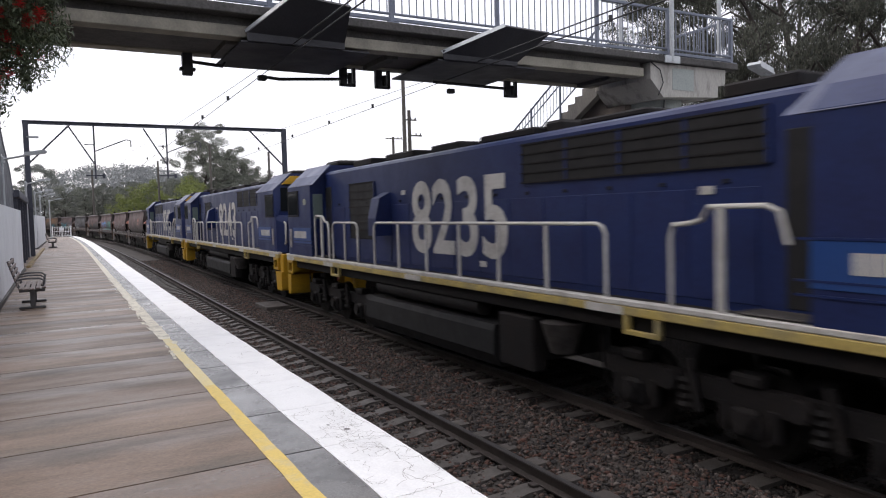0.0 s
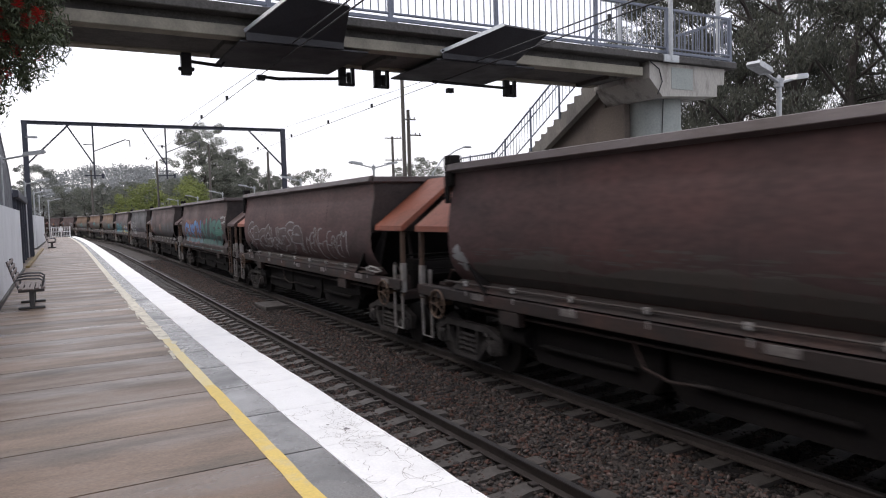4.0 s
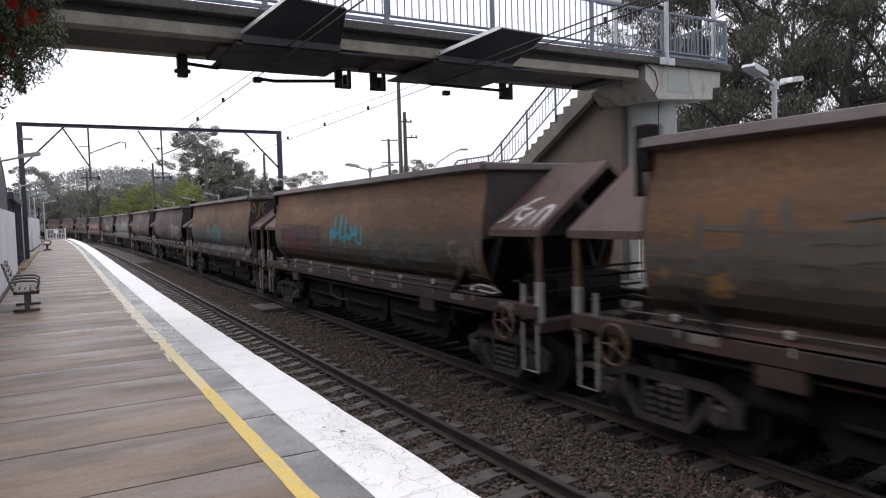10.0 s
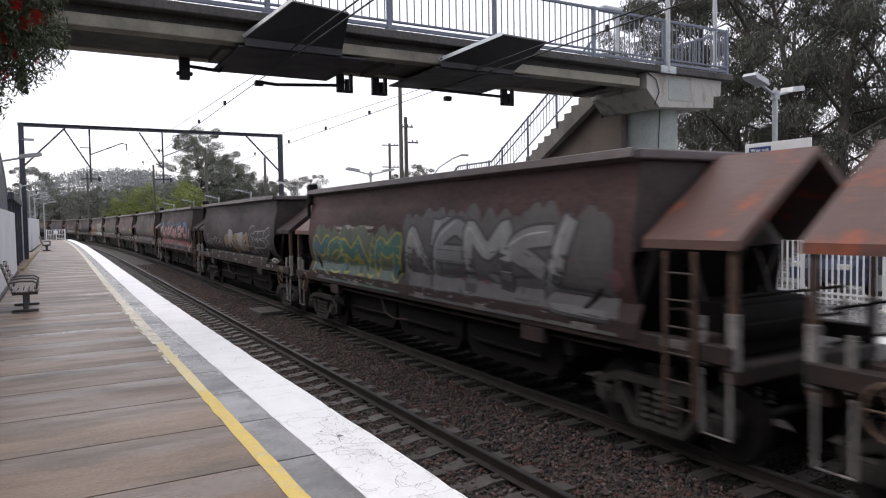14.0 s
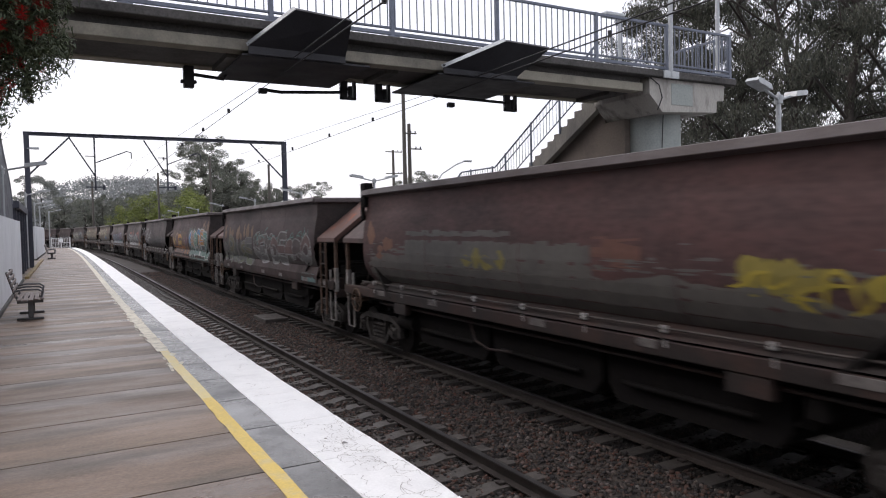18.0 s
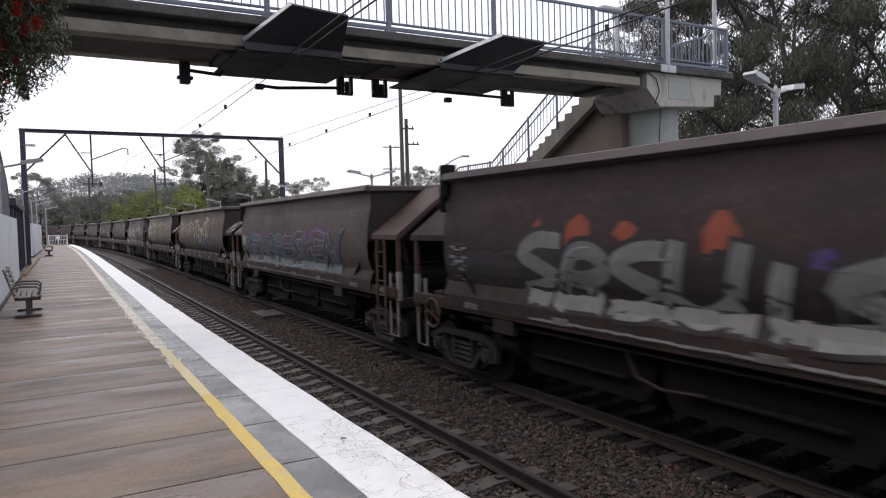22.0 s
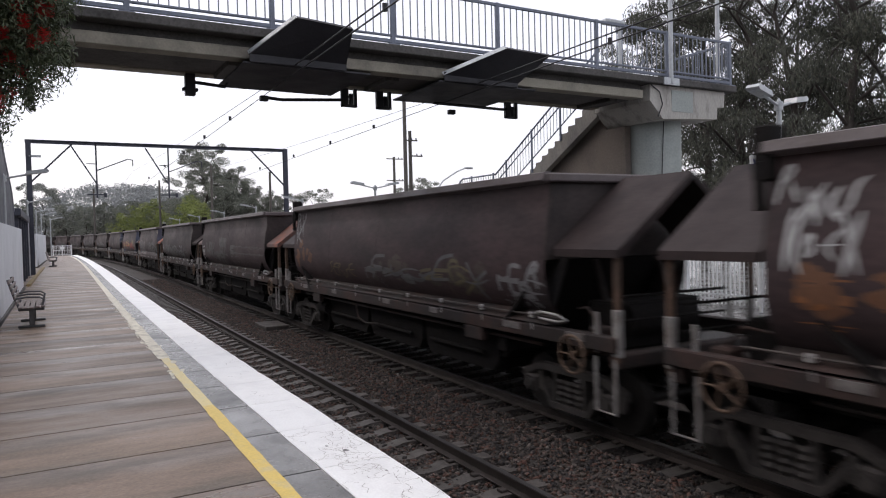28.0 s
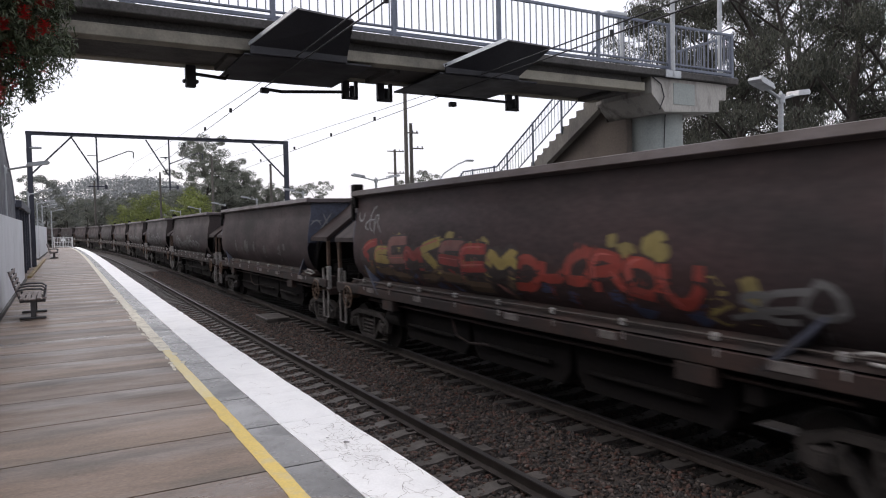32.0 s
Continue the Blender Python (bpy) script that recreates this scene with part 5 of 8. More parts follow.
                            ("p", "GEMDEARO", 0.7, -5.8, 1.80, 2.62, ((0.055, 0.042, 0.043), (0.095, 0.05, 0.05)), (0.23, 0.235, 0.235), None, 0.14, (0.12, 0.118, 0.122), 0.035), ("t", "MEVHEMA", 0.6, -5.6, 2.4, 2.68, (0.08, 0.17, 0.16)), ("k", (0.05, 0.06, 0.16), -2.6, -4.6, 2.2, 2.2, 0.04), ("q", -4.9, -6.1, 1.34, 1.46, (0.09, 0.16, 0.16))]),
    21: ("brown", "", "", [("s", -6.0, -4.1, 2.2, 3.15, (0.15, 0.075, 0.045), 10), ("s", -4.0, 2.0, 2.65, 2.95, (0.085, 0.065, 0.045), 8), ("s", 2.6, 4.4, 2.4, 2.85, (0.095, 0.085, 0.08), 7), ("s", 0.4, 5.8, 2.3, 2.75, (0.05, 0.07, 0.13), 7),
                           ("p", "YSEUM", 5.8, 0.3, 1.60, 2.62, ((0.38, 0.26, 0.06), (0.16, 0.09, 0.12), (0.40, 0.17, 0.04)), (0.05, 0.03, 0.035), (0.12, 0.07, 0.05), 0.24, (0.36, 0.14, 0.035), 0.045),
                           ("p", "SNRTEZ", -0.3, -5.8, 1.50, 2.76, ((0.04, 0.17, 0.38), (0.34, 0.15, 0.035), (0.08, 0.20, 0.15)), (0.42, 0.43, 0.43), (0.055, 0.075, 0.075), 0.26, (0.10, 0.19, 0.16), 0.055), ("q", -0.4, -5.8, 1.40, 1.70, (0.11, 0.18, 0.17)), ("q", 5.6, 0.0, 1.42, 1.68, (0.15, 0.08, 0.06)),
                           ("s", -5.2, -4.4, 2.2, 2.4, SILVER, 4)]),
    22: ("dark", "", "", [("b", -6.1, 6.1, 2.35, (0.042, 0.036, 0.040)), ("p", "IENNIF", 5.4, 1.9, 2.02, 2.82, (SILVER, (0.34, 0.34, 0.34)), None, None, 0.075), ("s", 2.0, 5.0, 1.75, 2.1, (0.085, 0.08, 0.078), 8), ("p", "SASLORES", 1.2, -3.1, 1.80, 2.30, ((0.017, 0.016, 0.019),), None, None, 0.09), ("q", -3.6, -4.6, 1.7, 2.4, (0.050, 0.044, 0.047)),
                           ("s", 5.6, 6.0, 1.9, 2.4, SILVER, 2)]),
    23: ("dark", "", "", [("b", -6.1, 6.1, 2.2, (0.036, 0.032, 0.036)), ("s", -4.9, 3.4, 2.2, 2.75, (0.26, 0.06, 0.035), 14), ("s", -4.4, 0.5, 1.8, 2.5, (0.06, 0.04, 0.16), 6), ("p", "SRSUI", 3.8, -3.8, 1.58, 2.52, ((0.20, 0.205, 0.21), (0.15, 0.155, 0.16)), (0.022, 0.018, 0.022), None, 0.34, (0.24, 0.245, 0.25), 0.065), ("q", 3.6, -3.4, 1.44, 1.72, (0.24, 0.24, 0.245)),
                          ("q", -3.5, -4.9, 1.42, 1.72, (0.15, 0.085, 0.04)), ("s", -5.0, -4.4, 1.7, 2.2, (0.28, 0.07, 0.04), 4), ("e", "DRAW", (0.36, 0.36, 0.36)), ("q", 5.9, 5.4, 1.85, 2.35, SILVER), ("q", -5.6, -6.0, 3.24, 3.4, (0.15, 0.09, 0.055))]),
    24: ("dusty", "", "", [("s", -4.2, 5.4, 1.6, 2.6, (0.11, 0.05, 0.16), 18), ("s", -4.0, 5.2, 1.7, 2.5, (0.06, 0.16, 0.19), 12), ("p", "KENARES", 5.3, -4.2, 1.60, 2.50, ((0.045, 0.035, 0.07), (0.05, 0.09, 0.12), (0.10, 0.04, 0.07)), (0.19, 0.21, 0.24), None, 0.2, (0.05, 0.12, 0.14), 0.035), ("q", 5.3, -4.3, 1.44, 1.72, (0.13, 0.145, 0.17)),
                           ("s", -4.4, -2.0, 1.9, 2.7, (0.13, 0.06, 0.18), 8), ("s", -2.0, 1.0, 2.2, 2.6, (0.22, 0.08, 0.16), 4), ("q", 5.9, 5.5, 1.9, 2.45, SILVER)]),
    25: ("khaki", "", "", [("b", -6.1, 6.1, 2.0, (0.088, 0.083, 0.077)), ("c", 1.2, 5.8, 2.15, 3.05, (KHAKI, (0.29, 0.25, 0.18), (0.18, 0.155, 0.12))), ("p", "TCTD", 1.0, -2.9, 2.2, 3.05, (KHAKI, (0.29, 0.26, 0.19)), None, None, 0.15), ("p", "MANN", -3.2, -5.7, 1.95, 2.75, ((0.085, 0.080, 0.074),), None, None, 0.17), ("s", -2.8, -0.6, 1.75, 2.3, (0.04, 0.12, 0.26), 6),
                           ("q", -3.5, -4.2, 2.8, 3.2, (0.18, 0.10, 0.055)), ("h", "DELTA", -1, WHITE_P), ("h", "DRAV", 1, WHITE_P)]),
    26: ("khaki", "", "", [("p", "BAWDR", 5.9, 0.9, 2.0, 3.12, (KHAKI, (0.30, 0.265, 0.19)), (0.09, 0.065, 0.055), None, 0.175, (0.21, 0.185, 0.135), 0.02), ("c", -5.8, 0.5, 1.95, 3.05, ((0.29, 0.255, 0.18), (0.20, 0.17, 0.13), (0.13, 0.11, 0.09))), ("s", -5.9, -4.0, 2.5, 3.0, (0.20, 0.085, 0.045), 5), ("b", -6.1, 6.1, 2.0, (0.078, 0.073, 0.068)), ("h", "DEMIL", -1, WHITE_P), ("h", "DEAW", 1, WHITE_P)]),
    27: ("dark", "", "", [("b", -4.6, -0.4, 2.42, (0.034, 0.033, 0.038)), ("p", "HAUME", 5.9, -0.1, 1.66, 2.68, ((0.27, 0.26, 0.22), (0.22, 0.21, 0.18)), (0.085, 0.10, 0.095), (0.10, 0.095, 0.085), 0.2, (0.17, 0.165, 0.15), 0.04), ("s", 0.0, 1.2, 2.0, 2.5, (0.05, 0.17, 0.15), 4), ("s", -3.8, -0.4, 2.5, 2.85, (0.20, 0.25, 0.28), 12),
                           ("k", (0.17, 0.22, 0.23), -3.4, -4.9, 2.6, 1.66, 0.2), ("k", GREYP, 0.2, -0.6, 2.6, 1.7, 0.16), ("q", -4.0, -6.0, 2.0, 2.65, (0.085, 0.058, 0.045)), ("p", "SAN", -4.9, -6.0, 1.8, 2.2, (DIM,), None, None, 0.09), ("e", "GRB", (0.28, 0.28, 0.29))]),
    28: ("dark", "", "", [("p", "SREMAOSE", 5.6, -3.0, 1.75, 2.3, (DIM, GREYP), None, None, 0.09), ("t", "REB", -3.4, -5.5, 1.8, 2.3, SILVER)]),
    29: ("dark", "", "", [("t", "RXKS", 6.0, 5.2, 2.95, 3.35, WHITE_P, 0.055), ("t", "KBEX", 5.9, 5.2, 2.5, 2.92, WHITE_P, 0.055), ("s", 4.2, 5.9, 1.9, 2.4, (0.14, 0.065, 0.035), 8), ("q", 5.8, 5.3, 1.9, 2.3, (0.22, 0.09, 0.035)), ("o", 1.2, -1.4, 2.34, 2.62), ("s", -1.5, 1.3, 2.2, 2.75, (0.034, 0.036, 0.055), 12),
                           ("p", "SEBK", -1.6, -3.0, 1.78, 2.28, ((0.23, 0.23, 0.24),), None, None, 0.07), ("p", "SEMEX", -3.1, -5.6, 1.78, 2.4, ((0.27, 0.27, 0.28),), None, None, 0.10), ("t", "CRES", 1.0, -1.0, 1.85, 2.1, DIM), ("t", "MEX", 3.4, 2.0, 1.9, 2.2, DIM)]),
    30: ("dark", "", "", [("s", 4.6, 5.9, 1.9, 2.6, (0.16, 0.07, 0.035), 6), ("t", "RX", 6.0, 5.3, 2.9, 3.35, SILVER, 0.06), ("t", "K", 5.9, 5.4, 2.45, 2.9, SILVER, 0.06), ("s", -4.4, 0.5, 1.8, 2.3, (0.075, 0.058, 0.045), 16), ("p", "AESUEW", 0.7, -2.2, 1.85, 2.18, (GREYP, (0.10, 0.10, 0.105)), None, None, 0.08), ("p", "EEBX", -2.2, -4.4, 1.88, 2.2, ((0.15, 0.125, 0.07), GREYP), None, None, 0.07),
                          ("p", "MEAR", -4.9, -6.0, 1.8, 2.2, ((0.24, 0.24, 0.25),), None, None, 0.08), ("t", "SER", 3.2, 1.4, 1.8, 2.2, (0.13, 0.10, 0.05))]),
    31: ("dark", "k", "", [("p", "HAVNS", 4.7, 0.5, 1.82, 2.42, (DIM, (0.075, 0.07, 0.068)), None, None, 0.14), ("q", -0.6, -1.9, 1.9, 2.42, (0.080, 0.076, 0.073)), ("q", -2.1, -3.6, 1.95, 2.38, (0.072, 0.068, 0.064)), ("q", -3.8, -5.9, 1.95, 2.36, (0.076, 0.072, 0.064)), ("q", 5.95, 5.45, 1.85, 2.4, (0.30, 0.30, 0.29)), ("q", 1.8, 0.4, 2.5, 2.75, (0.062, 0.052, 0.052))]),
    32: ("dark", "", "", [("p", "SWEBSE", 4.5, -1.4, 1.80, 2.32, (DIM, (0.095, 0.09, 0.09)), None, None, 0.14), ("s", -3.5, 4.4, 1.8, 2.3, (0.088, 0.086, 0.083), 14), ("p", "REB", -1.3, -3.4, 1.80, 2.25, (GREYP,), None, None, 0.09), ("t", "OB", -3.8, -4.8, 1.75, 2.1, DIM, 0.06), ("q", 5.9, 5.5, 1.9, 2.4, SILVER), ("t", "M", 5.0, 4.6, 1.95, 2.15, SILVER)]),
    33: ("dark", "o", "b", [("p", "SRO", 5.9, 1.8, 1.62, 2.6, ((0.042, 0.036, 0.039),), (0.17, 0.135, 0.135), None, 0.24, None, 0.07), ("q", 5.8, 1.6, 1.44, 1.70, (0.13, 0.10, 0.10)), ("p", "WEMD", -0.6, -4.9, 1.88, 2.42, (DIM, (0.075, 0.07, 0.068)), None, None, 0.2), ("t", "MESN", -1.6, -5.0, 1.8, 2.05, (0.12, 0.13, 0.13)), ("p", "SER", -5.0, -6.1, 1.75, 2.15, ((0.11, 0.12, 0.115),), None, None, 0.08),
                            ("q", -5.6, -6.0, 3.24, 3.42, (0.26, 0.22, 0.17)), ("q", -5.7, -6.0, 2.3, 2.42, (0.24, 0.15, 0.09))]),
    34: ("dark", "", "b", [("p", "SEEM", 5.7, -0.5, 1.75, 2.5, (RED_P, (0.30, 0.23, 0.07), (0.22, 0.10, 0.09)), (0.04, 0.03, 0.03), None, 0.2, (0.12, 0.08, 0.05), 0.03), ("p", "DUOR", -0.6, -4.2, 1.85, 2.4, ((0.32, 0.05, 0.035), (0.26, 0.04, 0.03)), (0.04, 0.02, 0.02), None, 0.2, None, 0.035), ("s", -4.3, 5.6, 1.64, 1.9, (0.05, 0.07, 0.15), 20), ("s", -3.6, 5.4, 2.35, 2.6, (0.26, 0.21, 0.07), 9),
                           ("s", -4.8, -3.9, 1.75, 2.2, (0.25, 0.20, 0.07), 4), ("p", "SEO", -4.5, -5.7, 1.8, 2.3, ((0.15, 0.15, 0.155),), None, None, 0.08), ("t", "UCER", 5.9, 4.6, 2.75, 3.1, SILVER), ("h", "HER", -1, (0.33, 0.33, 0.33))]),
    35: ("dark", "", "b", [("s", -4, 4, 1.8, 2.3, DIM, 9), ("e", "AX", SILVER)]),
}


def run(t):
    """Length of way gone by the train since its first moment, nearly even speed."""
    return 16.7736 * t + 0.0076892 * (t - 16) ** 2 + 0.0001131 * (t - 16) ** 3


def roll(vehicle, centre_at_zero):
    rows = []
    for i in range(33):
        t = float(i)
        p, a = on_track(centre_at_zero - run(t), TRACK_2)
        rows.append((t, Matrix.Translation((p.x, p.y, RAIL)) @ Matrix.Rotation(a, 4, "Z")))
    walk(vehicle, rows)


WITH_LADDER = (6, 8, 9, 12, 15, 17, 18, 20, 21, 23, 24, 27, 33)
plain_wagon, ladder_wagon, far_wagon = build_wagon(False), build_wagon(True), build_wagon(False, True)
FIRST_FAR = 37
WAGONS = []
rng = np.random.default_rng(11)
for k in range(4, 48):
    proto = far_wagon if k >= FIRST_FAR else ladder_wagon if k in WITH_LADDER else plain_wagon
    w = proto if k in (4, 6, FIRST_FAR) else copy_thing(proto, Matrix())
    WAGONS.append((w, 3.10 + 15.8636 * k + HALF_RIM))
for i, (w, _) in enumerate(WAGONS):
    k = i + 4
    hull, hood, end, marks = LOOKS.get(k, (("dark", "grey", "dark")[k % 3], "", "", [("p", "SREMAE", 5.0, -4.0, 1.8, 2.4, (DIM, GREYP), None, None, 0.1)]))
    words = {"brown": "soot-stained brown", "black": "blue-black sooty", "dark": "dark sooty brown", "maroon": "dull maroon", "grey": "soot-grey", "dusty": "dusty brown-grey", "tan": "faded tan and grey", "khaki": "khaki brown"}[hull]
    w["label"] = words + " coal hopper wagon, " + ("spray-painted lettering on its side" if any(q[0] in "pct" for q in marks) else "patchy worn paint on its side")
    for ob in w.children:
        base = ob.name.split(".")[0]
        if base in ("hopper_body", "weld_seam") or base in ("end_wall", "end_slope") and end == "b":
            ob.material_slots[0].link = "OBJECT"
            ob.material_slots[0].material = END_BLUE if base in ("end_wall", "end_slope") else HULLS[hull]
        if base == "end_hood" and (hood or hull in ("dark", "grey", "khaki")):
            ob.material_slots[0].link = "OBJECT"
            ob.material_slots[0].material = HOOD_ORANGE if hood == "o" else HOOD_STREAK if hood else HOOD_DARK
    skin = SIDE_SKIRT if k in WITH_LADDER else SIDE
    for kind, *q in marks:
        if kind == "p":
            piece(w, rng, *q)
        elif kind == "t":
            tag(w, rng, *q)
        elif kind == "q":
            patch(w, rng, *q)
        elif kind == "b":
            band(w, rng, *q)
        elif kind == "s":
            smear(w, rng, *q)
        elif kind == "c":
            calligraphy(w, rng, *q)
        elif kind == "h":
            c = q[1] * (HALF_RIM + 0.76)
            tag(w, rng, q[0], c + 0.55, c - 0.55, 2.66, 2.98, q[2], 0.07, hood_at, "hood_tag")
        elif kind == "e":
            tag(w, rng, q[0], -0.05, -0.62, 2.85, 3.3, q[1], 0.045, end_at, "end_tag")
        elif kind == "o":
            operator_panel(w, *q)
        else:
            col, ya, yb, za, zb, wide = q
            broad_stroke(w, col, [(ya, za), ((ya + yb) / 2, (za + zb) / 2 + 0.05), (yb, zb)], wide)

# ---- locomotives ----
LOCO_BLUE = surface("deep_blue_loco_paint", (0.012, 0.023, 0.092), 0.45, fine=20, coarse=0.9, var=0.14, col2=(0.010, 0.015, 0.070), bump=0.04, rough_var=0.1, spec=0.32)
# body blue made paler: sky light on the cab roof is painted in
LOCO_ROOF = surface("skylit_blue_roof_panel", (0.055, 0.068, 0.145), 0.45, fine=20, coarse=1.0, var=0.12, col2=(0.04, 0.05, 0.105), bump=0.04)
LOCO_YELLOW = surface("loco_yellow_paint", (0.46, 0.26, 0.010), 0.5, fine=25, coarse=2, var=0.12, col2=(0.36, 0.23, 0.02))
LOCO_SILL = surface("grubby_yellow_sill", (0.42, 0.32, 0.10), 0.6, fine=25, coarse=2.5, var=0.2, col2=(0.26, 0.22, 0.12), stretch=(1, 0.8, 1))
LOCO_WHITE = surface("grubby_white_paint", (0.50, 0.49, 0.47), 0.55, fine=25, coarse=3, var=0.12, col2=(0.36, 0.34, 0.32))
LOCO_STRIPE = surface("bright_blue_band", (0.012, 0.052, 0.20), 0.4, var=0.08, bump=0)
LOCO_DARK = surface("dark_grille", (0.0085, 0.0085, 0.010), 0.75, 0.1, fine=30, coarse=3, var=0.2)
LOCO_UNDER = surface("loco_underframe_grime", (0.012, 0.011, 0.0118), 0.75, 0.1, fine=25, coarse=2, var=0.3, col2=(0.024, 0.020, 0.019), spec=0.25)
RED_HOSE = surface("red_air_hose", (0.30, 0.02, 0.02), 0.5, var=0.1)
LAMP_GLASS = surface("headlamp_glass", (0.6, 0.6, 0.55), 0.15, var=0.05, bump=0)


def glass_mat(name, col, rough=0.06):
    m = bpy.data.materials.new(name)
    m.use_nodes = True
    p = m.node_tree.nodes["Principled BSDF"]
    p.inputs["Base Color"].default_value = (*col, 1)
    p.inputs["Roughness"].default_value = rough
    p.inputs["Specular IOR Level"].default_value = 0.03
    return m


CAB_GLASS = glass_mat("dark_tinted_cab_glass", (0.011, 0.013, 0.015), 0.1)


def text_mesh(body, height, width, thick=0.004, bold=0.03):
    """Letters of the built-in font as a mesh: x to the right, y up, fitted to a size."""
    c = bpy.data.curves.new("lettering", "FONT")
    c.body, c.extrude, c.offset, c.resolution_u = body, thick, bold, 4
    c.align_x, c.align_y = "LEFT", "BOTTOM"
    ob = bpy.data.objects.new("lettering", c)
    scene.collection.objects.link(ob)
    bpy.context.view_layer.update()
    me = bpy.data.meshes.new_from_object(ob.evaluated_get(bpy.context.evaluated_depsgraph_get()))
    bpy.data.objects.remove(ob)
    v = np.empty(len(me.vertices) * 3)
    me.vertices.foreach_get("co", v)
    v = v.reshape(-1, 3)
    lo, hi = v.min(0), v.max(0)
    v[:, 0] = (v[:, 0] - lo[0]) / (hi[0] - lo[0]) * width
    v[:, 1] = (v[:, 1] - lo[1]) / (hi[1] - lo[1]) * height
    me.vertices.foreach_set("co", v.ravel())
    me.update()
    return me


SIDE_TURN = Matrix(((0, 0, -1, 0), (-1, 0, 0, 0), (0, 1, 0, 0), (0, 0, 0, 1)))    # letters on the camera side
FRONT_TURN = Matrix(((1, 0, 0, 0), (0, 0, -1, 0), (0, 1, 0, 0), (0, 0, 0, 1)))     # letters on a face that looks along -y


BADGE = surface("pale_badge_enamel", (0.26, 0.27, 0.20), 0.4, var=0.1, bump=0)
PALE_GLASS = surface("pale_green_lit_pane", (0.16, 0.20, 0.185), 0.12, var=0.1, bump=0)


def build_loco(number, flip):
    loco = thing("diesel_locomotive", f"deep blue diesel locomotive numbered {number} with yellow ends", "locomotive", group="locomotives at the head")
    L = 10.15
    q = -1 if flip else 1     # which end carries the long grille

    def D(d):
        return d - L

    # frame and sill
    part("frame", Geo().box((-1.30, -L + 0.3, 1.28), (1.30, L - 0.3, 1.60), 0.02), LOCO_UNDER, loco)
    for s in (-1, 1):
        x0, x1 = sorted((s * 1.43, s * 1.30))
        part("side_sill", Geo().box((x0, -L + 0.28, 1.50), (x1, L - 0.28, 1.615), 0.012), LOCO_SILL, loco, "grubby yellow sill")
        part("walkway_edge", Geo().box((x0, -L + 0.28, 1.617), (x1, L - 0.28, 1.69), 0.012), LOCO_WHITE, loco, "white walkway edge")
        for k, d in enumerate((1.0, 5.6, 11.2, 16.2, 19.6)):
            part("sill_patch", Geo().box((s * 1.437 - 0.004, D(d) - 0.35, 1.505), (s * 1.437 + 0.004, D(d) + 0.35, 1.612)), LOCO_WHITE, loco)
    part("walkway", Geo().box((-1.30, -L + 0.3, 1.62), (1.30, L - 0.3, 1.66)), LOCO_UNDER, loco)
    # long hood
    H = 0.98
    prof = [(-H, 1.66), (-H, 3.97), (-H + 0.05, 4.03), (-H + 0.14, 4.07), (-0.35, 4.12), (0.35, 4.12), (H - 0.14, 4.07), (H - 0.05, 4.03), (H, 3.97), (H, 1.66)]
    hood = part("hood", Geo().prism(prof, D(2.75), D(17.5)), LOCO_BLUE, loco)
    for d, wd in ((3.9, 1.0), (6.3, 1.4), (9.0, 1.7), (11.2, 1.2), (13.4, 1.5), (15.6, 1.2)):
        part("roof_hatch", Geo().box((-0.62, D(d) - wd / 2, 4.10), (0.62, D(d) + wd / 2, 4.10 + 0.09 + 0.05 * (d % 2)), 0.03), LOCO_UNDER, hood)
    part("exhaust_stack", Geo().box((-0.35, D(8.0) - 0.25, 4.1), (0.35, D(8.0) + 0.25, 4.33), 0.05), LOCO_UNDER, hood)
    # door seams and rivets along the hood
    for i in range(15):
        y = D(3.6 + i * 0.95)
        part("hood_door", Geo().box((-H - 0.012, y + 0.03, 1.75), (-H + 0.002, y + 0.90, 3.05), 0.008), LOCO_BLUE, hood)
        part("latch", Geo().box((-H - 0.03, y + 0.40, 3.10), (-H - 0.002, y + 0.48, 3.15), 0.006), LOCO_DARK, hood)

    def grille(d0, d1, z0, z1, rows):
        a, b = sorted((q * D(d0), q * D(d1)))
        gr = part("grille", Geo().box((-H - 0.022, a, z0), (-H + 0.002, b, z1), 0.006), LOCO_DARK, hood)
        for k in range(rows + 1):
            z = z0 + (z1 - z0) * k / rows
            part("louvre", Geo().box((-H - 0.04, a, z - 0.012), (-H - 0.02, b, z + 0.012)), LOCO_UNDER, gr)
        k = a
        while k <= b + 0.01:
            part("mullion", Geo().box((-H - 0.036, k - 0.03, z0), (-H - 0.018, k + 0.03, z1)), LOCO_BLUE, gr)
            k += (b - a) / max(1, round((b - a) / 1.15))

    grille(3.5, 7.98, 3.29, 3.90, 4)
    grille(14.0, 15.62, 2.25, 3.62, 7)
    # step box beside the grille
    a = q * D(13.35)
    part("sand_box", Geo().prism([(-H, 2.35), (-H - 0.38, 2.35), (-H - 0.38, 2.75), (-H - 0.28, 3.2), (-H, 3.34)], a - 0.22, a + 0.22), LOCO_BLUE, hood, "blue sloped box on the hood side")
    # big number
    n_mat = SIDE_TURN
    ob = part("fleet_number", text_mesh(number, 1.5, 3.6, 0.004, 0.02), None, hood, f"white numerals {number}")
    ob.data.materials.append(LOCO_WHITE)
    ob.matrix_basis = Matrix.Translation((-H - 0.018, 1.86, 2.01)) @ n_mat
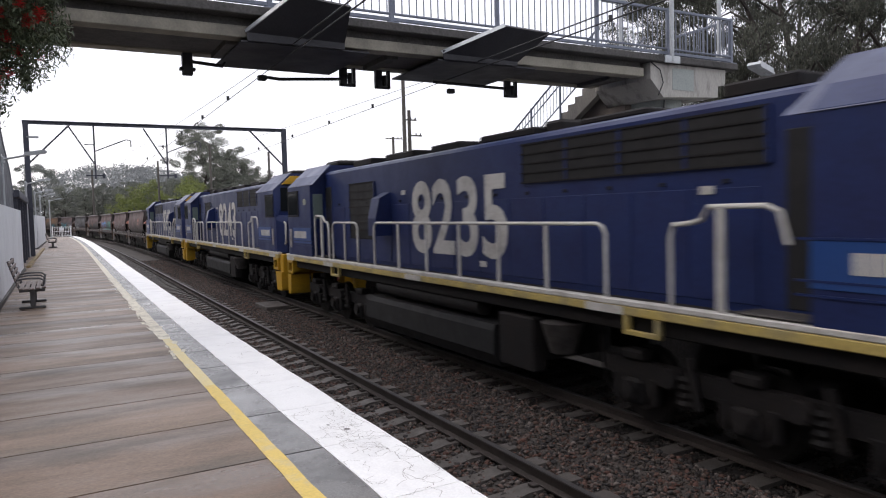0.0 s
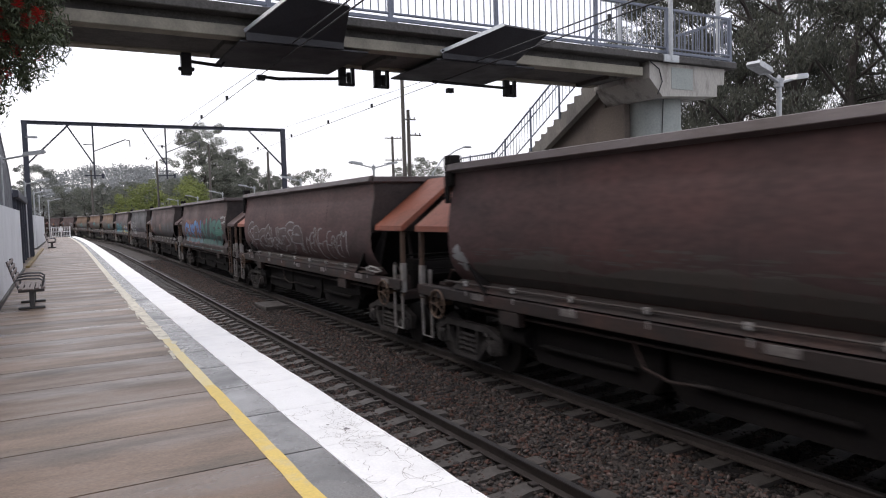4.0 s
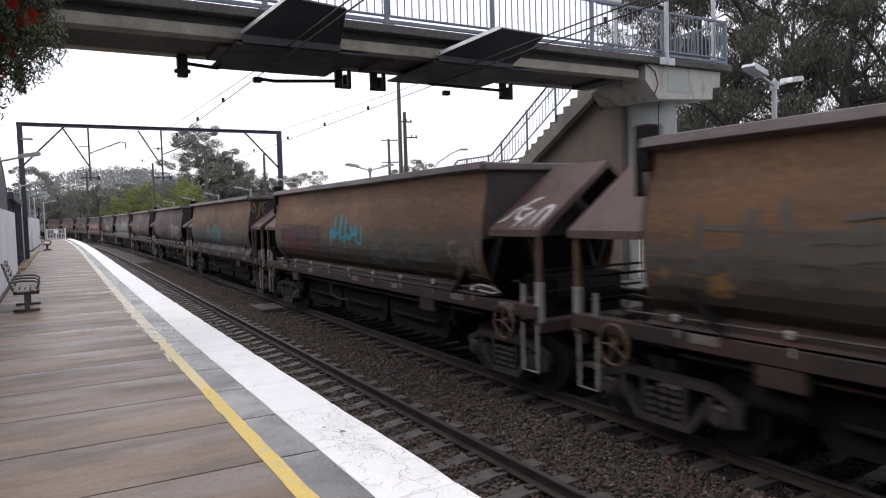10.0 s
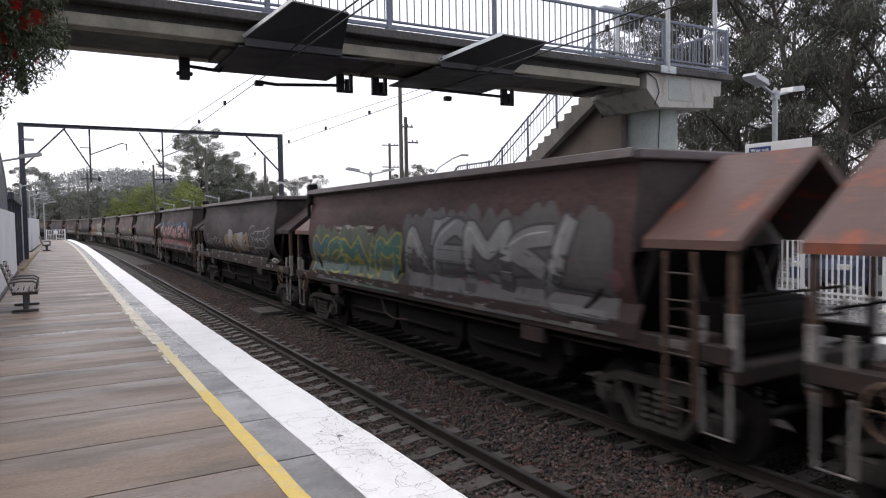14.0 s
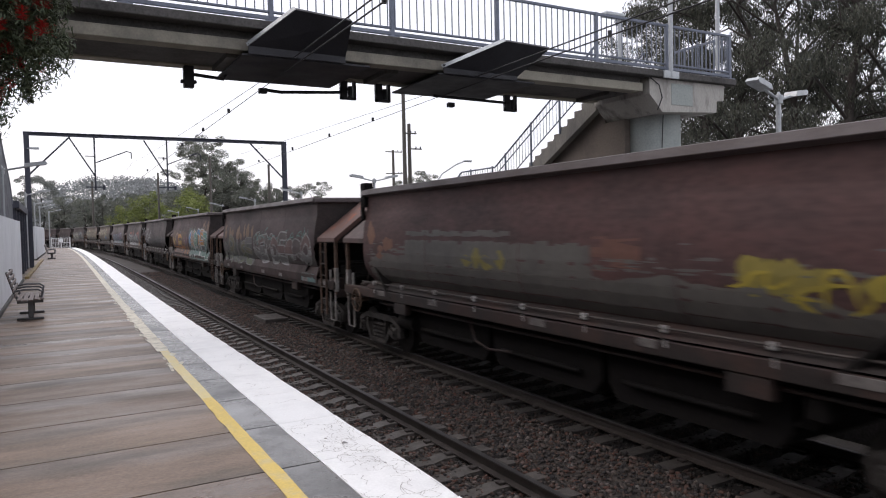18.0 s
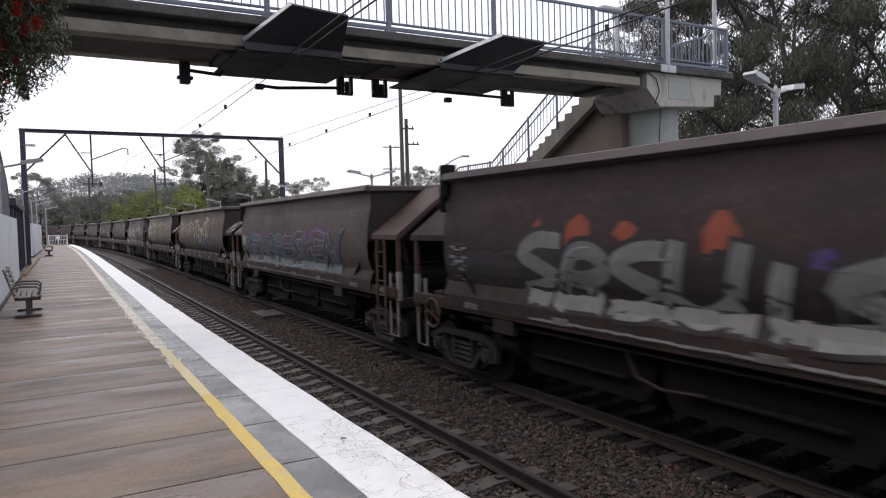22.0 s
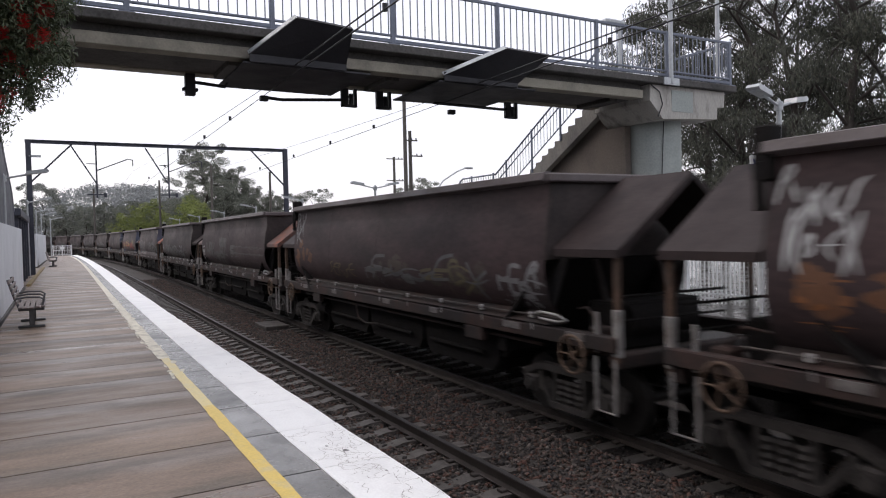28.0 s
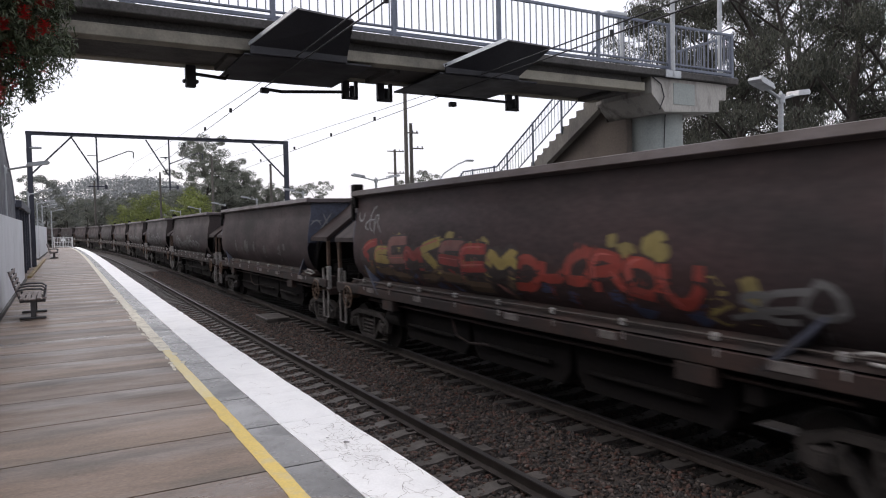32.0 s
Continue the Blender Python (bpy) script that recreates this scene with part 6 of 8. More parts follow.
    # cabs at both ends
    for s in (-1, 1):
        def Y(d):
            return s * (L - d)

        def span(a, b):
            return min(Y(a), Y(b)), max(Y(a), Y(b))
        body = Geo()
        W = 1.42
        sec = lambda d, z_low, w, zt, wt, zr: [(-w, Y(d), z_low), (-w, Y(d), zt), (-wt, Y(d), zr), (wt, Y(d), zr), (w, Y(d), zt), (w, Y(d), z_low)]
        # rings from nose to bulkhead
        rings = [sec(0.22, 1.66, 1.12, 2.62, 1.02, 2.84), sec(0.50, 1.66, 1.40, 2.72, 1.34, 2.88), sec(0.66, 1.66, W, 3.72, 0.82, 4.26), sec(2.75, 1.66, W, 3.72, 0.82, 4.26)]
        vs = [p for r in rings for p in r]
        fs = [(i * 6 + j, i * 6 + j + 1, i * 6 + 7 + j, i * 6 + 6 + j) for i in (0, 1, 2) for j in range(5)]
        fs += [[0, 1, 2, 3, 4, 5], [18, 19, 20, 21, 22, 23]]
        body.add(vs, fs)
        cab = part("cab", body, LOCO_BLUE, loco)
        # roof panels along the chamfer, the body blue paled as sky light
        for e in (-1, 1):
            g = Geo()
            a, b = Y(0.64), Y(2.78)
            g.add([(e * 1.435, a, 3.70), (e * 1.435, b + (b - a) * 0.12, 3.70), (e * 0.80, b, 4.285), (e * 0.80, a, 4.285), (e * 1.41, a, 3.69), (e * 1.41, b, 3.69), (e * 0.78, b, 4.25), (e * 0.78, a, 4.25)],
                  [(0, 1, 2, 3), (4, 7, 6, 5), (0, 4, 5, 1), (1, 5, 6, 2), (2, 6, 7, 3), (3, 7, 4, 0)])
            part("roof_panel", g, LOCO_ROOF, cab, "sloping roof panel, body blue paled as sky light")
            # side window and door
            a, b = span(0.72, 1.62)
            part("side_window", Geo().box((e * 1.43 - 0.012, a, 2.88), (e * 1.43 + 0.004 * e + 0.008, b, 3.52), 0.01), CAB_GLASS, cab)
            g = Geo()
            for z0, z1, y0, y1 in ((2.82, 2.87, a - 0.06, b + 0.06), (3.53, 3.58, a - 0.06, b + 0.06), (2.82, 3.58, a - 0.06, a - 0.01), (2.82, 3.58, b + 0.01, b + 0.06)):
                g.box((e * 1.43 - 0.012, y0, z0), (e * 1.43 + 0.012, y1, z1))
            part("window_frame", g, LOCO_UNDER, cab)
            a, b = span(0.75, 0.93)
            part("pale_panel", Geo().box((e * 1.43 - 0.01, a, 1.9), (e * 1.43 + 0.01, b, 2.45), 0.005), PALE, cab)
            a, b = span(1.1, 2.75)
            part("blue_band", Geo().box((e * 1.425 - 0.008, a, 2.05), (e * 1.425 + 0.008, b, 2.5)), LOCO_STRIPE, cab, "brighter blue side band")
            a, b = span(1.2, 2.35)
            g = Geo()
            for k in range(11):
                w = (b - a) / 11
                g.box((e * 1.436 - 0.006, a + w * k + 0.01, 2.2), (e * 1.436 + 0.006, a + w * (k + 1) - 0.012, 2.40))
            part("name_bars", g, LOCO_WHITE, cab, "white lettering band")
            for z in (1.98, 2.12, 2.52):
                part("side_rib", Geo().box((e * 1.428 - 0.01, span(1.0, 2.9)[0], z - 0.012), (e * 1.428 + 0.01, span(1.0, 2.9)[1], z + 0.012)), LOCO_BLUE, cab)
            # cab grab rails beside the nose
            g = Geo().tube([(e * 1.18, Y(0.28), 1.95), (e * 1.18, Y(0.16), 2.0), (e * 1.18, Y(0.16), 2.6), (e * 1.18, Y(0.30), 2.66)], 0.032)
            part("grab_rail", g, LOCO_WHITE, cab, "white grab rail")
            a, b = span(2.12, 2.42)
            g = Geo()
            ring = [(e * 1.432, (a + b) / 2 + 0.14 * math.cos(6.283 * i / 14), 3.24 + 0.095 * math.sin(6.283 * i / 14)) for i in range(14)]
            g.add(ring + [(x + e * 0.006, y, z) for x, y, z in ring], [list(range(14)), list(range(14, 28))[::-1]] + [(i, (i + 1) % 14, 14 + (i + 1) % 14, 14 + i) for i in range(14)])
            if s > 0:
                part("badge", g, BADGE, cab, "pale oval badge")
            # end window of the bulkhead beside the hood
            x0, x1 = sorted((e * 1.06, e * 1.34))
            yb = Y(2.75)
            part("bulkhead_window", Geo().box((x0, yb - 0.012, 2.75), (x1, yb + 0.012, 3.45), 0.01), PALE_GLASS, cab, "pale green bulkhead window")
            # dark hood door and step well behind the cab
            a, b = span(2.85, 3.3)
            x0, x1 = sorted((e * (H + 0.012), e * (H - 0.02)))
            part("hood_entry", Geo().box((x0, a, 1.75), (x1, b, 3.62), 0.01), LOCO_DARK, cab, "dark recessed doorway")
            a, b = span(2.8, 3.6)
            x0, x1 = sorted((e * 1.40, e * 1.0))
            part("entry_step", Geo().box((x0, a, 1.70), (x1, b, 1.73), 0.015), BOGIE, cab, "worn entry step")
        # windscreens on the sloping front
        for e in (-1, 1):
            x0, x1 = sorted((e * 0.06, e * 1.22))
            g = Geo()
            pts = []
            for x, t in ((x0, 0.10), (x1, 0.10), (x1 * (0.97 if abs(x1) > 1 else 1), 0.66), (x0 * (0.97 if abs(x0) > 1 else 1), 0.66)):
                y = Y(0.50 + (0.66 - 0.50) * t)
                pts.append((x, y + s * 0.022, 2.88 + (4.26 - 2.88) * t))
            g.add(pts + [(x, y - s * 0.03, z) for x, y, z in pts], [(0, 1, 2, 3), (7, 6, 5, 4), (0, 4, 5, 1), (1, 5, 6, 2), (2, 6, 7, 3), (3, 7, 4, 0)])
            part("windscreen", g, CAB_GLASS, cab, "dark windscreen")
        # yellow brow with number box and head lamps
        g = Geo()
        a, b = span(0.52, 0.655)
        g.prism([(-1.14, 3.90), (1.14, 3.90), (0.84, 4.17), (-0.84, 4.17)], a, b)
        part("brow", g, LOCO_YELLOW, cab, "yellow headlight brow")
        a, b = span(0.46, 0.52)
        part("number_box", Geo().box((-0.42, a, 3.93), (0.42, b, 4.13), 0.02), LOCO_DARK, cab)
        ob = part("box_number", text_mesh(number, 0.14, 0.5, 0.003, 0.01), None, cab, "pale numerals in the number box")
        ob.data.materials.append(LOCO_WHITE)
        ob.matrix_basis = (Matrix() if s < 0 else Matrix.Rotation(math.pi, 4, "Z")) @ Matrix.Translation((-0.25, -(10.15 - 0.46) - 0.008, 3.96)) @ FRONT_TURN
        for x in (-0.62, 0.62):
            part("head_lamp", Geo().cyl((x, Y(0.51), 4.03), (x, Y(0.45), 4.03), 0.07, n=10), LAMP_GLASS, cab)
        part("air_horn", Geo().cyl((0.2, Y(1.2), 4.28), (0.2, Y(0.7), 4.28), 0.05, 0.09, n=8), LOCO_UNDER, cab)
        part("roof_unit", Geo().box((-0.5, span(1.5, 2.6)[0], 4.24), (0.5, span(1.5, 2.6)[1], 4.42), 0.06), LOCO_UNDER, cab)
        ob = part("nose_number", text_mesh(number, 0.36, 0.85, 0.004, 0.02), None, cab, "pale numerals on the nose")
        ob.data.materials.append(LOCO_WHITE)
        if s < 0:
            ob.matrix_basis = Matrix.Translation((-0.42, Y(0.22) - 0.012, 2.05)) @ FRONT_TURN
        else:
            ob.matrix_basis = Matrix.Rotation(math.pi, 4, "Z") @ Matrix.Translation((-0.42, -Y(0.22) - 0.012, 2.05)) @ FRONT_TURN
        part("nose_strip", Geo().box((-0.95, min(Y(0.2), Y(0.24)), 2.7), (0.95, max(Y(0.2), Y(0.24)), 2.73)), LOCO_WHITE, cab)
        # yellow pilot and steps
        p0 = 0.0 if s < 0 else 0.32
        a, b = span(p0, 0.34)
        pilot = part("pilot", Geo().box((-1.36, a, 1.02), (1.36, b, 1.62), 0.03), LOCO_YELLOW, loco, "yellow buffer beam")
        for e in (-1, 1):
            x0, x1 = sorted((e * 1.42, e * 0.72))
            g = Geo().prism([(Y(p0), 1.05), (Y(p0), 0.52), (Y(p0 + 0.05), 0.45), (Y(0.56), 0.45), (Y(0.60), 0.52), (Y(0.66), 1.05)], x0, x1, axis="x")
            part("step_well", g, LOCO_YELLOW, pilot, "yellow step well")
            x0, x1 = sorted((e * 1.43, e * 1.2))
            a2, b2 = span(0.34, 0.9)
            g = Geo()
            for z0, z1, y0, y1 in ((1.42, 1.50, a2, b2), (1.1, 1.17, a2, b2), (1.1, 1.5, a2, a2 + 0.1), (1.1, 1.5, b2 - 0.1, b2)):
                g.box((x0, y0, z0), (x1, y1, z1), 0.008)
            part("step_frame", g, LOCO_YELLOW, pilot)
            a3, b3 = span(p0 + 0.02, p0 - 0.03)
            part("marker_plate", Geo().box((e * 1.05 - 0.12, min(a3, b3), 0.7), (e * 1.05 + 0.12, max(a3, b3), 0.95), 0.01), PALE, pilot)
        g = Geo().tube([(0.4, Y(-0.02), 1.1), (0.42, Y(-0.2), 0.8), (0.35, Y(-0.35), 0.7)], 0.035)
        part("air_hose", g, RED_HOSE, pilot)
        coupler(loco, s * L, s, 0.9)
        # bogies with three axles
        bogie(loco, s * 6.45, 1.72, 0.5, 3, (LOCO_UNDER, WHEEL))
    # handrails along both walkways
    for s in (-1, 1):
        x = s * 1.38
        for d0, d1 in (((5.6, 13.2), (14.2, 15.9)) if not flip else ((5.4, 16.6),)):
            a, b = sorted((D(d0), D(d1)))
            g = Geo().tube([(x, a, 1.68), (x, a, 2.52), (x, a + 0.06, 2.61), (x, a + 0.16, 2.65), (x, b - 0.16, 2.65), (x, b - 0.06, 2.61), (x, b, 2.52), (x, b, 1.68)], 0.028)
            part("handrail", g, LOCO_WHITE, loco, "off-white tubular handrail")
            n = max(2, round((b - a) / 1.3))
            for i in range(1, n):
                y = a + (b - a) * i / n
                part("stanchion", Geo().box((x - 0.02, y - 0.03, 1.68), (x + 0.02, y + 0.03, 2.64), 0.006), LOCO_WHITE, loco)
        for d, o in ((3.0, 1), (16.2, -1)):
            y0 = D(d)
            if o > 0:
                pts = [(x, y0, 2.45), (x, y0 + 0.1, 2.78), (x, y0 + 0.25, 2.84), (x, y0 + 0.95, 2.84), (x, y0 + 1.05, 2.70), (x, y0 + 1.2, 2.66), (x, y0 + 1.45, 2.64), (x, y0 + 1.5, 2.5), (x, y0 + 1.5, 1.68)]
                post = y0 + 0.8
            else:
                pts = [(x, y0, 1.68), (x, y0, 2.5), (x, y0 + 0.1, 2.66), (x, y0 + 0.3, 2.68), (x, y0 + 0.45, 2.82), (x, y0 + 1.0, 2.84), (x, y0 + 1.1, 2.7), (x, y0 + 1.1, 1.68)]
                post = y0 + 0.55
            part("entry_rail", Geo().tube(pts, 0.03), LOCO_WHITE, loco, "off-white entry handrail")
            part("entry_post", Geo().box((x - 0.03, post - 0.05, 1.68), (x + 0.03, post + 0.05, 2.83), 0.01), LOCO_WHITE, loco)
    for d in (4.95, 15.75):
        for e in (-1, 1):
            x0, x1 = sorted((e * 1.43, e * 1.35))
            g = Geo()
            for za, zb, ya, yb in ((1.26, 1.32, -0.3, 0.3), (1.26, 1.5, -0.3, -0.22), (1.26, 1.5, 0.22, 0.3)):
                g.box((x0, D(d) + ya, za), (x1, D(d) + yb, zb), 0.008)
            part("step_loop", g, LOCO_SILL, loco, "yellow hanging step loop")
    for d, z in ((4.3, 2.98), (12.4, 3.25), (9.2, 1.86)):
        part("notice_plate", Geo().box((-H - 0.03, D(d) - 0.1, z), (-H - 0.014, D(d) + 0.1, z + 0.1), 0.003), LOCO_WHITE, hood, "small white notice")
    # fuel tank and air reservoirs
    g = Geo().prism([(-1.30, 0.95), (-1.34, 0.85), (-1.34, 0.45), (-1.18, 0.22), (1.18, 0.22), (1.34, 0.45), (1.34, 0.85), (1.30, 0.95)], D(8.4), D(13.9))
    part("fuel_tank", g, LOCO_DARK, loco)
    for s in (-1, 1):
        part("air_reservoir", Geo().cyl((s * 1.12, D(9.0), 1.18), (s * 1.12, D(13.4), 1.18), 0.16, n=14), LOCO_UNDER, loco)
        part("battery_box", Geo().box((s * 1.2 - 0.14, D(7.3), 0.35), (s * 1.2 + 0.14, D(8.25), 1.2), 0.03), LOCO_UNDER, loco)
        part("filter_bowl", Geo().cyl((s * 1.2, D(6.75), 1.2), (s * 1.2, D(6.75), 0.75), 0.32, 0.18, n=12), BOGIE, loco)
    return loco


LOCOS = []
for number, front, flip in (("8235", 2.75, False), ("8243", 23.5, False), ("8248", 44.25, True)):
    LOCOS.append((build_loco(number, flip), front + 10.15))

# ---- footbridge ----
bridge = thing("footbridge", "concrete footbridge with blue-grey steel railings over the tracks", "footbridge")
BY0, BY1 = 12.1, 14.05
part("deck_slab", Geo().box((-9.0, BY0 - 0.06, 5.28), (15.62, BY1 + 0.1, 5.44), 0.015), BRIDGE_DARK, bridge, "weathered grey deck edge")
part("edge_beam", Geo().box((-9.0, BY0 + 0.10, 4.92), (12.45, BY0 + 0.42, 5.12), 0.012), CREAM, bridge, "cream painted edge beam")
# web, underside and cross beams: shade beneath the deck is in their dark colour
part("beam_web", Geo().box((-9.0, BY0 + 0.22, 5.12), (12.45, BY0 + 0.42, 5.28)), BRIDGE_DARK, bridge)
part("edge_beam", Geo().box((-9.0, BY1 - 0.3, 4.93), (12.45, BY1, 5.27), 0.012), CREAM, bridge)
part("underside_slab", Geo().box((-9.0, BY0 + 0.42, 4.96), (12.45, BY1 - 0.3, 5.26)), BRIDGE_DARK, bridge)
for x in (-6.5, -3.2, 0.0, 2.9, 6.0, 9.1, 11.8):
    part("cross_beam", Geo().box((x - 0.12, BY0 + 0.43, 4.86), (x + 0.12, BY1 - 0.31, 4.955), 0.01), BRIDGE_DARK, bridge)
g = Geo().prism([(12.62, 4.88), (13.05, 4.46), (14.98, 4.56), (15.0, 4.86), (15.26, 4.88), (15.28, 5.27), (12.62, 5.27)], BY0 + 0.06, BY1 + 0.05)
part("pier_cap", g, CAP, bridge, "pale stained concrete pier cap")
g = Geo().cyl((13.82, BY0 + 1.10, -0.15), (13.82, BY0 + 1.10, 4.56), 0.68, n=32)
part("pier", g, MINT, bridge, "round grey-green painted concrete pier")
part("pier_cable", Geo().tube([(13.50, BY0 + 0.46, 4.5), (13.46, BY0 + 0.50, 3.2), (13.46, BY0 + 0.50, 0.0)], 0.012), WIRE, bridge)
part("painted_patch", Geo().box((13.35, BY0 + 0.05, 4.66), (14.1, BY0 + 0.062, 5.18), 0.004), MINT, bridge)
part("drain_cable", Geo().tube([(12.62, BY0 + 0.03, 5.26), (12.9, BY0 + 0.02, 5.1), (13.0, BY0 + 0.02, 4.8), (12.85, BY0 + 0.03, 4.5)], 0.015), WIRE, bridge)


def railing(parent, y, x0, x1, z, posts, h=1.12):
    for za, zb in ((z + h - 0.03, z + h + 0.03), (z + 0.17, z + 0.21), (z + 0.05, z + 0.12)):
        part("rail_bar", Geo().box((x0, y - 0.025, za), (x1, y + 0.025, zb), 0.006), BLUE_STEEL, parent)
    me = Geo().box((-0.009, -0.009, 0.0), (0.009, 0.009, h - 0.22), 0.0).mesh("baluster", BLUE_STEEL)
    n = int((x1 - x0) / 0.158)
    for i in range(n + 1):
        ob = part("baluster", me, None, parent)
        ob.location = (x0 + (x1 - x0) * i / n, y, z + 0.19)
    for x in posts:
        part("post", Geo().box((x - 0.045, y - 0.03, z - 0.02), (x + 0.045, y + 0.04, z + h + 0.04), 0.008), BLUE_STEEL, parent)
        part("base_plate", Geo().box((x - 0.12, y - 0.08, z + 0.0), (x + 0.12, y + 0.06, z + 0.03), 0.006), BLUE_STEEL, parent)


railing(bridge, BY0 + 0.1, -9.0, 15.6, 5.45, (-3.6, -1.2, 1.15, 3.5, 5.85, 8.28, 11.0, 13.25, 15.55))
part("back_kerb", Geo().box((-9.0, BY1 - 0.06, 5.44), (12.4, BY1 + 0.06, 5.62), 0.01), BRIDGE_DARK, bridge)
g = Geo()
for za, zb in ((6.54, 6.6), (5.62, 5.66), (5.5, 5.56)):
    g.box((15.55, BY0 + 0.1, za), (15.6, BY1, zb), 0.006)
part("end_rail", g, BLUE_STEEL, bridge)
me = Geo().box((-0.01, -0.01, 0), (0.01, 0.01, 0.92)).mesh("baluster", BLUE_STEEL)
for i in range(16):
    part("baluster", me, None, bridge).location = (15.58, BY0 + 0.14 + i * 0.12, 5.64)
# tall white lamp posts on the bridge
for x, y, top in ((13.22, BY0 - 0.06, 8.6), (15.28, BY0 + 0.25, 8.6), (13.69, BY1 + 0.2, 7.38)):
    post = thing("bridge_lamp_post", "tall white steel lamp post bolted to the footbridge", "lamp post", group="bridge lamp posts")
    part("pole", Geo().cyl((x, y, 5.3), (x, y, top), 0.055, n=10), GALV, post)
    part("foot_plate", Geo().box((x - 0.26, y - 0.03, 5.26), (x + 0.26, y + 0.02, 5.44), 0.01), GALV, post)
    part("lamp_head", Geo().box((x - 0.6, y - 0.14, top - 0.05), (x + 0.1, y + 0.14, top + 0.08), 0.04), GALV, post)

# wire guards fixed to the bridge above each track
for pts, name in ((((3.05, 12.06, 4.97), (3.73, 11.5, 5.52), (4.74, 11.5, 5.45), (4.82, 12.06, 4.95)), "a"),
                  (((6.89, 12.06, 4.95), (8.02, 11.5, 5.46), (9.11, 11.5, 5.43), (8.67, 12.06, 4.92)), "b")):
    guard = thing("wire_guard", "black sheet guard hung on the footbridge above a track", "guard plate", group="wire guards on the bridge")
    g = Geo()
    up = Vector((0.0, 0.05, 0.045))
    vs = [Vector(p) for p in pts]
    g.add(vs + [v + up for v in vs], [(0, 1, 2, 3), (7, 6, 5, 4), (0, 4, 5, 1), (1, 5, 6, 2), (2, 6, 7, 3), (3, 7, 4, 0)])
    part("sheet", g, BLACK_PLATE, guard)
    g = Geo()
    a, b = vs[0], vs[1]
    d = Vector((-0.02, -0.01, 0))
    g.add([a + d, b + d, b + d + up * 1.6, a + d + up * 1.6, a, b, b + up * 1.6, a + up * 1.6], [(0, 1, 2, 3), (7, 6, 5, 4), (0, 4, 5, 1), (1, 5, 6, 2), (2, 6, 7, 3), (3, 7, 4, 0)])
    part("edge_trim", g, GALV, guard, "pale metal edge trim")
    part("flash_pan", Geo().box((vs[0].x - 0.1, 12.1, 4.82), (vs[3].x + 0.5, 14.25, 4.855), 0.005), BLACK_PLATE, guard)
    part("skirt", Geo().box((vs[0].x, 12.05, 4.84), (vs[3].x, 12.075, 5.02), 0.004), BLACK_PLATE, guard)

# insulator brackets beneath the bridge
for x, s in ((2.35, 0), (5.55, 1), (6.35, 1), (9.7, 1)):
    br = thing("wire_bracket", "dark steel wire bracket beneath the footbridge", "bracket", group="wire brackets under the bridge")
    if s:
        g = Geo()
        for a, b in (((-0.17, 4.52), (-0.11, 4.9)), ((0.11, 4.52), (0.17, 4.9)), ((-0.17, 4.52), (0.17, 4.57)), ((-0.17, 4.70), (0.0, 4.75)), ((-0.12, 4.57), (-0.02, 4.9))):
            g.box((x + a[0], 13.75, a[1]), (x + b[0], 13.85, b[1]), 0.006)
        part("frame", g, BLACK_PLATE, br)
        part("insulator", Geo().cyl((x + 0.05, 13.8, 4.58), (x + 0.05, 13.8, 4.8), 0.05, n=8), BLACK_PLATE, br)
    else:
        part("plate", Geo().box((x - 0.09, 13.7, 4.52), (x + 0.09, 13.85, 4.92), 0.01), BLACK_PLATE, br)
        part("flange", Geo().box((x - 0.14, 13.72, 4.60), (x + 0.14, 13.83, 4.66), 0.01), BLACK_PLATE, br)
for pts, clamp in (([(2.45, 13.8, 4.78), (3.0, 13.8, 4.74), (3.1, 13.8, 4.9)], 0), ([(3.7, 13.8, 4.6), (4.1, 13.8, 4.57), (5.4, 13.8, 4.66)], 3.75), ([(7.6, 13.8, 4.75), (9.6, 13.8, 4.72)], 8.05)):
    arm = thing("support_arm", "dark tubular wire support arm beneath the footbridge", "support arm", group="support arms under the bridge")
    part("tube", Geo().tube(pts, 0.032), BLACK_PLATE, arm)
    if clamp:
        part("clamp", Geo().box((clamp - 0.08, 13.74, 4.52), (clamp + 0.08, 13.86, 4.62), 0.01), BLACK_PLATE, arm)

# stairs down to the far platform, with a landing half way
stairs = thing("stairs", "concrete stairs with blue steel handrail down to the far platform", "stairs")
SX0, SX1 = 12.65, 14.45
RISE, GOING = 0.174, 0.302


def stair_rail(x, pts, posts):
    """A handrail with balusters along (y, floor height) points."""
    for dz, r in ((1.05, 0.028), (0.78, 0.02), (0.2, 0.02)):
        part("handrail", Geo().tube([(x, y, z + dz) for y, z in pts], r, 6), BLUE_STEEL, stairs)
    me = Geo().cyl((0, 0, 0.2), (0, 0, 1.05), 0.009, n=5).mesh("baluster", BLUE_STEEL)
    run_geo = Geo()
    for (ya, za), (yb, zb) in zip(pts[:-1], pts[1:]):
        k = max(1, round((yb - ya) / 0.15))
        for i in range(k):
            t = i / k
            if posts:
                part("baluster", me, None, stairs).location = (x, ya + (yb - ya) * t, za + (zb - za) * t)
            else:
                run_geo.cyl((x, ya + (yb - ya) * t, za + (zb - za) * t + 0.2), (x, ya + (yb - ya) * t, za + (zb - za) * t + 1.05), 0.009, n=5)
            if posts and i % 9 == 1:
                y, z = ya + (yb - ya) * t, za + (zb - za) * t
                part("post", Geo().box((x - 0.025, y - 0.025, z - 0.2), (x + 0.025, y + 0.025, z + 1.1), 0.006), BLUE_STEEL, stairs)
    if run_geo.v:
        part("baluster_run", run_geo, BLUE_STEEL, stairs, kind="stuff")


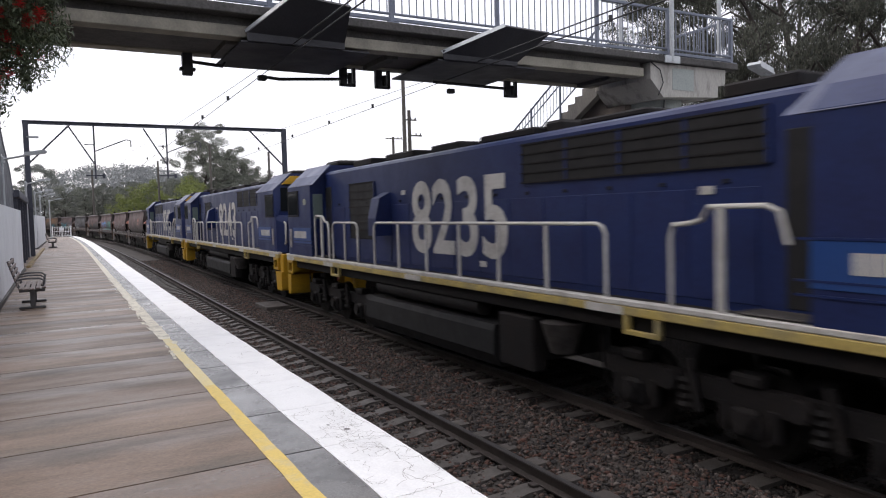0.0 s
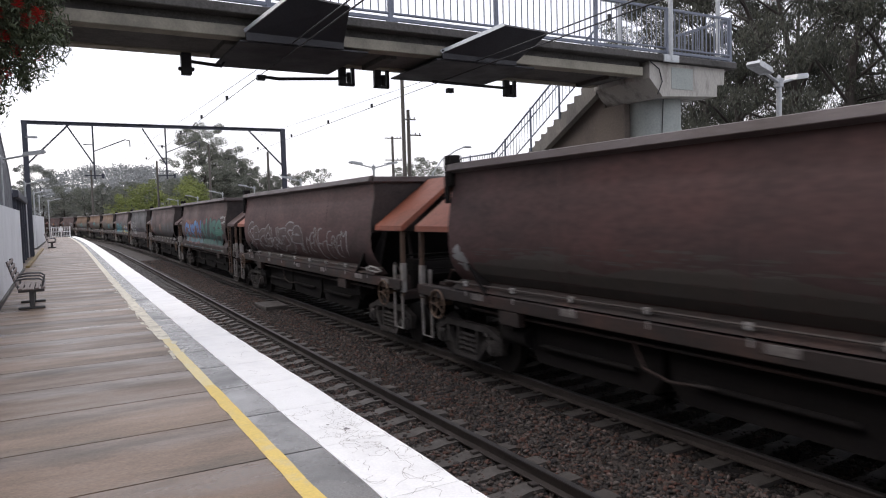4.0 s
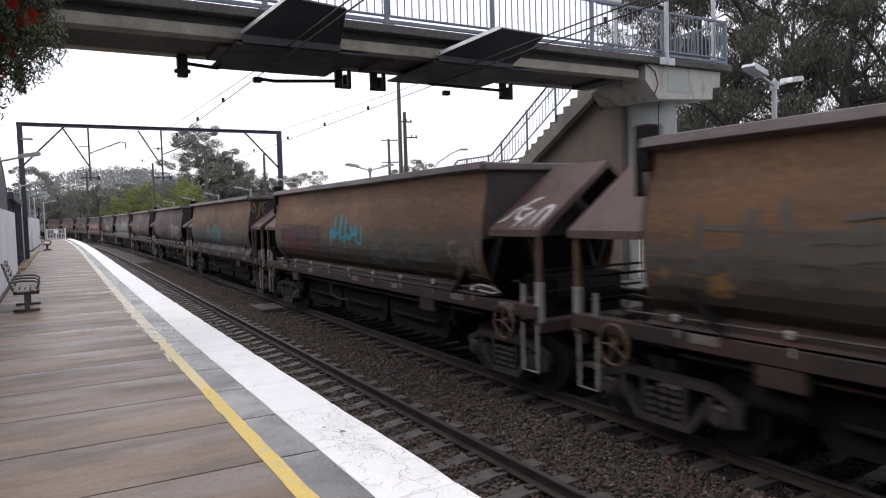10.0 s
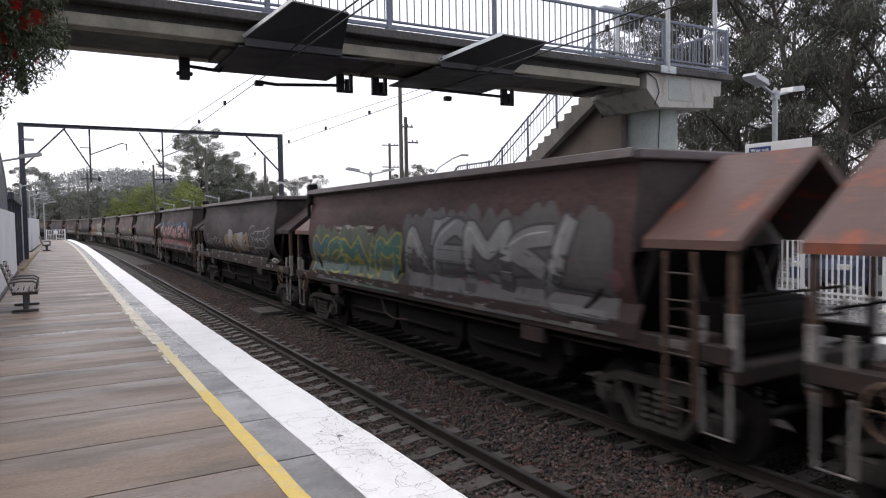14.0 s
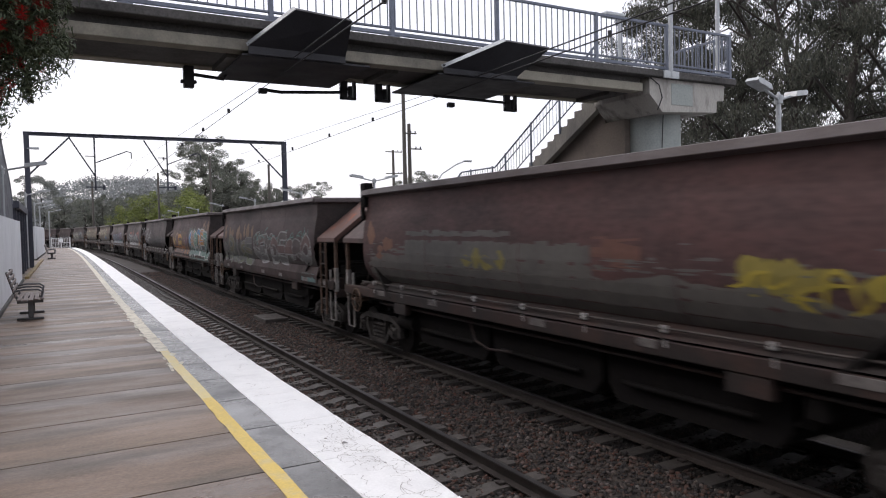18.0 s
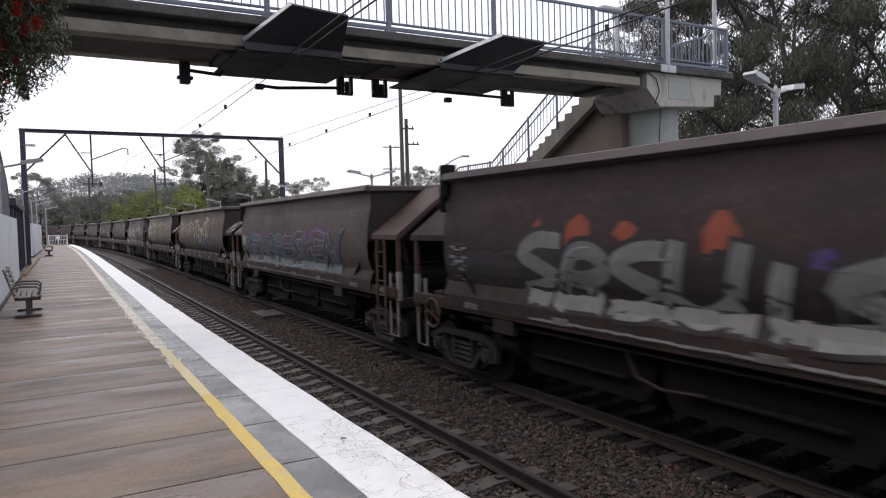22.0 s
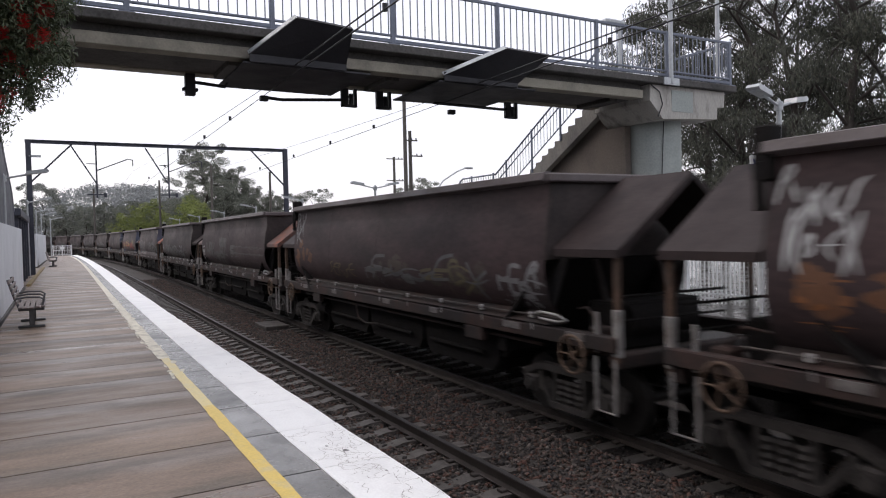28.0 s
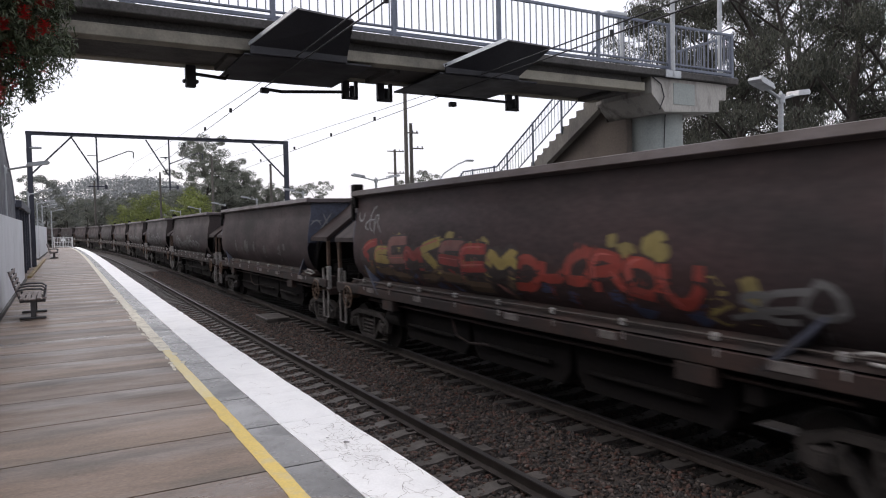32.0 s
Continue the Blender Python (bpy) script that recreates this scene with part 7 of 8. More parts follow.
y, z = 14.05, 5.40
line = [(y, z)]
for flight, n in enumerate((16, 14)):
    ya, za = y, z
    for i in range(n):
        z -= RISE
        part("step", Geo().box((SX0 + 0.02, y, z - 0.2), (SX1, y + GOING + 0.03, z), 0.01), BRIDGE, stairs)
        y += GOING
    g = Geo().prism([(ya + 0.02, za - 0.20), (ya + 0.02, min(4.45, za - 0.4)), (ya - (0.7 if flight == 0 else -0.01), min(4.45, za - 0.4)), (ya - (0.7 if flight == 0 else -0.01), -0.05), (y, -0.05), (y, z - 0.07)], SX0 + 0.30, SX0 + 0.5, axis="x")
    part("stringer", Geo().prism([(ya + 0.02, za - 0.20), (ya + 0.02, za - 0.62), (y, z - 0.49), (y, z - 0.07)], SX0, SX0 + 0.2, axis="x"), BRIDGE, stairs, "grey concrete stringer")
    # wall and soffit hold the recess's shade in their brown
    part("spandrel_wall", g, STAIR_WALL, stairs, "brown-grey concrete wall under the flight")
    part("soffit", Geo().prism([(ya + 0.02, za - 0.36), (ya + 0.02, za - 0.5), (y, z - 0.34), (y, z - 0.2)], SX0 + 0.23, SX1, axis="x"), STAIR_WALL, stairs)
    line.append((y, z))
    if flight == 0:
        part("landing", Geo().box((SX0 - 0.06, y + 0.035, z - 0.2), (SX1, y + 2.1, z), 0.012), BRIDGE, stairs)
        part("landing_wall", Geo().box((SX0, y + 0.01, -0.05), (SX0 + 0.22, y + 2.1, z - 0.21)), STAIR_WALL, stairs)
        y += 2.1
        line.append((y, z))
stair_rail(SX0 - 0.02, line, True)
stair_rail(SX1 - 0.05, line, False)

# ---- overhead line ----
def gantry(y, x0, x1, z, label):
    ga = thing("overhead_gantry", label, "gantry", group="overhead line gantries")
    o = bend(y)
    for x in (x0, x1):
        g = Geo().box((x + o - 0.13, y - 0.13, -1.2), (x + o + 0.13, y - 0.11, z)).box((x + o - 0.13, y + 0.11, -1.2), (x + o + 0.13, y + 0.13, z)).box((x + o - 0.02, y - 0.11, -1.2), (x + o + 0.02, y + 0.11, z))
        part("mast", g, DARK_STEEL, ga)
    g = Geo().box((x0 + o - 0.15, y - 0.11, z - 0.15), (x1 + o + 0.15, y + 0.11, z - 0.12)).box((x0 + o - 0.15, y - 0.11, z), (x1 + o + 0.15, y + 0.11, z + 0.04)).box((x0 + o - 0.15, y - 0.02, z - 0.12), (x1 + o + 0.15, y + 0.02, z))
    part("beam", g, DARK_STEEL, ga)
    part("brace", Geo().cyl((x0 + o + 0.1, y, z - 2.25), (x0 + o + 2.1, y, z - 0.14), 0.05, n=6), DARK_STEEL, ga)
    part("brace", Geo().cyl((x1 + o - 0.1, y, z - 2.3), (x1 + o - 2.15, y, z - 0.14), 0.05, n=6), DARK_STEEL, ga)
    for xc in (TRACK_1, TRACK_2):
        xd = xc + o - 1.93
        part("drop_post", Geo().cyl((xd, y, z), (xd, y, 4.2), 0.045, n=6), DARK_STEEL, ga)
        part("drop_brace", Geo().cyl((xd - 1.25, y, z - 0.2), (xd, y, 5.0), 0.04, n=6), DARK_STEEL, ga)
        part("drop_brace", Geo().cyl((xd - 0.5, y, z - 1.2), (xd, y, z - 1.2), 0.025, n=6), DARK_STEEL, ga)
        g = Geo().cyl((xd, y, 5.75), (xd + 1.65, y, 6.45), 0.03, n=6).cyl((xd + 1.65, y, 6.45), (xd + 1.9, y, 6.4), 0.025, n=6).cyl((xd + 1.9, y, 6.4), (xd + 1.9, y, 6.05), 0.03, n=6)
        part("cantilever_arm", g, DARK_STEEL, ga)
        part("foot_bar", Geo().box((xd - 0.5, y - 0.03, 4.36), (xd + 0.5, y + 0.03, 4.42)), DARK_STEEL, ga)
        part("insulator", Geo().cyl((xd + 0.42, y, 4.25), (xd + 0.42, y, 4.5), 0.07, n=8), DARK_STEEL, ga)
    return ga


gantry(44.0, -1.42, 12.78, 7.33, "dark steel overhead line gantry spanning the tracks")
part_cam = thing("security_camera", "white security camera on a gantry mast", "camera")
part("housing", Geo().box((-0.88, 43.75, 6.40), (-0.40, 43.9, 6.52), 0.02), GALV, part_cam)
part("arm", Geo().box((-0.98, 43.8, 6.44), (-0.87, 43.88, 6.48)), GALV, part_cam)

for xc in (TRACK_1, TRACK_2):
    wire = thing("overhead_wire", "thin dark overhead contact and carrier wires", "wire", group="overhead wires")
    ctl = [(-30, 4.75, 5.2), (13.8, 4.72, 4.86), (44, 4.6, 5.8), (78, 4.6, 5.2), (112, 4.6, 5.8), (150, 4.95, 5.6)]
    for row, r in ((1, 0.0075), (2, 0.006)):
        pts = []
        for (ya, *za), (yb, *zb) in zip(ctl[:-1], ctl[1:]):
            for i in range(8):
                t = i / 8
                y = ya + (yb - ya) * t
                z = za[row - 1] + (zb[row - 1] - za[row - 1]) * t - (0.35 * t * (1 - t) if row == 2 else 0)
                pts.append((xc + bend(y), y, z))
        part("contact_wire" if row == 1 else "carrier_wire", Geo().tube(pts[8:], r, 4), WIRE, wire)
        part("covered_wire", Geo().tube(pts[:9], 0.013, 5), WIRE, wire)
    for y in (17.5, 21, 25, 30, 36, 8.2, 5.0):
        t = (y - 13.8) / 30.2
        z2 = 4.86 + (6.1 - 4.86) * t if y > 13.8 else 4.98
        part("dropper_clip", Geo().cyl((xc + bend(y), y, 4.70), (xc + bend(y), y, 4.80), 0.035, n=6), WIRE, wire)

# ---- far platform ----
farp = thing("platform_far", "grey concrete platform with white edge on the far side", "platform", kind="structure")
g = Geo()
along(g, rect(10.15, 13.4, -1.6, -0.01), -14, 101, 2)
part("platform_body", g, BRIDGE_DARK, farp)
y = -14.0
while y < 100:
    g = Geo()
    along(g, rect(10.62, 13.35, -0.1, 0.0), y + 0.01, y + 2.35, 2.4)
    part("slab", g, STRIP, farp)
    g = Geo()
    along(g, rect(10.02, 10.62, -0.25, 0.005), y + 0.005, y + 2.355, 2.4)
    part("coping_stone", g, EDGE_WHITE, farp)
    y += 2.36
g = Geo()
g.box((13.42, -40, -0.5), (60, 90, -0.06))
tagged(part("car_park", g, STRIP), "damp asphalt car park behind the far platform", "car park", kind="structure")

fence = thing("paling_fence", "white steel paling fence along the far platform", "fence")
me = Geo().box((-0.014, -0.014, 0.06), (0.014, 0.014, 1.42), 0.0).mesh("paling", FENCE_WHITE)
y = 2.0
while y < 30:
    part("paling", me, None, fence).location = (13.12 + bend(y), y, 0)
    y += 0.118
for z in (0.16, 0.27, 1.3):
    g = Geo()
    along(g, rect(13.10, 13.145, z - 0.02, z + 0.02), 2.0, 30.0, 2.0)
    part("fence_rail", g, FENCE_WHITE, fence)
for i in range(13):
    y = 2.2 + i * 2.35
    part("fence_post", Geo().box((13.06 + bend(y), y - 0.05, 0), (13.16 + bend(y), y + 0.05, 1.45), 0.01), FENCE_WHITE, fence)
    part("post_foot", Geo().box((13.0 + bend(y), y - 0.1, 0), (13.22 + bend(y), y + 0.1, 0.06), 0.01), FENCE_WHITE, fence)
g = Geo()
along(g, rect(13.12, 13.16, 0.0, 1.3), 30.2, 100, 4)
tagged(part("far_fence", g, FENCE_WHITE), "white fence along the far end of the platform", "fence")


def platform_lamp(x, y, z, double, turn=0.0):
    la = thing("platform_lamp", "white twin-arm platform lamp post" if double else "white single-arm platform lamp post", "lamp post",
               Matrix.Translation((x, y, 0)) @ Matrix.Rotation(turn, 4, "Z"), group="platform lamps")
    part("pole", Geo().cyl((0, 0, 0), (0, 0, z), 0.06, 0.05, n=10), GALV, la)
    part("collar", Geo().cyl((0, 0, z - 0.14), (0, 0, z + 0.03), 0.085, n=10).cyl((0, 0, z + 0.03), (0, 0, z + 0.1), 0.05, 0.02, n=8), GALV, la)
    for s in (-1, 1) if double else (1,):
        arm = part("arm", Geo().cyl((0, 0, z - 0.06), (s * 0.72, 0, z + 0.10), 0.03, n=8), GALV, la)
        g = Geo().prism([(s * 0.55, z + 0.06), (s * 0.6, z + 0.17), (s * 1.12, z + 0.25), (s * 1.18, z + 0.19), (s * 1.12, z + 0.14)], -0.13, 0.13)
        part("lamp_head", g, GALV, arm, "flat grey lamp head")
    return la


platform_lamp(13.02, 9.05, 4.3, True, radians(12))
platform_lamp(12.95, 29.3, 3.95, True)
for y, z in ((41, 3.95), (52.5, 4.0), (64, 4.0), (76, 4.0), (88, 4.0)):
    platform_lamp(12.9 + bend(y), y, z, False, math.pi)
for x, y, z in ((-1.20, 24.0, 3.75), (-1.12, 43.0, 3.95), (-0.98, 57.0, 3.95), (-0.80, 69.0, 4.1), (-0.15, 84.0, 4.1)):
    platform_lamp(x, y, z, False)

# station sign
sign = thing("station_sign", "blue and white station name sign on two posts", "sign")
sx = 12.75
part("board", Geo().box((sx, 8.1, 2.42), (sx + 0.03, 9.55, 2.92), 0.005), SIGN_BLUE, sign, "blue name board")
part("header", Geo().box((sx, 8.1, 2.925), (sx + 0.03, 9.55, 3.28), 0.005), SIGN_WHITE, sign, "white header board")
part("way_out_plate", Geo().box((sx - 0.006, 8.95, 3.06), (sx - 0.001, 9.45, 3.2)), SIGN_BLUE, sign)
for body, h, w, y, z, mat in (("Narara", 0.24, 0.98, 9.3, 2.56, SIGN_WHITE), ("Way out", 0.085, 0.42, 9.41, 3.085, SIGN_WHITE)):
    ob = part("lettering", text_mesh(body, h, w, 0.002, 0.008), None, sign, f"white words {body}")
    ob.data.materials.append(mat)
    ob.matrix_basis = Matrix.Translation((sx - 0.009, y, z)) @ SIDE_TURN
for y in (8.3, 9.35):
    part("post", Geo().box((sx + 0.03, y - 0.03, 0), (sx + 0.09, y + 0.03, 3.2), 0.006), FENCE_WHITE, sign)


def car(x, y, turn, mat, label):
    c = thing("parked_car", label, "car", Matrix.Translation((x, y, -0.06)) @ Matrix.Rotation(turn, 4, "Z"), group="parked cars")
    g = Geo().prism([(-2.15, 0.35), (-2.2, 0.62), (-2.05, 0.86), (-1.55, 0.92), (-0.95, 1.36), (-0.2, 1.44), (0.55, 1.38), (1.15, 0.95), (1.95, 0.82), (2.15, 0.6), (2.12, 0.34), (1.7, 0.24), (-1.8, 0.24)], -0.84, 0.84, axis="x")
    part("body", g, mat, c)
    for s in (-1, 1):
        g = Geo().prism([(-1.4, 0.94), (-0.92, 1.30), (-0.2, 1.37), (0.5, 1.32), (1.0, 0.96)], s * 0.84, s * 0.85, axis="x")
        part("side_window", g, CAB_GLASS, c)
        for yy in (-1.35, 1.35):
            wh = part("wheel", Geo().cyl((s * 0.70, yy, 0.31), (s * 0.87, yy, 0.31), 0.31, n=18), SOOT_SHADE, c)
            part("rim", Geo().cyl((s * 0.865, yy, 0.31), (s * 0.885, yy, 0.31), 0.19, n=12), GALV, wh)
        part("tail_light", Geo().box((s * 0.68 - 0.14, -2.2, 0.66), (s * 0.68 + 0.14, -2.1, 0.8), 0.01), RED_P_MAT, c)
        part("head_light", Geo().box((s * 0.62 - 0.16, 2.05, 0.62), (s * 0.62 + 0.16, 2.14, 0.74), 0.01), LAMP_GLASS, c)
    return c


RED_P_MAT = surface("red_light_plastic", (0.45, 0.01, 0.012), 0.25, var=0.05, bump=0)
CAR_BLUE = surface("dark_blue_car_paint", (0.035, 0.05, 0.10), 0.25, 0.2, var=0.06, bump=0, coat=0.6)
CAR_SILVER = surface("silver_car_paint", (0.35, 0.36, 0.38), 0.3, 0.4, var=0.06, bump=0, coat=0.6)
car(17.5, 9.2, radians(80), CAR_BLUE, "dark blue hatchback parked behind the fence")
car(17.8, 5.6, radians(82), CAR_SILVER, "silver car parked behind the fence")

# ---- near platform: walls, shelter, benches, end fence ----
for ys, h, x0 in (((12.5, 16.6, 20.7, 24.8, 28.2, 31.5), 2.32, -1.13), ((55.2, 60.0, 65.0, 70.0, 74.7), 2.35, -1.02)):
    wall = thing("wall_near" if ys[0] < 40 else "wall_far", "pale painted screen wall behind the platform", "wall", kind="structure")
    for a, b in zip(ys[:-1], ys[1:]):
        xa, xb = x0 + bend(a) * 0.35, x0 + bend(b) * 0.35
        if ys[0] > 40:
            xa, xb = -0.98 + (a - 55.2) * 0.022, -0.98 + (b - 55.2) * 0.022
        g = Geo()
        g.add([(xa, a + 0.01, 0.09), (xb, b - 0.01, 0.09), (xb, b - 0.01, h), (xa, a + 0.01, h), (xa - 0.1, a + 0.01, 0.09), (xb - 0.1, b - 0.01, 0.09), (xb - 0.1, b - 0.01, h), (xa - 0.1, a + 0.01, h)],
              [(0, 1, 2, 3), (7, 6, 5, 4), (0, 4, 5, 1), (1, 5, 6, 2), (2, 6, 7, 3), (3, 7, 4, 0)])
        part("panel", g, WALL_WHITE, wall)
    g = Geo()
    a, b = ys[0], ys[-1]
    xa, xb = (x0, x0 + bend(b) * 0.35) if a < 40 else (-0.98, -0.98 + (b - a) * 0.022)
    g.add([(xa - 0.12, a, -0.02), (xa + 0.06, a, -0.02), (xa + 0.06, a, 0.09), (xa - 0.12, a, 0.09), (xb - 0.12, b, -0.02), (xb + 0.06, b, -0.02), (xb + 0.06, b, 0.09), (xb - 0.12, b, 0.09)],
          [(0, 1, 2, 3), (7, 6, 5, 4), (0, 4, 5, 1), (1, 5, 6, 2), (2, 6, 7, 3), (3, 7, 4, 0)])
    part("wall_base", g, BRIDGE_DARK, wall, "dark kerb under the wall")
kerb = part("kerb", Geo().add([(-1.0, 33.0, 0.0), (-0.85, 33.0, 0.0), (-0.52, 54.5, 0.0), (-0.67, 54.5, 0.0), (-1.0, 33.0, 0.09), (-0.85, 33.0, 0.09), (-0.52, 54.5, 0.09), (-0.67, 54.5, 0.09)],
            [(0, 1, 2, 3), (7, 6, 5, 4), (0, 4, 5, 1), (1, 5, 6, 2), (2, 6, 7, 3), (3, 7, 4, 0)]), KERB_OCHRE)
tagged(kerb, "low dirty ochre kerb before the shelter", "kerb", kind="structure")

shelter = thing("platform_shelter", "dark steel platform shelter with a pitched roof", "shelter")
for i in range(8):
    y = 32.2 + i * 2.6
    part("column", Geo().box((-1.32 + 0.012 * i, y - 0.08, 0), (-1.16 + 0.012 * i, y + 0.08, 3.0), 0.01), DARK_STEEL, shelter)
    if i < 7:
        part("wall_panel", Geo().box((-1.42 + 0.012 * i, y + 0.1, 0.25), (-1.36 + 0.012 * i, y + 2.5, 2.9), 0.01), DARK_STEEL, shelter)
part("fascia", Geo().box((-1.45, 31.9, 2.85), (-1.05, 51.0, 3.15), 0.02), DARK_STEEL, shelter)
# steps and sloping side screen behind the near wall
ramp = thing("near_stairs", "dark steel-sided stairs behind the platform wall", "stairs")
part("side_screen", Geo().prism([(19.0, 5.6), (22.0, 5.1), (25.0, 4.25), (28.0, 3.6), (29.6, 2.9), (29.9, 2.3), (19.0, 2.3)], -1.27, -1.19, axis="x"), DARK_STEEL, ramp, "dark blue-grey sloping side screen")
part("top_rail", Geo().tube([(-1.2, 19.0, 5.66), (-1.2, 22.0, 5.16), (-1.2, 25.0, 4.31), (-1.2, 28.0, 3.66), (-1.2, 29.6, 2.96)], 0.045), BLUE_STEEL, ramp)
part("stair_body", Geo().prism([(19.0, 4.7), (22.0, 4.2), (28.0, 2.6), (28.0, 0.0), (19.0, 0.0)], -3.2, -1.29, axis="x"), BRIDGE_DARK, ramp)


def bench(x, y, turn):
    b = thing("bench", "dark slatted platform bench with cast metal legs", "bench", Matrix.Translation((x, y, 0)) @ Matrix.Rotation(turn, 4, "Z"), group="platform benches")
    for yy in (-0.7, 0.7):
        g = Geo().box((-0.05, yy - 0.035, 0.05), (0.05, yy + 0.035, 0.40), 0.012).box((-0.26, yy - 0.05, 0), (0.24, yy + 0.05, 0.05), 0.012)
        g.box((-0.25, yy - 0.03, 0.36), (0.24, yy + 0.03, 0.42), 0.01)
        g.tube([(-0.22, yy, 0.40), (-0.30, yy, 0.62), (-0.42, yy, 1.04)], 0.028)
        part("leg", g, BENCH_METAL, b)
    for yy in (-0.95, 0.0, 0.95):
        g = Geo().tube([(-0.30, yy, 0.64), (-0.1, yy, 0.67), (0.16, yy, 0.66), (0.24, yy, 0.60), (0.20, yy, 0.46)], 0.022)
        part("arm_rest", g, BENCH_METAL, b)
    for i in range(5):
        xx = -0.20 + i * 0.105
        part("seat_slat", Geo().box((xx - 0.042, -1.05, 0.42 + 0.012 * abs(i - 1.5)), (xx + 0.042, 1.05, 0.455 + 0.012 * abs(i - 1.5)), 0.01), TIMBER, b)
    for i in range(5):
        z = 0.56 + i * 0.108
        xx = -0.265 - 0.032 * i
        part("back_slat", Geo().box((xx - 0.016, -1.05, z - 0.042), (xx + 0.016, 1.05, z + 0.042), 0.01), TIMBER, b)
    return b


bench(-0.44, 18.0, 0)
bench(-0.02, 57.2, radians(-2))

end = thing("end_fence", "white steel barrier across the platform's end", "fence")
for i in range(12):
    x = 0.05 + i * 0.165
    part("bar", Geo().box((x - 0.02, 95.7, 0.1), (x + 0.02, 95.74, 1.2)), FENCE_WHITE, end)
for z in (0.12, 0.65, 1.2):
    part("rail", Geo().box((0.0, 95.68, z - 0.03), (1.95, 95.76, z + 0.03)), FENCE_WHITE, end)
for x in (0.0, 1.0, 1.95):
    part("post", Geo().box((x - 0.05, 95.66, 0), (x + 0.05, 95.78, 1.3), 0.01), FENCE_WHITE, end)
part("notice", Geo().box((0.75, 95.62, 0.75), (1.2, 95.655, 1.1)), SIGN_WHITE, end, "small white notice")

# concrete pit lid in the ballast
lid = thing("pit_lid", "flat concrete cable pit lid in the ballast", "pit lid")
part("lid", Geo().box((5.86, 22.1, -1.2), (6.62, 23.6, -1.07), 0.015), SLEEPER, lid)

# ---- poles behind the far platform ----
for x, y, h, arms in ((24.8, 50, 14.5, (9.2,)), (25.4, 50.3, 10.0, (8.0,)), (33.3, 70, 10.2, (10.0, 7.6)), (15.5, 56, 7.0, ()), (19.5, 100, 12.0, ()), (6.0, 125, 10.0, ()), (15.0, 118, 11.0, ())):
    po = thing("power_pole", "weathered timber power pole with short crossarms", "pole", group="power poles")
    part("pole", Geo().cyl((x, y, -0.5), (x, y, h), 0.19 if h > 9.9 else 0.12, 0.14 if h > 9.9 else 0.09, n=8), POLE_WOOD, po)
    for z in arms:
        part("crossarm", Geo().box((x - (0.9 if x > 30 else 0.1), y - 0.06, z - 0.05), (x + 1.1, y + 0.06, z + 0.05), 0.01), POLE_WOOD, po)
        for d in (0.6, 1.0):
            part("insulator", Geo().cyl((x + d, y, z + 0.05), (x + d, y, z + 0.2), 0.05, n=6), DARK_STEEL, po)
street = thing("street_lamp", "grey steel street lamp with a long curved arm", "street lamp")
part("pole", Geo().cyl((24.6, 45, -0.3), (24.6, 45, 4.6), 0.07, n=8), GALV, street)
part("arm", Geo().tube([(24.6, 45, 4.6), (25.4, 45, 5.6), (26.6, 45, 6.3), (27.4, 45, 6.6)], 0.05), GALV, street)
part("lamp_head", Geo().box((27.3, 44.85, 6.52), (27.95, 45.15, 6.66), 0.04), GALV, street)

# ---- trees ----
def leaf_cloud(rng, centres, radii, count, length, width, droop=0.6):
    """Many small leaves round clump centres, as raw vertices and faces."""
    idx = rng.integers(len(centres), size=count)
    d = rng.normal(size=(count, 3))
    d /= np.linalg.norm(d, axis=1, keepdims=True)
    r = rng.uniform(0.25, 1.0, size=(count, 1)) ** 0.6
    p = centres[idx] + d * r * radii[idx]
    a = rng.normal(size=(count, 3))
    a[:, 2] -= droop
    a /= np.linalg.norm(a, axis=1, keepdims=True)
    b = np.cross(a, rng.normal(size=(count, 3)))
    b /= np.linalg.norm(b, axis=1, keepdims=True) + 1e-9
    ln = length * rng.uniform(0.6, 1.4, size=(count, 1))
    wd = width * rng.uniform(0.6, 1.4, size=(count, 1))
    v = np.stack([p - a * ln / 2, p + b * wd / 2, p + a * ln / 2, p - b * wd / 2], 1).reshape(-1, 3)
    return v


def cloud_mesh(name, v, mat):
    me = bpy.data.meshes.new(name)
    n = len(v) // 4
    me.vertices.add(4 * n)
    me.vertices.foreach_set("co", v.ravel())
    me.loops.add(4 * n)
    me.loops.foreach_set("vertex_index", np.arange(4 * n))
    me.polygons.add(n)
    me.polygons.foreach_set("loop_start", np.arange(0, 4 * n, 4))
    me.polygons.foreach_set("loop_total", np.full(n, 4))
    me.materials.append(mat)
    me.update(calc_edges=True)
    me.validate()
    return me


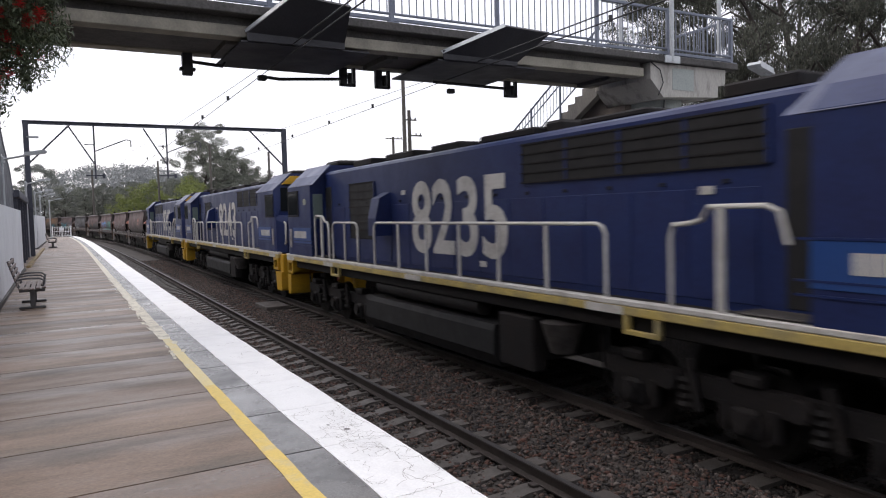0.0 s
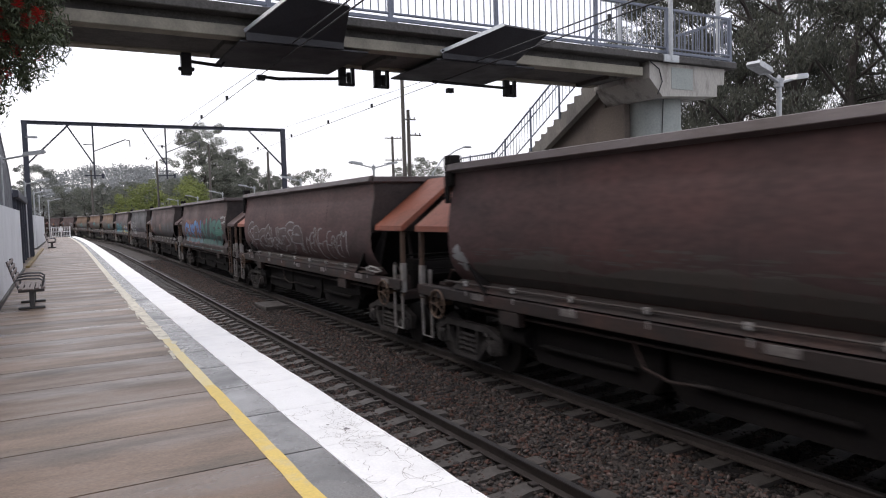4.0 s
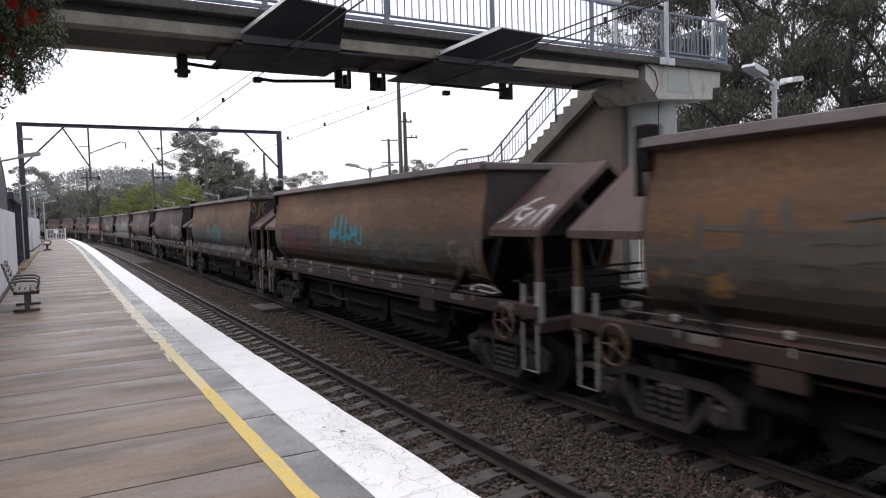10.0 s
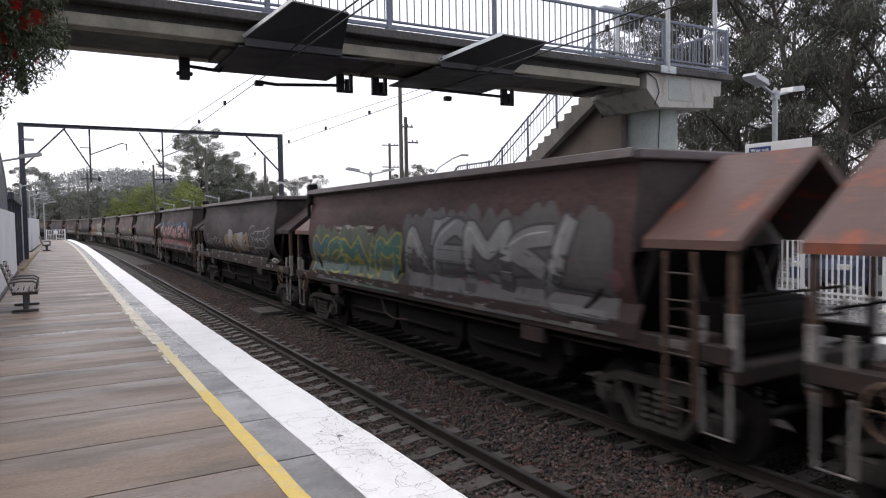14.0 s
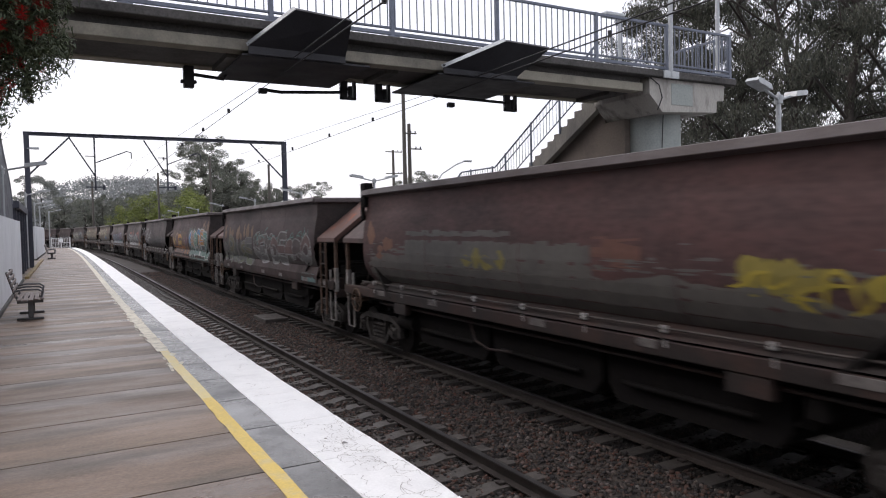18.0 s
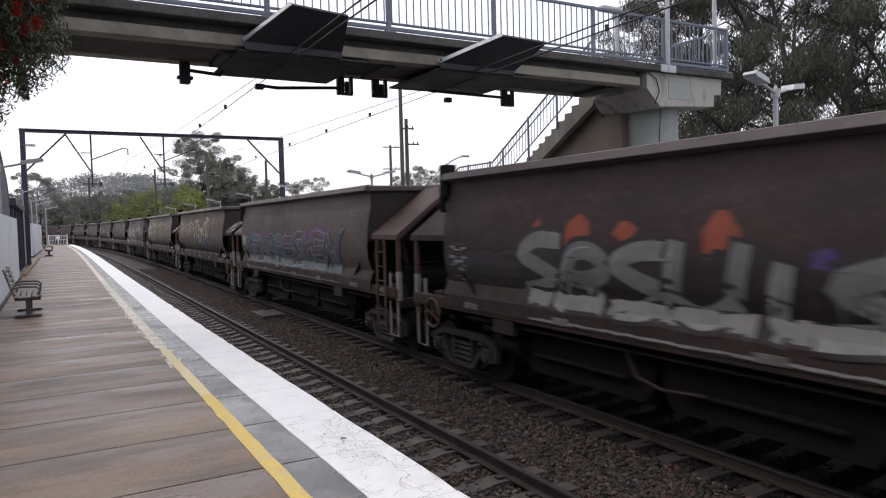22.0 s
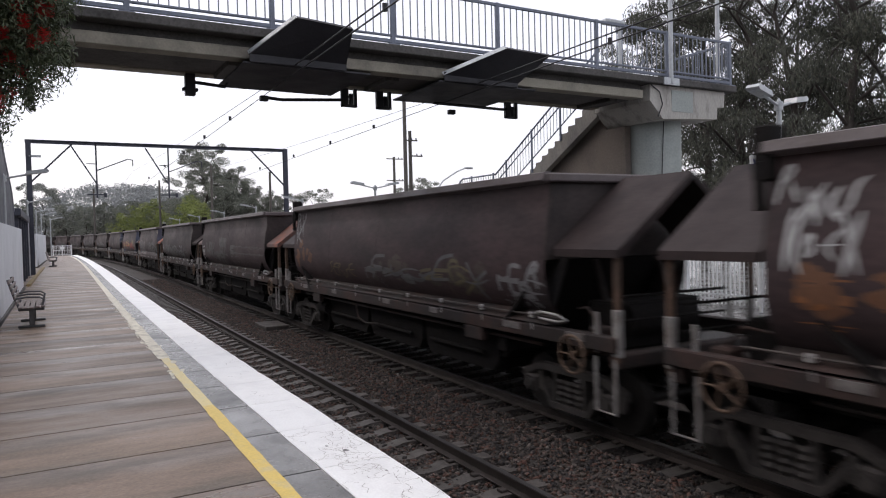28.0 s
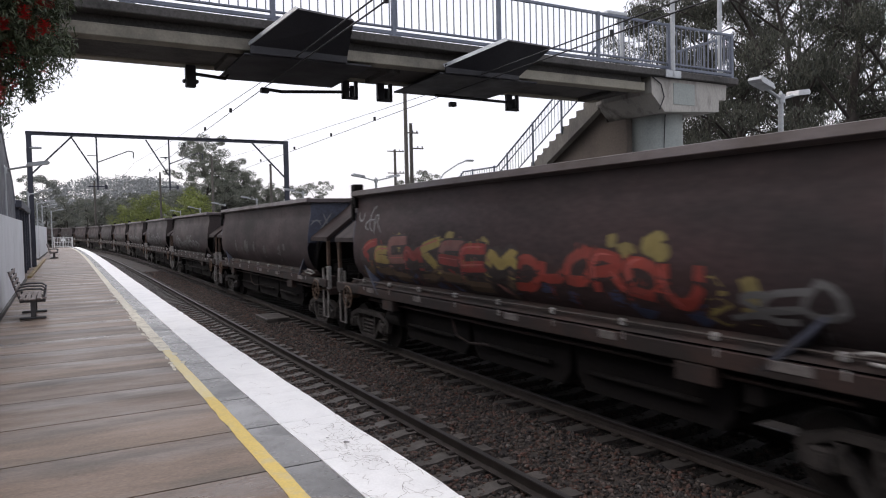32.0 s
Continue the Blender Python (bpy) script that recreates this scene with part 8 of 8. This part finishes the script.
def build_tree(name, label, seed, h, spread, leaves, leaf, mat, low=0.25, limbs=9, clump=(1.0, 1.7), slim=0.3, droop=0.6, group="trees"):
    """A tapered trunk, limbs that fork, and clumps of leaves round the limb ends."""
    rng = np.random.default_rng(seed)
    t = thing(name, label, "tree", group=group)
    g = Geo()
    top = h * 0.82
    pts = [Vector((0, 0, -0.6))]
    for i in range(1, 7):
        pts.append(Vector((rng.normal(0, 0.035 * h * i / 6), rng.normal(0, 0.035 * h * i / 6), top * i / 6)))
    r0 = 0.017 * h
    for i in range(6):
        g.cyl(pts[i], pts[i + 1], r0 * (1 - i / 6.6), r0 * (1 - (i + 1) / 6.6), n=7, caps=False)
    centres, radii = [], []
    for k in range(limbs):
        f = low + (1 - low) * (k + rng.uniform(0.1, 0.9)) / limbs
        i = min(5, int(f * 6))
        base = pts[i].lerp(pts[i + 1], f * 6 - i)
        ang = k * 2.4 + rng.uniform(-0.5, 0.5)
        reach = spread * (0.55 + 0.6 * math.sin(math.pi * min(1, 0.25 + f * 0.75))) * rng.uniform(0.65, 1.05)
        tip = base + Vector((math.cos(ang) * reach, math.sin(ang) * reach, h * rng.uniform(0.06, 0.20)))
        mid = base.lerp(tip, 0.5) + Vector((0, 0, h * 0.03))
        rr = r0 * 0.32 * (1.1 - f * 0.6)
        g.cyl(base, mid, rr, rr * 0.7, n=5, caps=False)
        g.cyl(mid, tip, rr * 0.7, rr * 0.25, n=5, caps=False)
        for c in range(4):
            q = mid.lerp(tip, rng.uniform(0.25, 1.0)) + Vector(rng.normal(0, spread * 0.20, 3))
            g.cyl(mid.lerp(tip, 0.6), q, rr * 0.3, rr * 0.1, n=4, caps=False)
            s = rng.uniform(*clump)
            centres.append(tuple(q))
            radii.append((s, s, s * rng.uniform(0.55, 0.8)))
    for c in range(5):
        s = rng.uniform(*clump)
        centres.append((pts[6].x + rng.normal(0, spread * 0.3), pts[6].y + rng.normal(0, spread * 0.3), h - s * rng.uniform(0.5, 1.6)))
        radii.append((s, s, s * 0.7))
    part("trunk", g, BARK, t)
    part("crown", cloud_mesh("crown", leaf_cloud(rng, np.array(centres), np.array(radii), leaves, leaf, leaf * slim, droop), mat), None, t)
    return t


def plant(proto, x, y, scale, turn, z=-0.1, first=[]):
    m = Matrix.Translation((x, y, z)) @ Matrix.Rotation(turn, 4, "Z") @ Matrix.Scale(scale, 4)
    if proto.name not in first:
        first.append(proto.name)
        proto.matrix_basis = m
        return proto
    return copy_thing(proto, m)


rng = np.random.default_rng(5)
near = [build_tree("gum_tree", "tall dark green gum tree behind the far platform", 20 + i, 17.0, 4.8, 36000, 0.19, LEAF_GUM, low=0.08, limbs=18, clump=(0.5, 1.1), slim=0.22, droop=2.4, group="gum trees by the car park") for i in range(3)]
airy = build_tree("gum_tree", "open-crowned gum tree behind the far platform", 29, 17.0, 4.8, 15000, 0.19, LEAF_GUM, low=0.12, limbs=15, clump=(0.4, 0.85), slim=0.22, droop=1.2, group="gum trees by the car park")
for i, (b, r, s) in enumerate(((46.5, 46, 0.9), (50, 40, 1.0), (53, 35, 1.0), (56, 33, 1.05), (59.5, 31, 1.0), (63, 32, 1.05), (67, 34, 1.0), (51.5, 50, 1.0), (56.5, 46, 1.1), (61.5, 44, 1.05), (71, 36, 1.0))):
    plant(airy if b > 62.5 else near[i % 3], r * math.sin(radians(b)), r * math.cos(radians(b)), s, i * 1.9)
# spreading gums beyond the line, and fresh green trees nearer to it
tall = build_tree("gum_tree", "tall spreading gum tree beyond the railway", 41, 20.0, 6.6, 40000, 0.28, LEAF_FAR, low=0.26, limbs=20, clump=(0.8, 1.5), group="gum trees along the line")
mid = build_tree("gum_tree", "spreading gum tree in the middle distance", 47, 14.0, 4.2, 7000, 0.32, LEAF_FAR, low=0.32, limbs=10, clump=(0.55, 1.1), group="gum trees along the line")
pale = build_tree("gum_tree", "gum tree in the distance, paled with painted haze", 48, 14.0, 4.8, 7000, 0.42, LEAF_DISTANT, low=0.3, limbs=11, clump=(0.7, 1.3), group="distant gum trees")
lime = build_tree("young_tree", "fresh green leafy tree beside the railway", 51, 8.0, 2.6, 5000, 0.32, LEAF_LIME, low=0.12, limbs=11, clump=(0.7, 1.2), group="leafy trees along the line")


def at_bearing(b, r):
    return r * math.sin(radians(b)), r * math.cos(radians(b))


for i, (b, r, s, p) in enumerate(((10.7, 122, 0.93, tall), (12.9, 126, 0.74, tall), (14.8, 120, 0.55, tall), (9.0, 132, 0.5, tall), (-0.4, 195, 1.2, pale), (-3.4, 200, 0.85, pale), (1.4, 205, 0.55, pale), (2.6, 200, 0.45, pale), (3.8, 205, 0.70, pale),
                                  (5.2, 198, 0.5, pale), (6.3, 190, 0.72, pale), (7.6, 180, 0.5, pale), (8.4, 170, 0.55, pale), (11.8, 165, 0.75, pale), (12.0, 116, 0.85, mid), (13.6, 117, 0.8, mid), (10.0, 119, 0.72, mid), (11.7, 124, 0.78, tall), (0.8, 172, 0.92, mid), (2.2, 168, 0.86, mid), (3.4, 170, 0.92, mid), (4.4, 166, 0.82, mid), (5.5, 168, 0.95, mid), (7.2, 160, 0.9, mid), (8.2, 150, 0.8, mid), (-1.8, 185, 0.95, mid), (15.3, 125, 0.75, mid), (16.0, 118, 0.8, mid), (17.4, 98, 0.72, mid), (18.8, 100, 0.78, mid), (26.3, 88, 0.72, mid),
                                  (28.0, 90, 0.82, mid), (29.3, 92, 0.75, mid), (24.8, 95, 0.55, mid), (2.0, 180, 0.6, pale), (13.6, 150, 0.75, pale), (33.5, 90, 0.55, mid), (36, 95, 0.6, mid), (39, 85, 0.7, mid), (20.0, 110, 0.6, mid), (22.5, 112, 0.6, mid),
                                  (4.6, 152, 0.95, lime), (5.6, 140, 1.0, lime), (6.6, 138, 1.25, lime), (7.4, 136, 1.0, lime), (9.4, 112, 1.15, lime), (10.1, 110, 1.0, lime), (8.6, 122, 0.8, lime), (21.2, 62, 0.62, lime), (20.5, 63, 0.58, lime), (11.2, 108, 0.7, lime), (31.5, 60, 0.5, lime))):
    x, y = at_bearing(b, r)
    plant(p, x, y, s, i * 2.2, -1.0)
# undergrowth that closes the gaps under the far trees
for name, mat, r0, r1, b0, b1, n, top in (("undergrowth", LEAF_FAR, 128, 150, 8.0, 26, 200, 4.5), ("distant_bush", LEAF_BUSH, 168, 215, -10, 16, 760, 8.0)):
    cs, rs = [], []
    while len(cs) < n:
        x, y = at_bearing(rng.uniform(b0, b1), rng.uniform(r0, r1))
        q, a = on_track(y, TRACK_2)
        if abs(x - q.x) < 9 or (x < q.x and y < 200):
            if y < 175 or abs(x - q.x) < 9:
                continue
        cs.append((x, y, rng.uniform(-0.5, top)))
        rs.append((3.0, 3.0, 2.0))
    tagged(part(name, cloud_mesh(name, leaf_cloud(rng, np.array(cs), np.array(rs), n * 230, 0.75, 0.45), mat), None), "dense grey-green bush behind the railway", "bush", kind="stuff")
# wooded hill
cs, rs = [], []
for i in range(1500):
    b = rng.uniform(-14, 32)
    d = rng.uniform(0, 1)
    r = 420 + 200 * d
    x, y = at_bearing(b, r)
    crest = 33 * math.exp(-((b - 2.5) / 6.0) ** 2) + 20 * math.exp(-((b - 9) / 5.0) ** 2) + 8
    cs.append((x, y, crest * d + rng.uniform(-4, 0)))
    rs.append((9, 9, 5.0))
tagged(part("wooded_hill", cloud_mesh("wooded_hill", leaf_cloud(rng, np.array(cs), np.array(rs), 200000, 1.3, 0.9), HILL), None), "grey-green wooded hill with haze in its leaf colour", "hill", kind="stuff")

# bottlebrush branches that hang over the platform
shrub = thing("bottlebrush_tree", "bottlebrush tree with red flowers hanging over the platform", "tree")
rng = np.random.default_rng(9)
g = Geo()
g.cyl((-4.2, 9.5, -0.2), (-3.6, 9.2, 3.2), 0.16, 0.12, n=8, caps=False)
cs, rs, flowers = [], [], []
for i in range(150):
    tx = -1.05 + 1.28 * rng.uniform(0, 1) ** 0.85
    low_z = 2.88 + max(0.0, tx + 0.55) * 1.2
    tip = Vector((tx, rng.uniform(7.6, 8.8), low_z + abs(rng.normal(0.1, 0.8))))
    root = Vector((-3.6, 9.2, 3.2 + rng.uniform(0, 1.6)))
    mid = root.lerp(tip, 0.6) + Vector((0, 0, rng.uniform(0.3, 0.9)))
    g.cyl(root, mid, 0.03, 0.016, n=5, caps=False)
    g.cyl(mid, tip, 0.016, 0.005, n=4, caps=False)
    for k in range(4):
        q = mid.lerp(tip, 0.4 + 0.2 * k)
        cs.append(tuple(q))
        rs.append((0.19, 0.19, 0.24))
    if i % 2 == 0:
        flowers.append(tip + Vector((rng.uniform(-0.05, 0.05), -0.30, rng.uniform(-0.05, 0.15))))
g.cyl((-0.30, 8.2, 4.4), (-0.16, 8.2, 3.36), 0.005, 0.003, n=4)
cs += [(-0.16, 8.2, 3.34), (-0.15, 8.2, 3.24)]
rs += [(0.06, 0.06, 0.10)] * 2
part("branch", g, BARK, shrub)
part("crown", cloud_mesh("crown", leaf_cloud(rng, np.array(cs), np.array(rs), 70000, 0.07, 0.015, 0.9), LEAF_SHRUB), None, shrub)
for p in flowers:
    g = Geo()
    for k in range(90):
        a, t = rng.uniform(0, 6.283), rng.uniform(-0.06, 0.06)
        d = Vector((math.cos(a), math.sin(a), rng.uniform(-0.3, 0.3))) * 0.06
        c = p + Vector((0, 0, t))
        s = Vector((-math.sin(a), math.cos(a), 0)) * 0.004
        g.add([c - s, c + s, c + d + s, c + d - s], [(0, 1, 2, 3)])
    part("flower", g, FLOWER, shrub, "red brush-like flower")

# ---- loose ballast stones ----
rng = np.random.default_rng(3)


def stones(name, spans, n, size, label, mat):
    base = np.array([(0, 0, 1), (0.89, 0, 0.45), (0.28, 0.85, 0.45), (-0.72, 0.53, 0.45), (-0.72, -0.53, 0.45), (0.28, -0.85, 0.45), (0.6, 0.5, -0.5), (-0.5, 0.6, -0.5), (-0.5, -0.6, -0.5), (0.55, -0.55, -0.5)])
    tris = np.array([(0, 1, 2), (0, 2, 3), (0, 3, 4), (0, 4, 5), (0, 5, 1), (1, 6, 2), (2, 7, 3), (3, 8, 4), (4, 8, 5), (5, 9, 1), (2, 6, 7), (3, 7, 8), (5, 8, 9), (1, 9, 6)])
    vs = []
    total = sum((b - a) * (d - c) for a, b, c, d, _ in spans)
    for a, b, c, d, z in spans:
        k = int(n * (b - a) * (d - c) / total)
        y = c + (d - c) * rng.uniform(0, 1, k) ** 1.25
        x = rng.uniform(a, b, k) + np.where(y > 0, 0.00038 * y * y - 3.7e-6 * y ** 3, 0)
        s = size * rng.uniform(0.55, 1.35, (k, 1, 1))
        v = base[None] * s * rng.uniform(0.45, 1.45, (k, 10, 1)) * rng.uniform(0.65, 1.3, (k, 1, 3)) * np.array((1, 1, 0.7))
        w = rng.uniform(0, 6.283, k)
        cw, sw = np.cos(w)[:, None], np.sin(w)[:, None]
        v = np.stack([v[..., 0] * cw - v[..., 1] * sw, v[..., 0] * sw + v[..., 1] * cw, v[..., 2]], -1)
        v += np.stack([x, y, np.full(k, z) + rng.uniform(-0.006, 0.022, k)], -1)[:, None, :]
        vs.append(v.reshape(-1, 3))
    v = np.concatenate(vs)
    m = len(v) // 10
    f = (tris[None] + np.arange(m)[:, None, None] * 10).reshape(-1, 3)
    me = bpy.data.meshes.new(name)
    me.vertices.add(len(v))
    me.vertices.foreach_set("co", v.ravel())
    me.loops.add(f.size)
    me.loops.foreach_set("vertex_index", f.ravel())
    me.polygons.add(len(f))
    me.polygons.foreach_set("loop_start", np.arange(0, f.size, 3))
    me.polygons.foreach_set("loop_total", np.full(len(f), 3))
    me.materials.append(mat)
    me.update(calc_edges=True)
    tagged(part(name, me, None), label, "ballast", kind="stuff")


def stone_mat(name, dark):
    """Mixed stones, each of its own tone."""
    m = bpy.data.materials.new(name)
    m.use_nodes = True
    n, l = m.node_tree.nodes, m.node_tree.links
    geo = n.new("ShaderNodeNewGeometry")
    r = n.new("ShaderNodeValToRGB")
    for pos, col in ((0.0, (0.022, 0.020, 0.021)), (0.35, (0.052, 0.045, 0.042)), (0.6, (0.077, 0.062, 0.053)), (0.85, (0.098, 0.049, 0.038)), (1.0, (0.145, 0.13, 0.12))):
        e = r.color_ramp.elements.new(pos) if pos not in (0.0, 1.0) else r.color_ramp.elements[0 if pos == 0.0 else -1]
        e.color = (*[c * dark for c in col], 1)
    l.new(geo.outputs["Random Per Island"], r.inputs["Fac"])
    l.new(r.outputs["Color"], n["Principled BSDF"].inputs["Base Color"])
    n["Principled BSDF"].inputs["Roughness"].default_value = 0.75
    n["Principled BSDF"].inputs["Specular IOR Level"].default_value = 0.25
    return m


stones("ballast_stones", [(5.0, 6.42, 3.5, 30, -1.21), (2.5, 5.05, 4.5, 30, -1.24), (5.0, 6.4, 30, 55, -1.21)], 56000, 0.030, "loose brown and grey crushed ballast stones", stone_mat("mixed_ballast_stone", 1.0))
# stones under the train, their colours cut down as its shade
stones("coal_dusted_stones", [(6.40, 8.95, 3.0, 26, -1.24)], 16000, 0.030, "ballast stones darkened as shade under the train", stone_mat("shaded_stone", 0.42))
# black sheet added over the ballast as shade beneath the train
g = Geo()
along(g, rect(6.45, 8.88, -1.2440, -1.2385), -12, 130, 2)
tagged(part("coal_dust", g, SOOT_SHADE), "black sheet painted as shade under the train", "coal dust", kind="stuff")

# cracks and chips in the painted edge
rng = np.random.default_rng(8)
g = Geo()
for i in range(84):
    x, y = rng.uniform(1.9, 2.33), rng.uniform(3.8, 6.3) if i < 66 else rng.uniform(7, 16)
    a = rng.uniform(0, 6.283)
    pts = [(x, y)]
    for k in range(rng.integers(3, 7)):
        a += rng.choice((-1.1, -0.9, 0.2, 0.9, 1.1)) + rng.uniform(-0.2, 0.2)
        l = rng.uniform(0.04, 0.10)
        x, y = min(2.34, max(1.80, x + math.cos(a) * l)), y + math.sin(a) * l
        pts.append((x, y))
    for (xa, ya), (xb, yb) in zip(pts[:-1], pts[1:]):
        d = math.hypot(xb - xa, yb - ya) or 1
        nx, ny = -(yb - ya) / d * 0.0013, (xb - xa) / d * 0.0013
        g.add([(xa - nx, ya - ny, 0.0068), (xa + nx, ya + ny, 0.0068), (xb + nx, yb + ny, 0.0068), (xb - nx, yb - ny, 0.0068)], [(0, 1, 2, 3)])
part("paint_crack", g, CRACK, platform, kind="stuff")
g = Geo()
for x, y, r in ((2.12, 5.55, 0.035), (2.02, 5.75, 0.022), (2.2, 4.9, 0.015)):
    k = 10
    ring = [(x + 0.8 * r * math.cos(6.283 * i / k) * rng.uniform(0.4, 1.3), y + 1.0 * r * math.sin(6.283 * i / k) * rng.uniform(0.6, 1.2), 0.0066) for i in range(k)]
    g.add(ring, [list(range(k))])
part("paint_chip", g, STRIP, platform, kind="stuff")

# ---- unseen bank and bush added behind the near platform: close the place, dim the train ----
g = Geo()
g.prism([(-6.5, -1.6), (-8.0, 2.0), (-14.0, 6.5), (-40.0, 8.0), (-40.0, -1.6)], -60, 70)
g.prism([(-40.0, -1.6), (-40.0, 7.0), (30.0, 7.0), (30.0, -1.6)], -62, -45)
tagged(part("wooded_bank", g, EARTH), "unseen dark earth bank added behind the platform to block light", "bank", kind="structure")
rng = np.random.default_rng(14)
cs = [(rng.uniform(-16, -8.5), rng.uniform(-45, 62), rng.uniform(3, 10)) for i in range(220)] + [(rng.uniform(-30, 30), rng.uniform(-52, -42), rng.uniform(2, 9)) for i in range(100)]
rs = [(3.0, 3.0, 2.2)] * len(cs)
tagged(part("bush_behind", cloud_mesh("bush_behind", leaf_cloud(rng, np.array(cs), np.array(rs), 30000, 1.0, 0.5), LEAF_GUM), None), "unseen dark green bush added on the bank to block light", "bush", kind="stuff")


def motions():
    for vehicle, at in WAGONS + LOCOS:
        roll(vehicle, at)


motions()
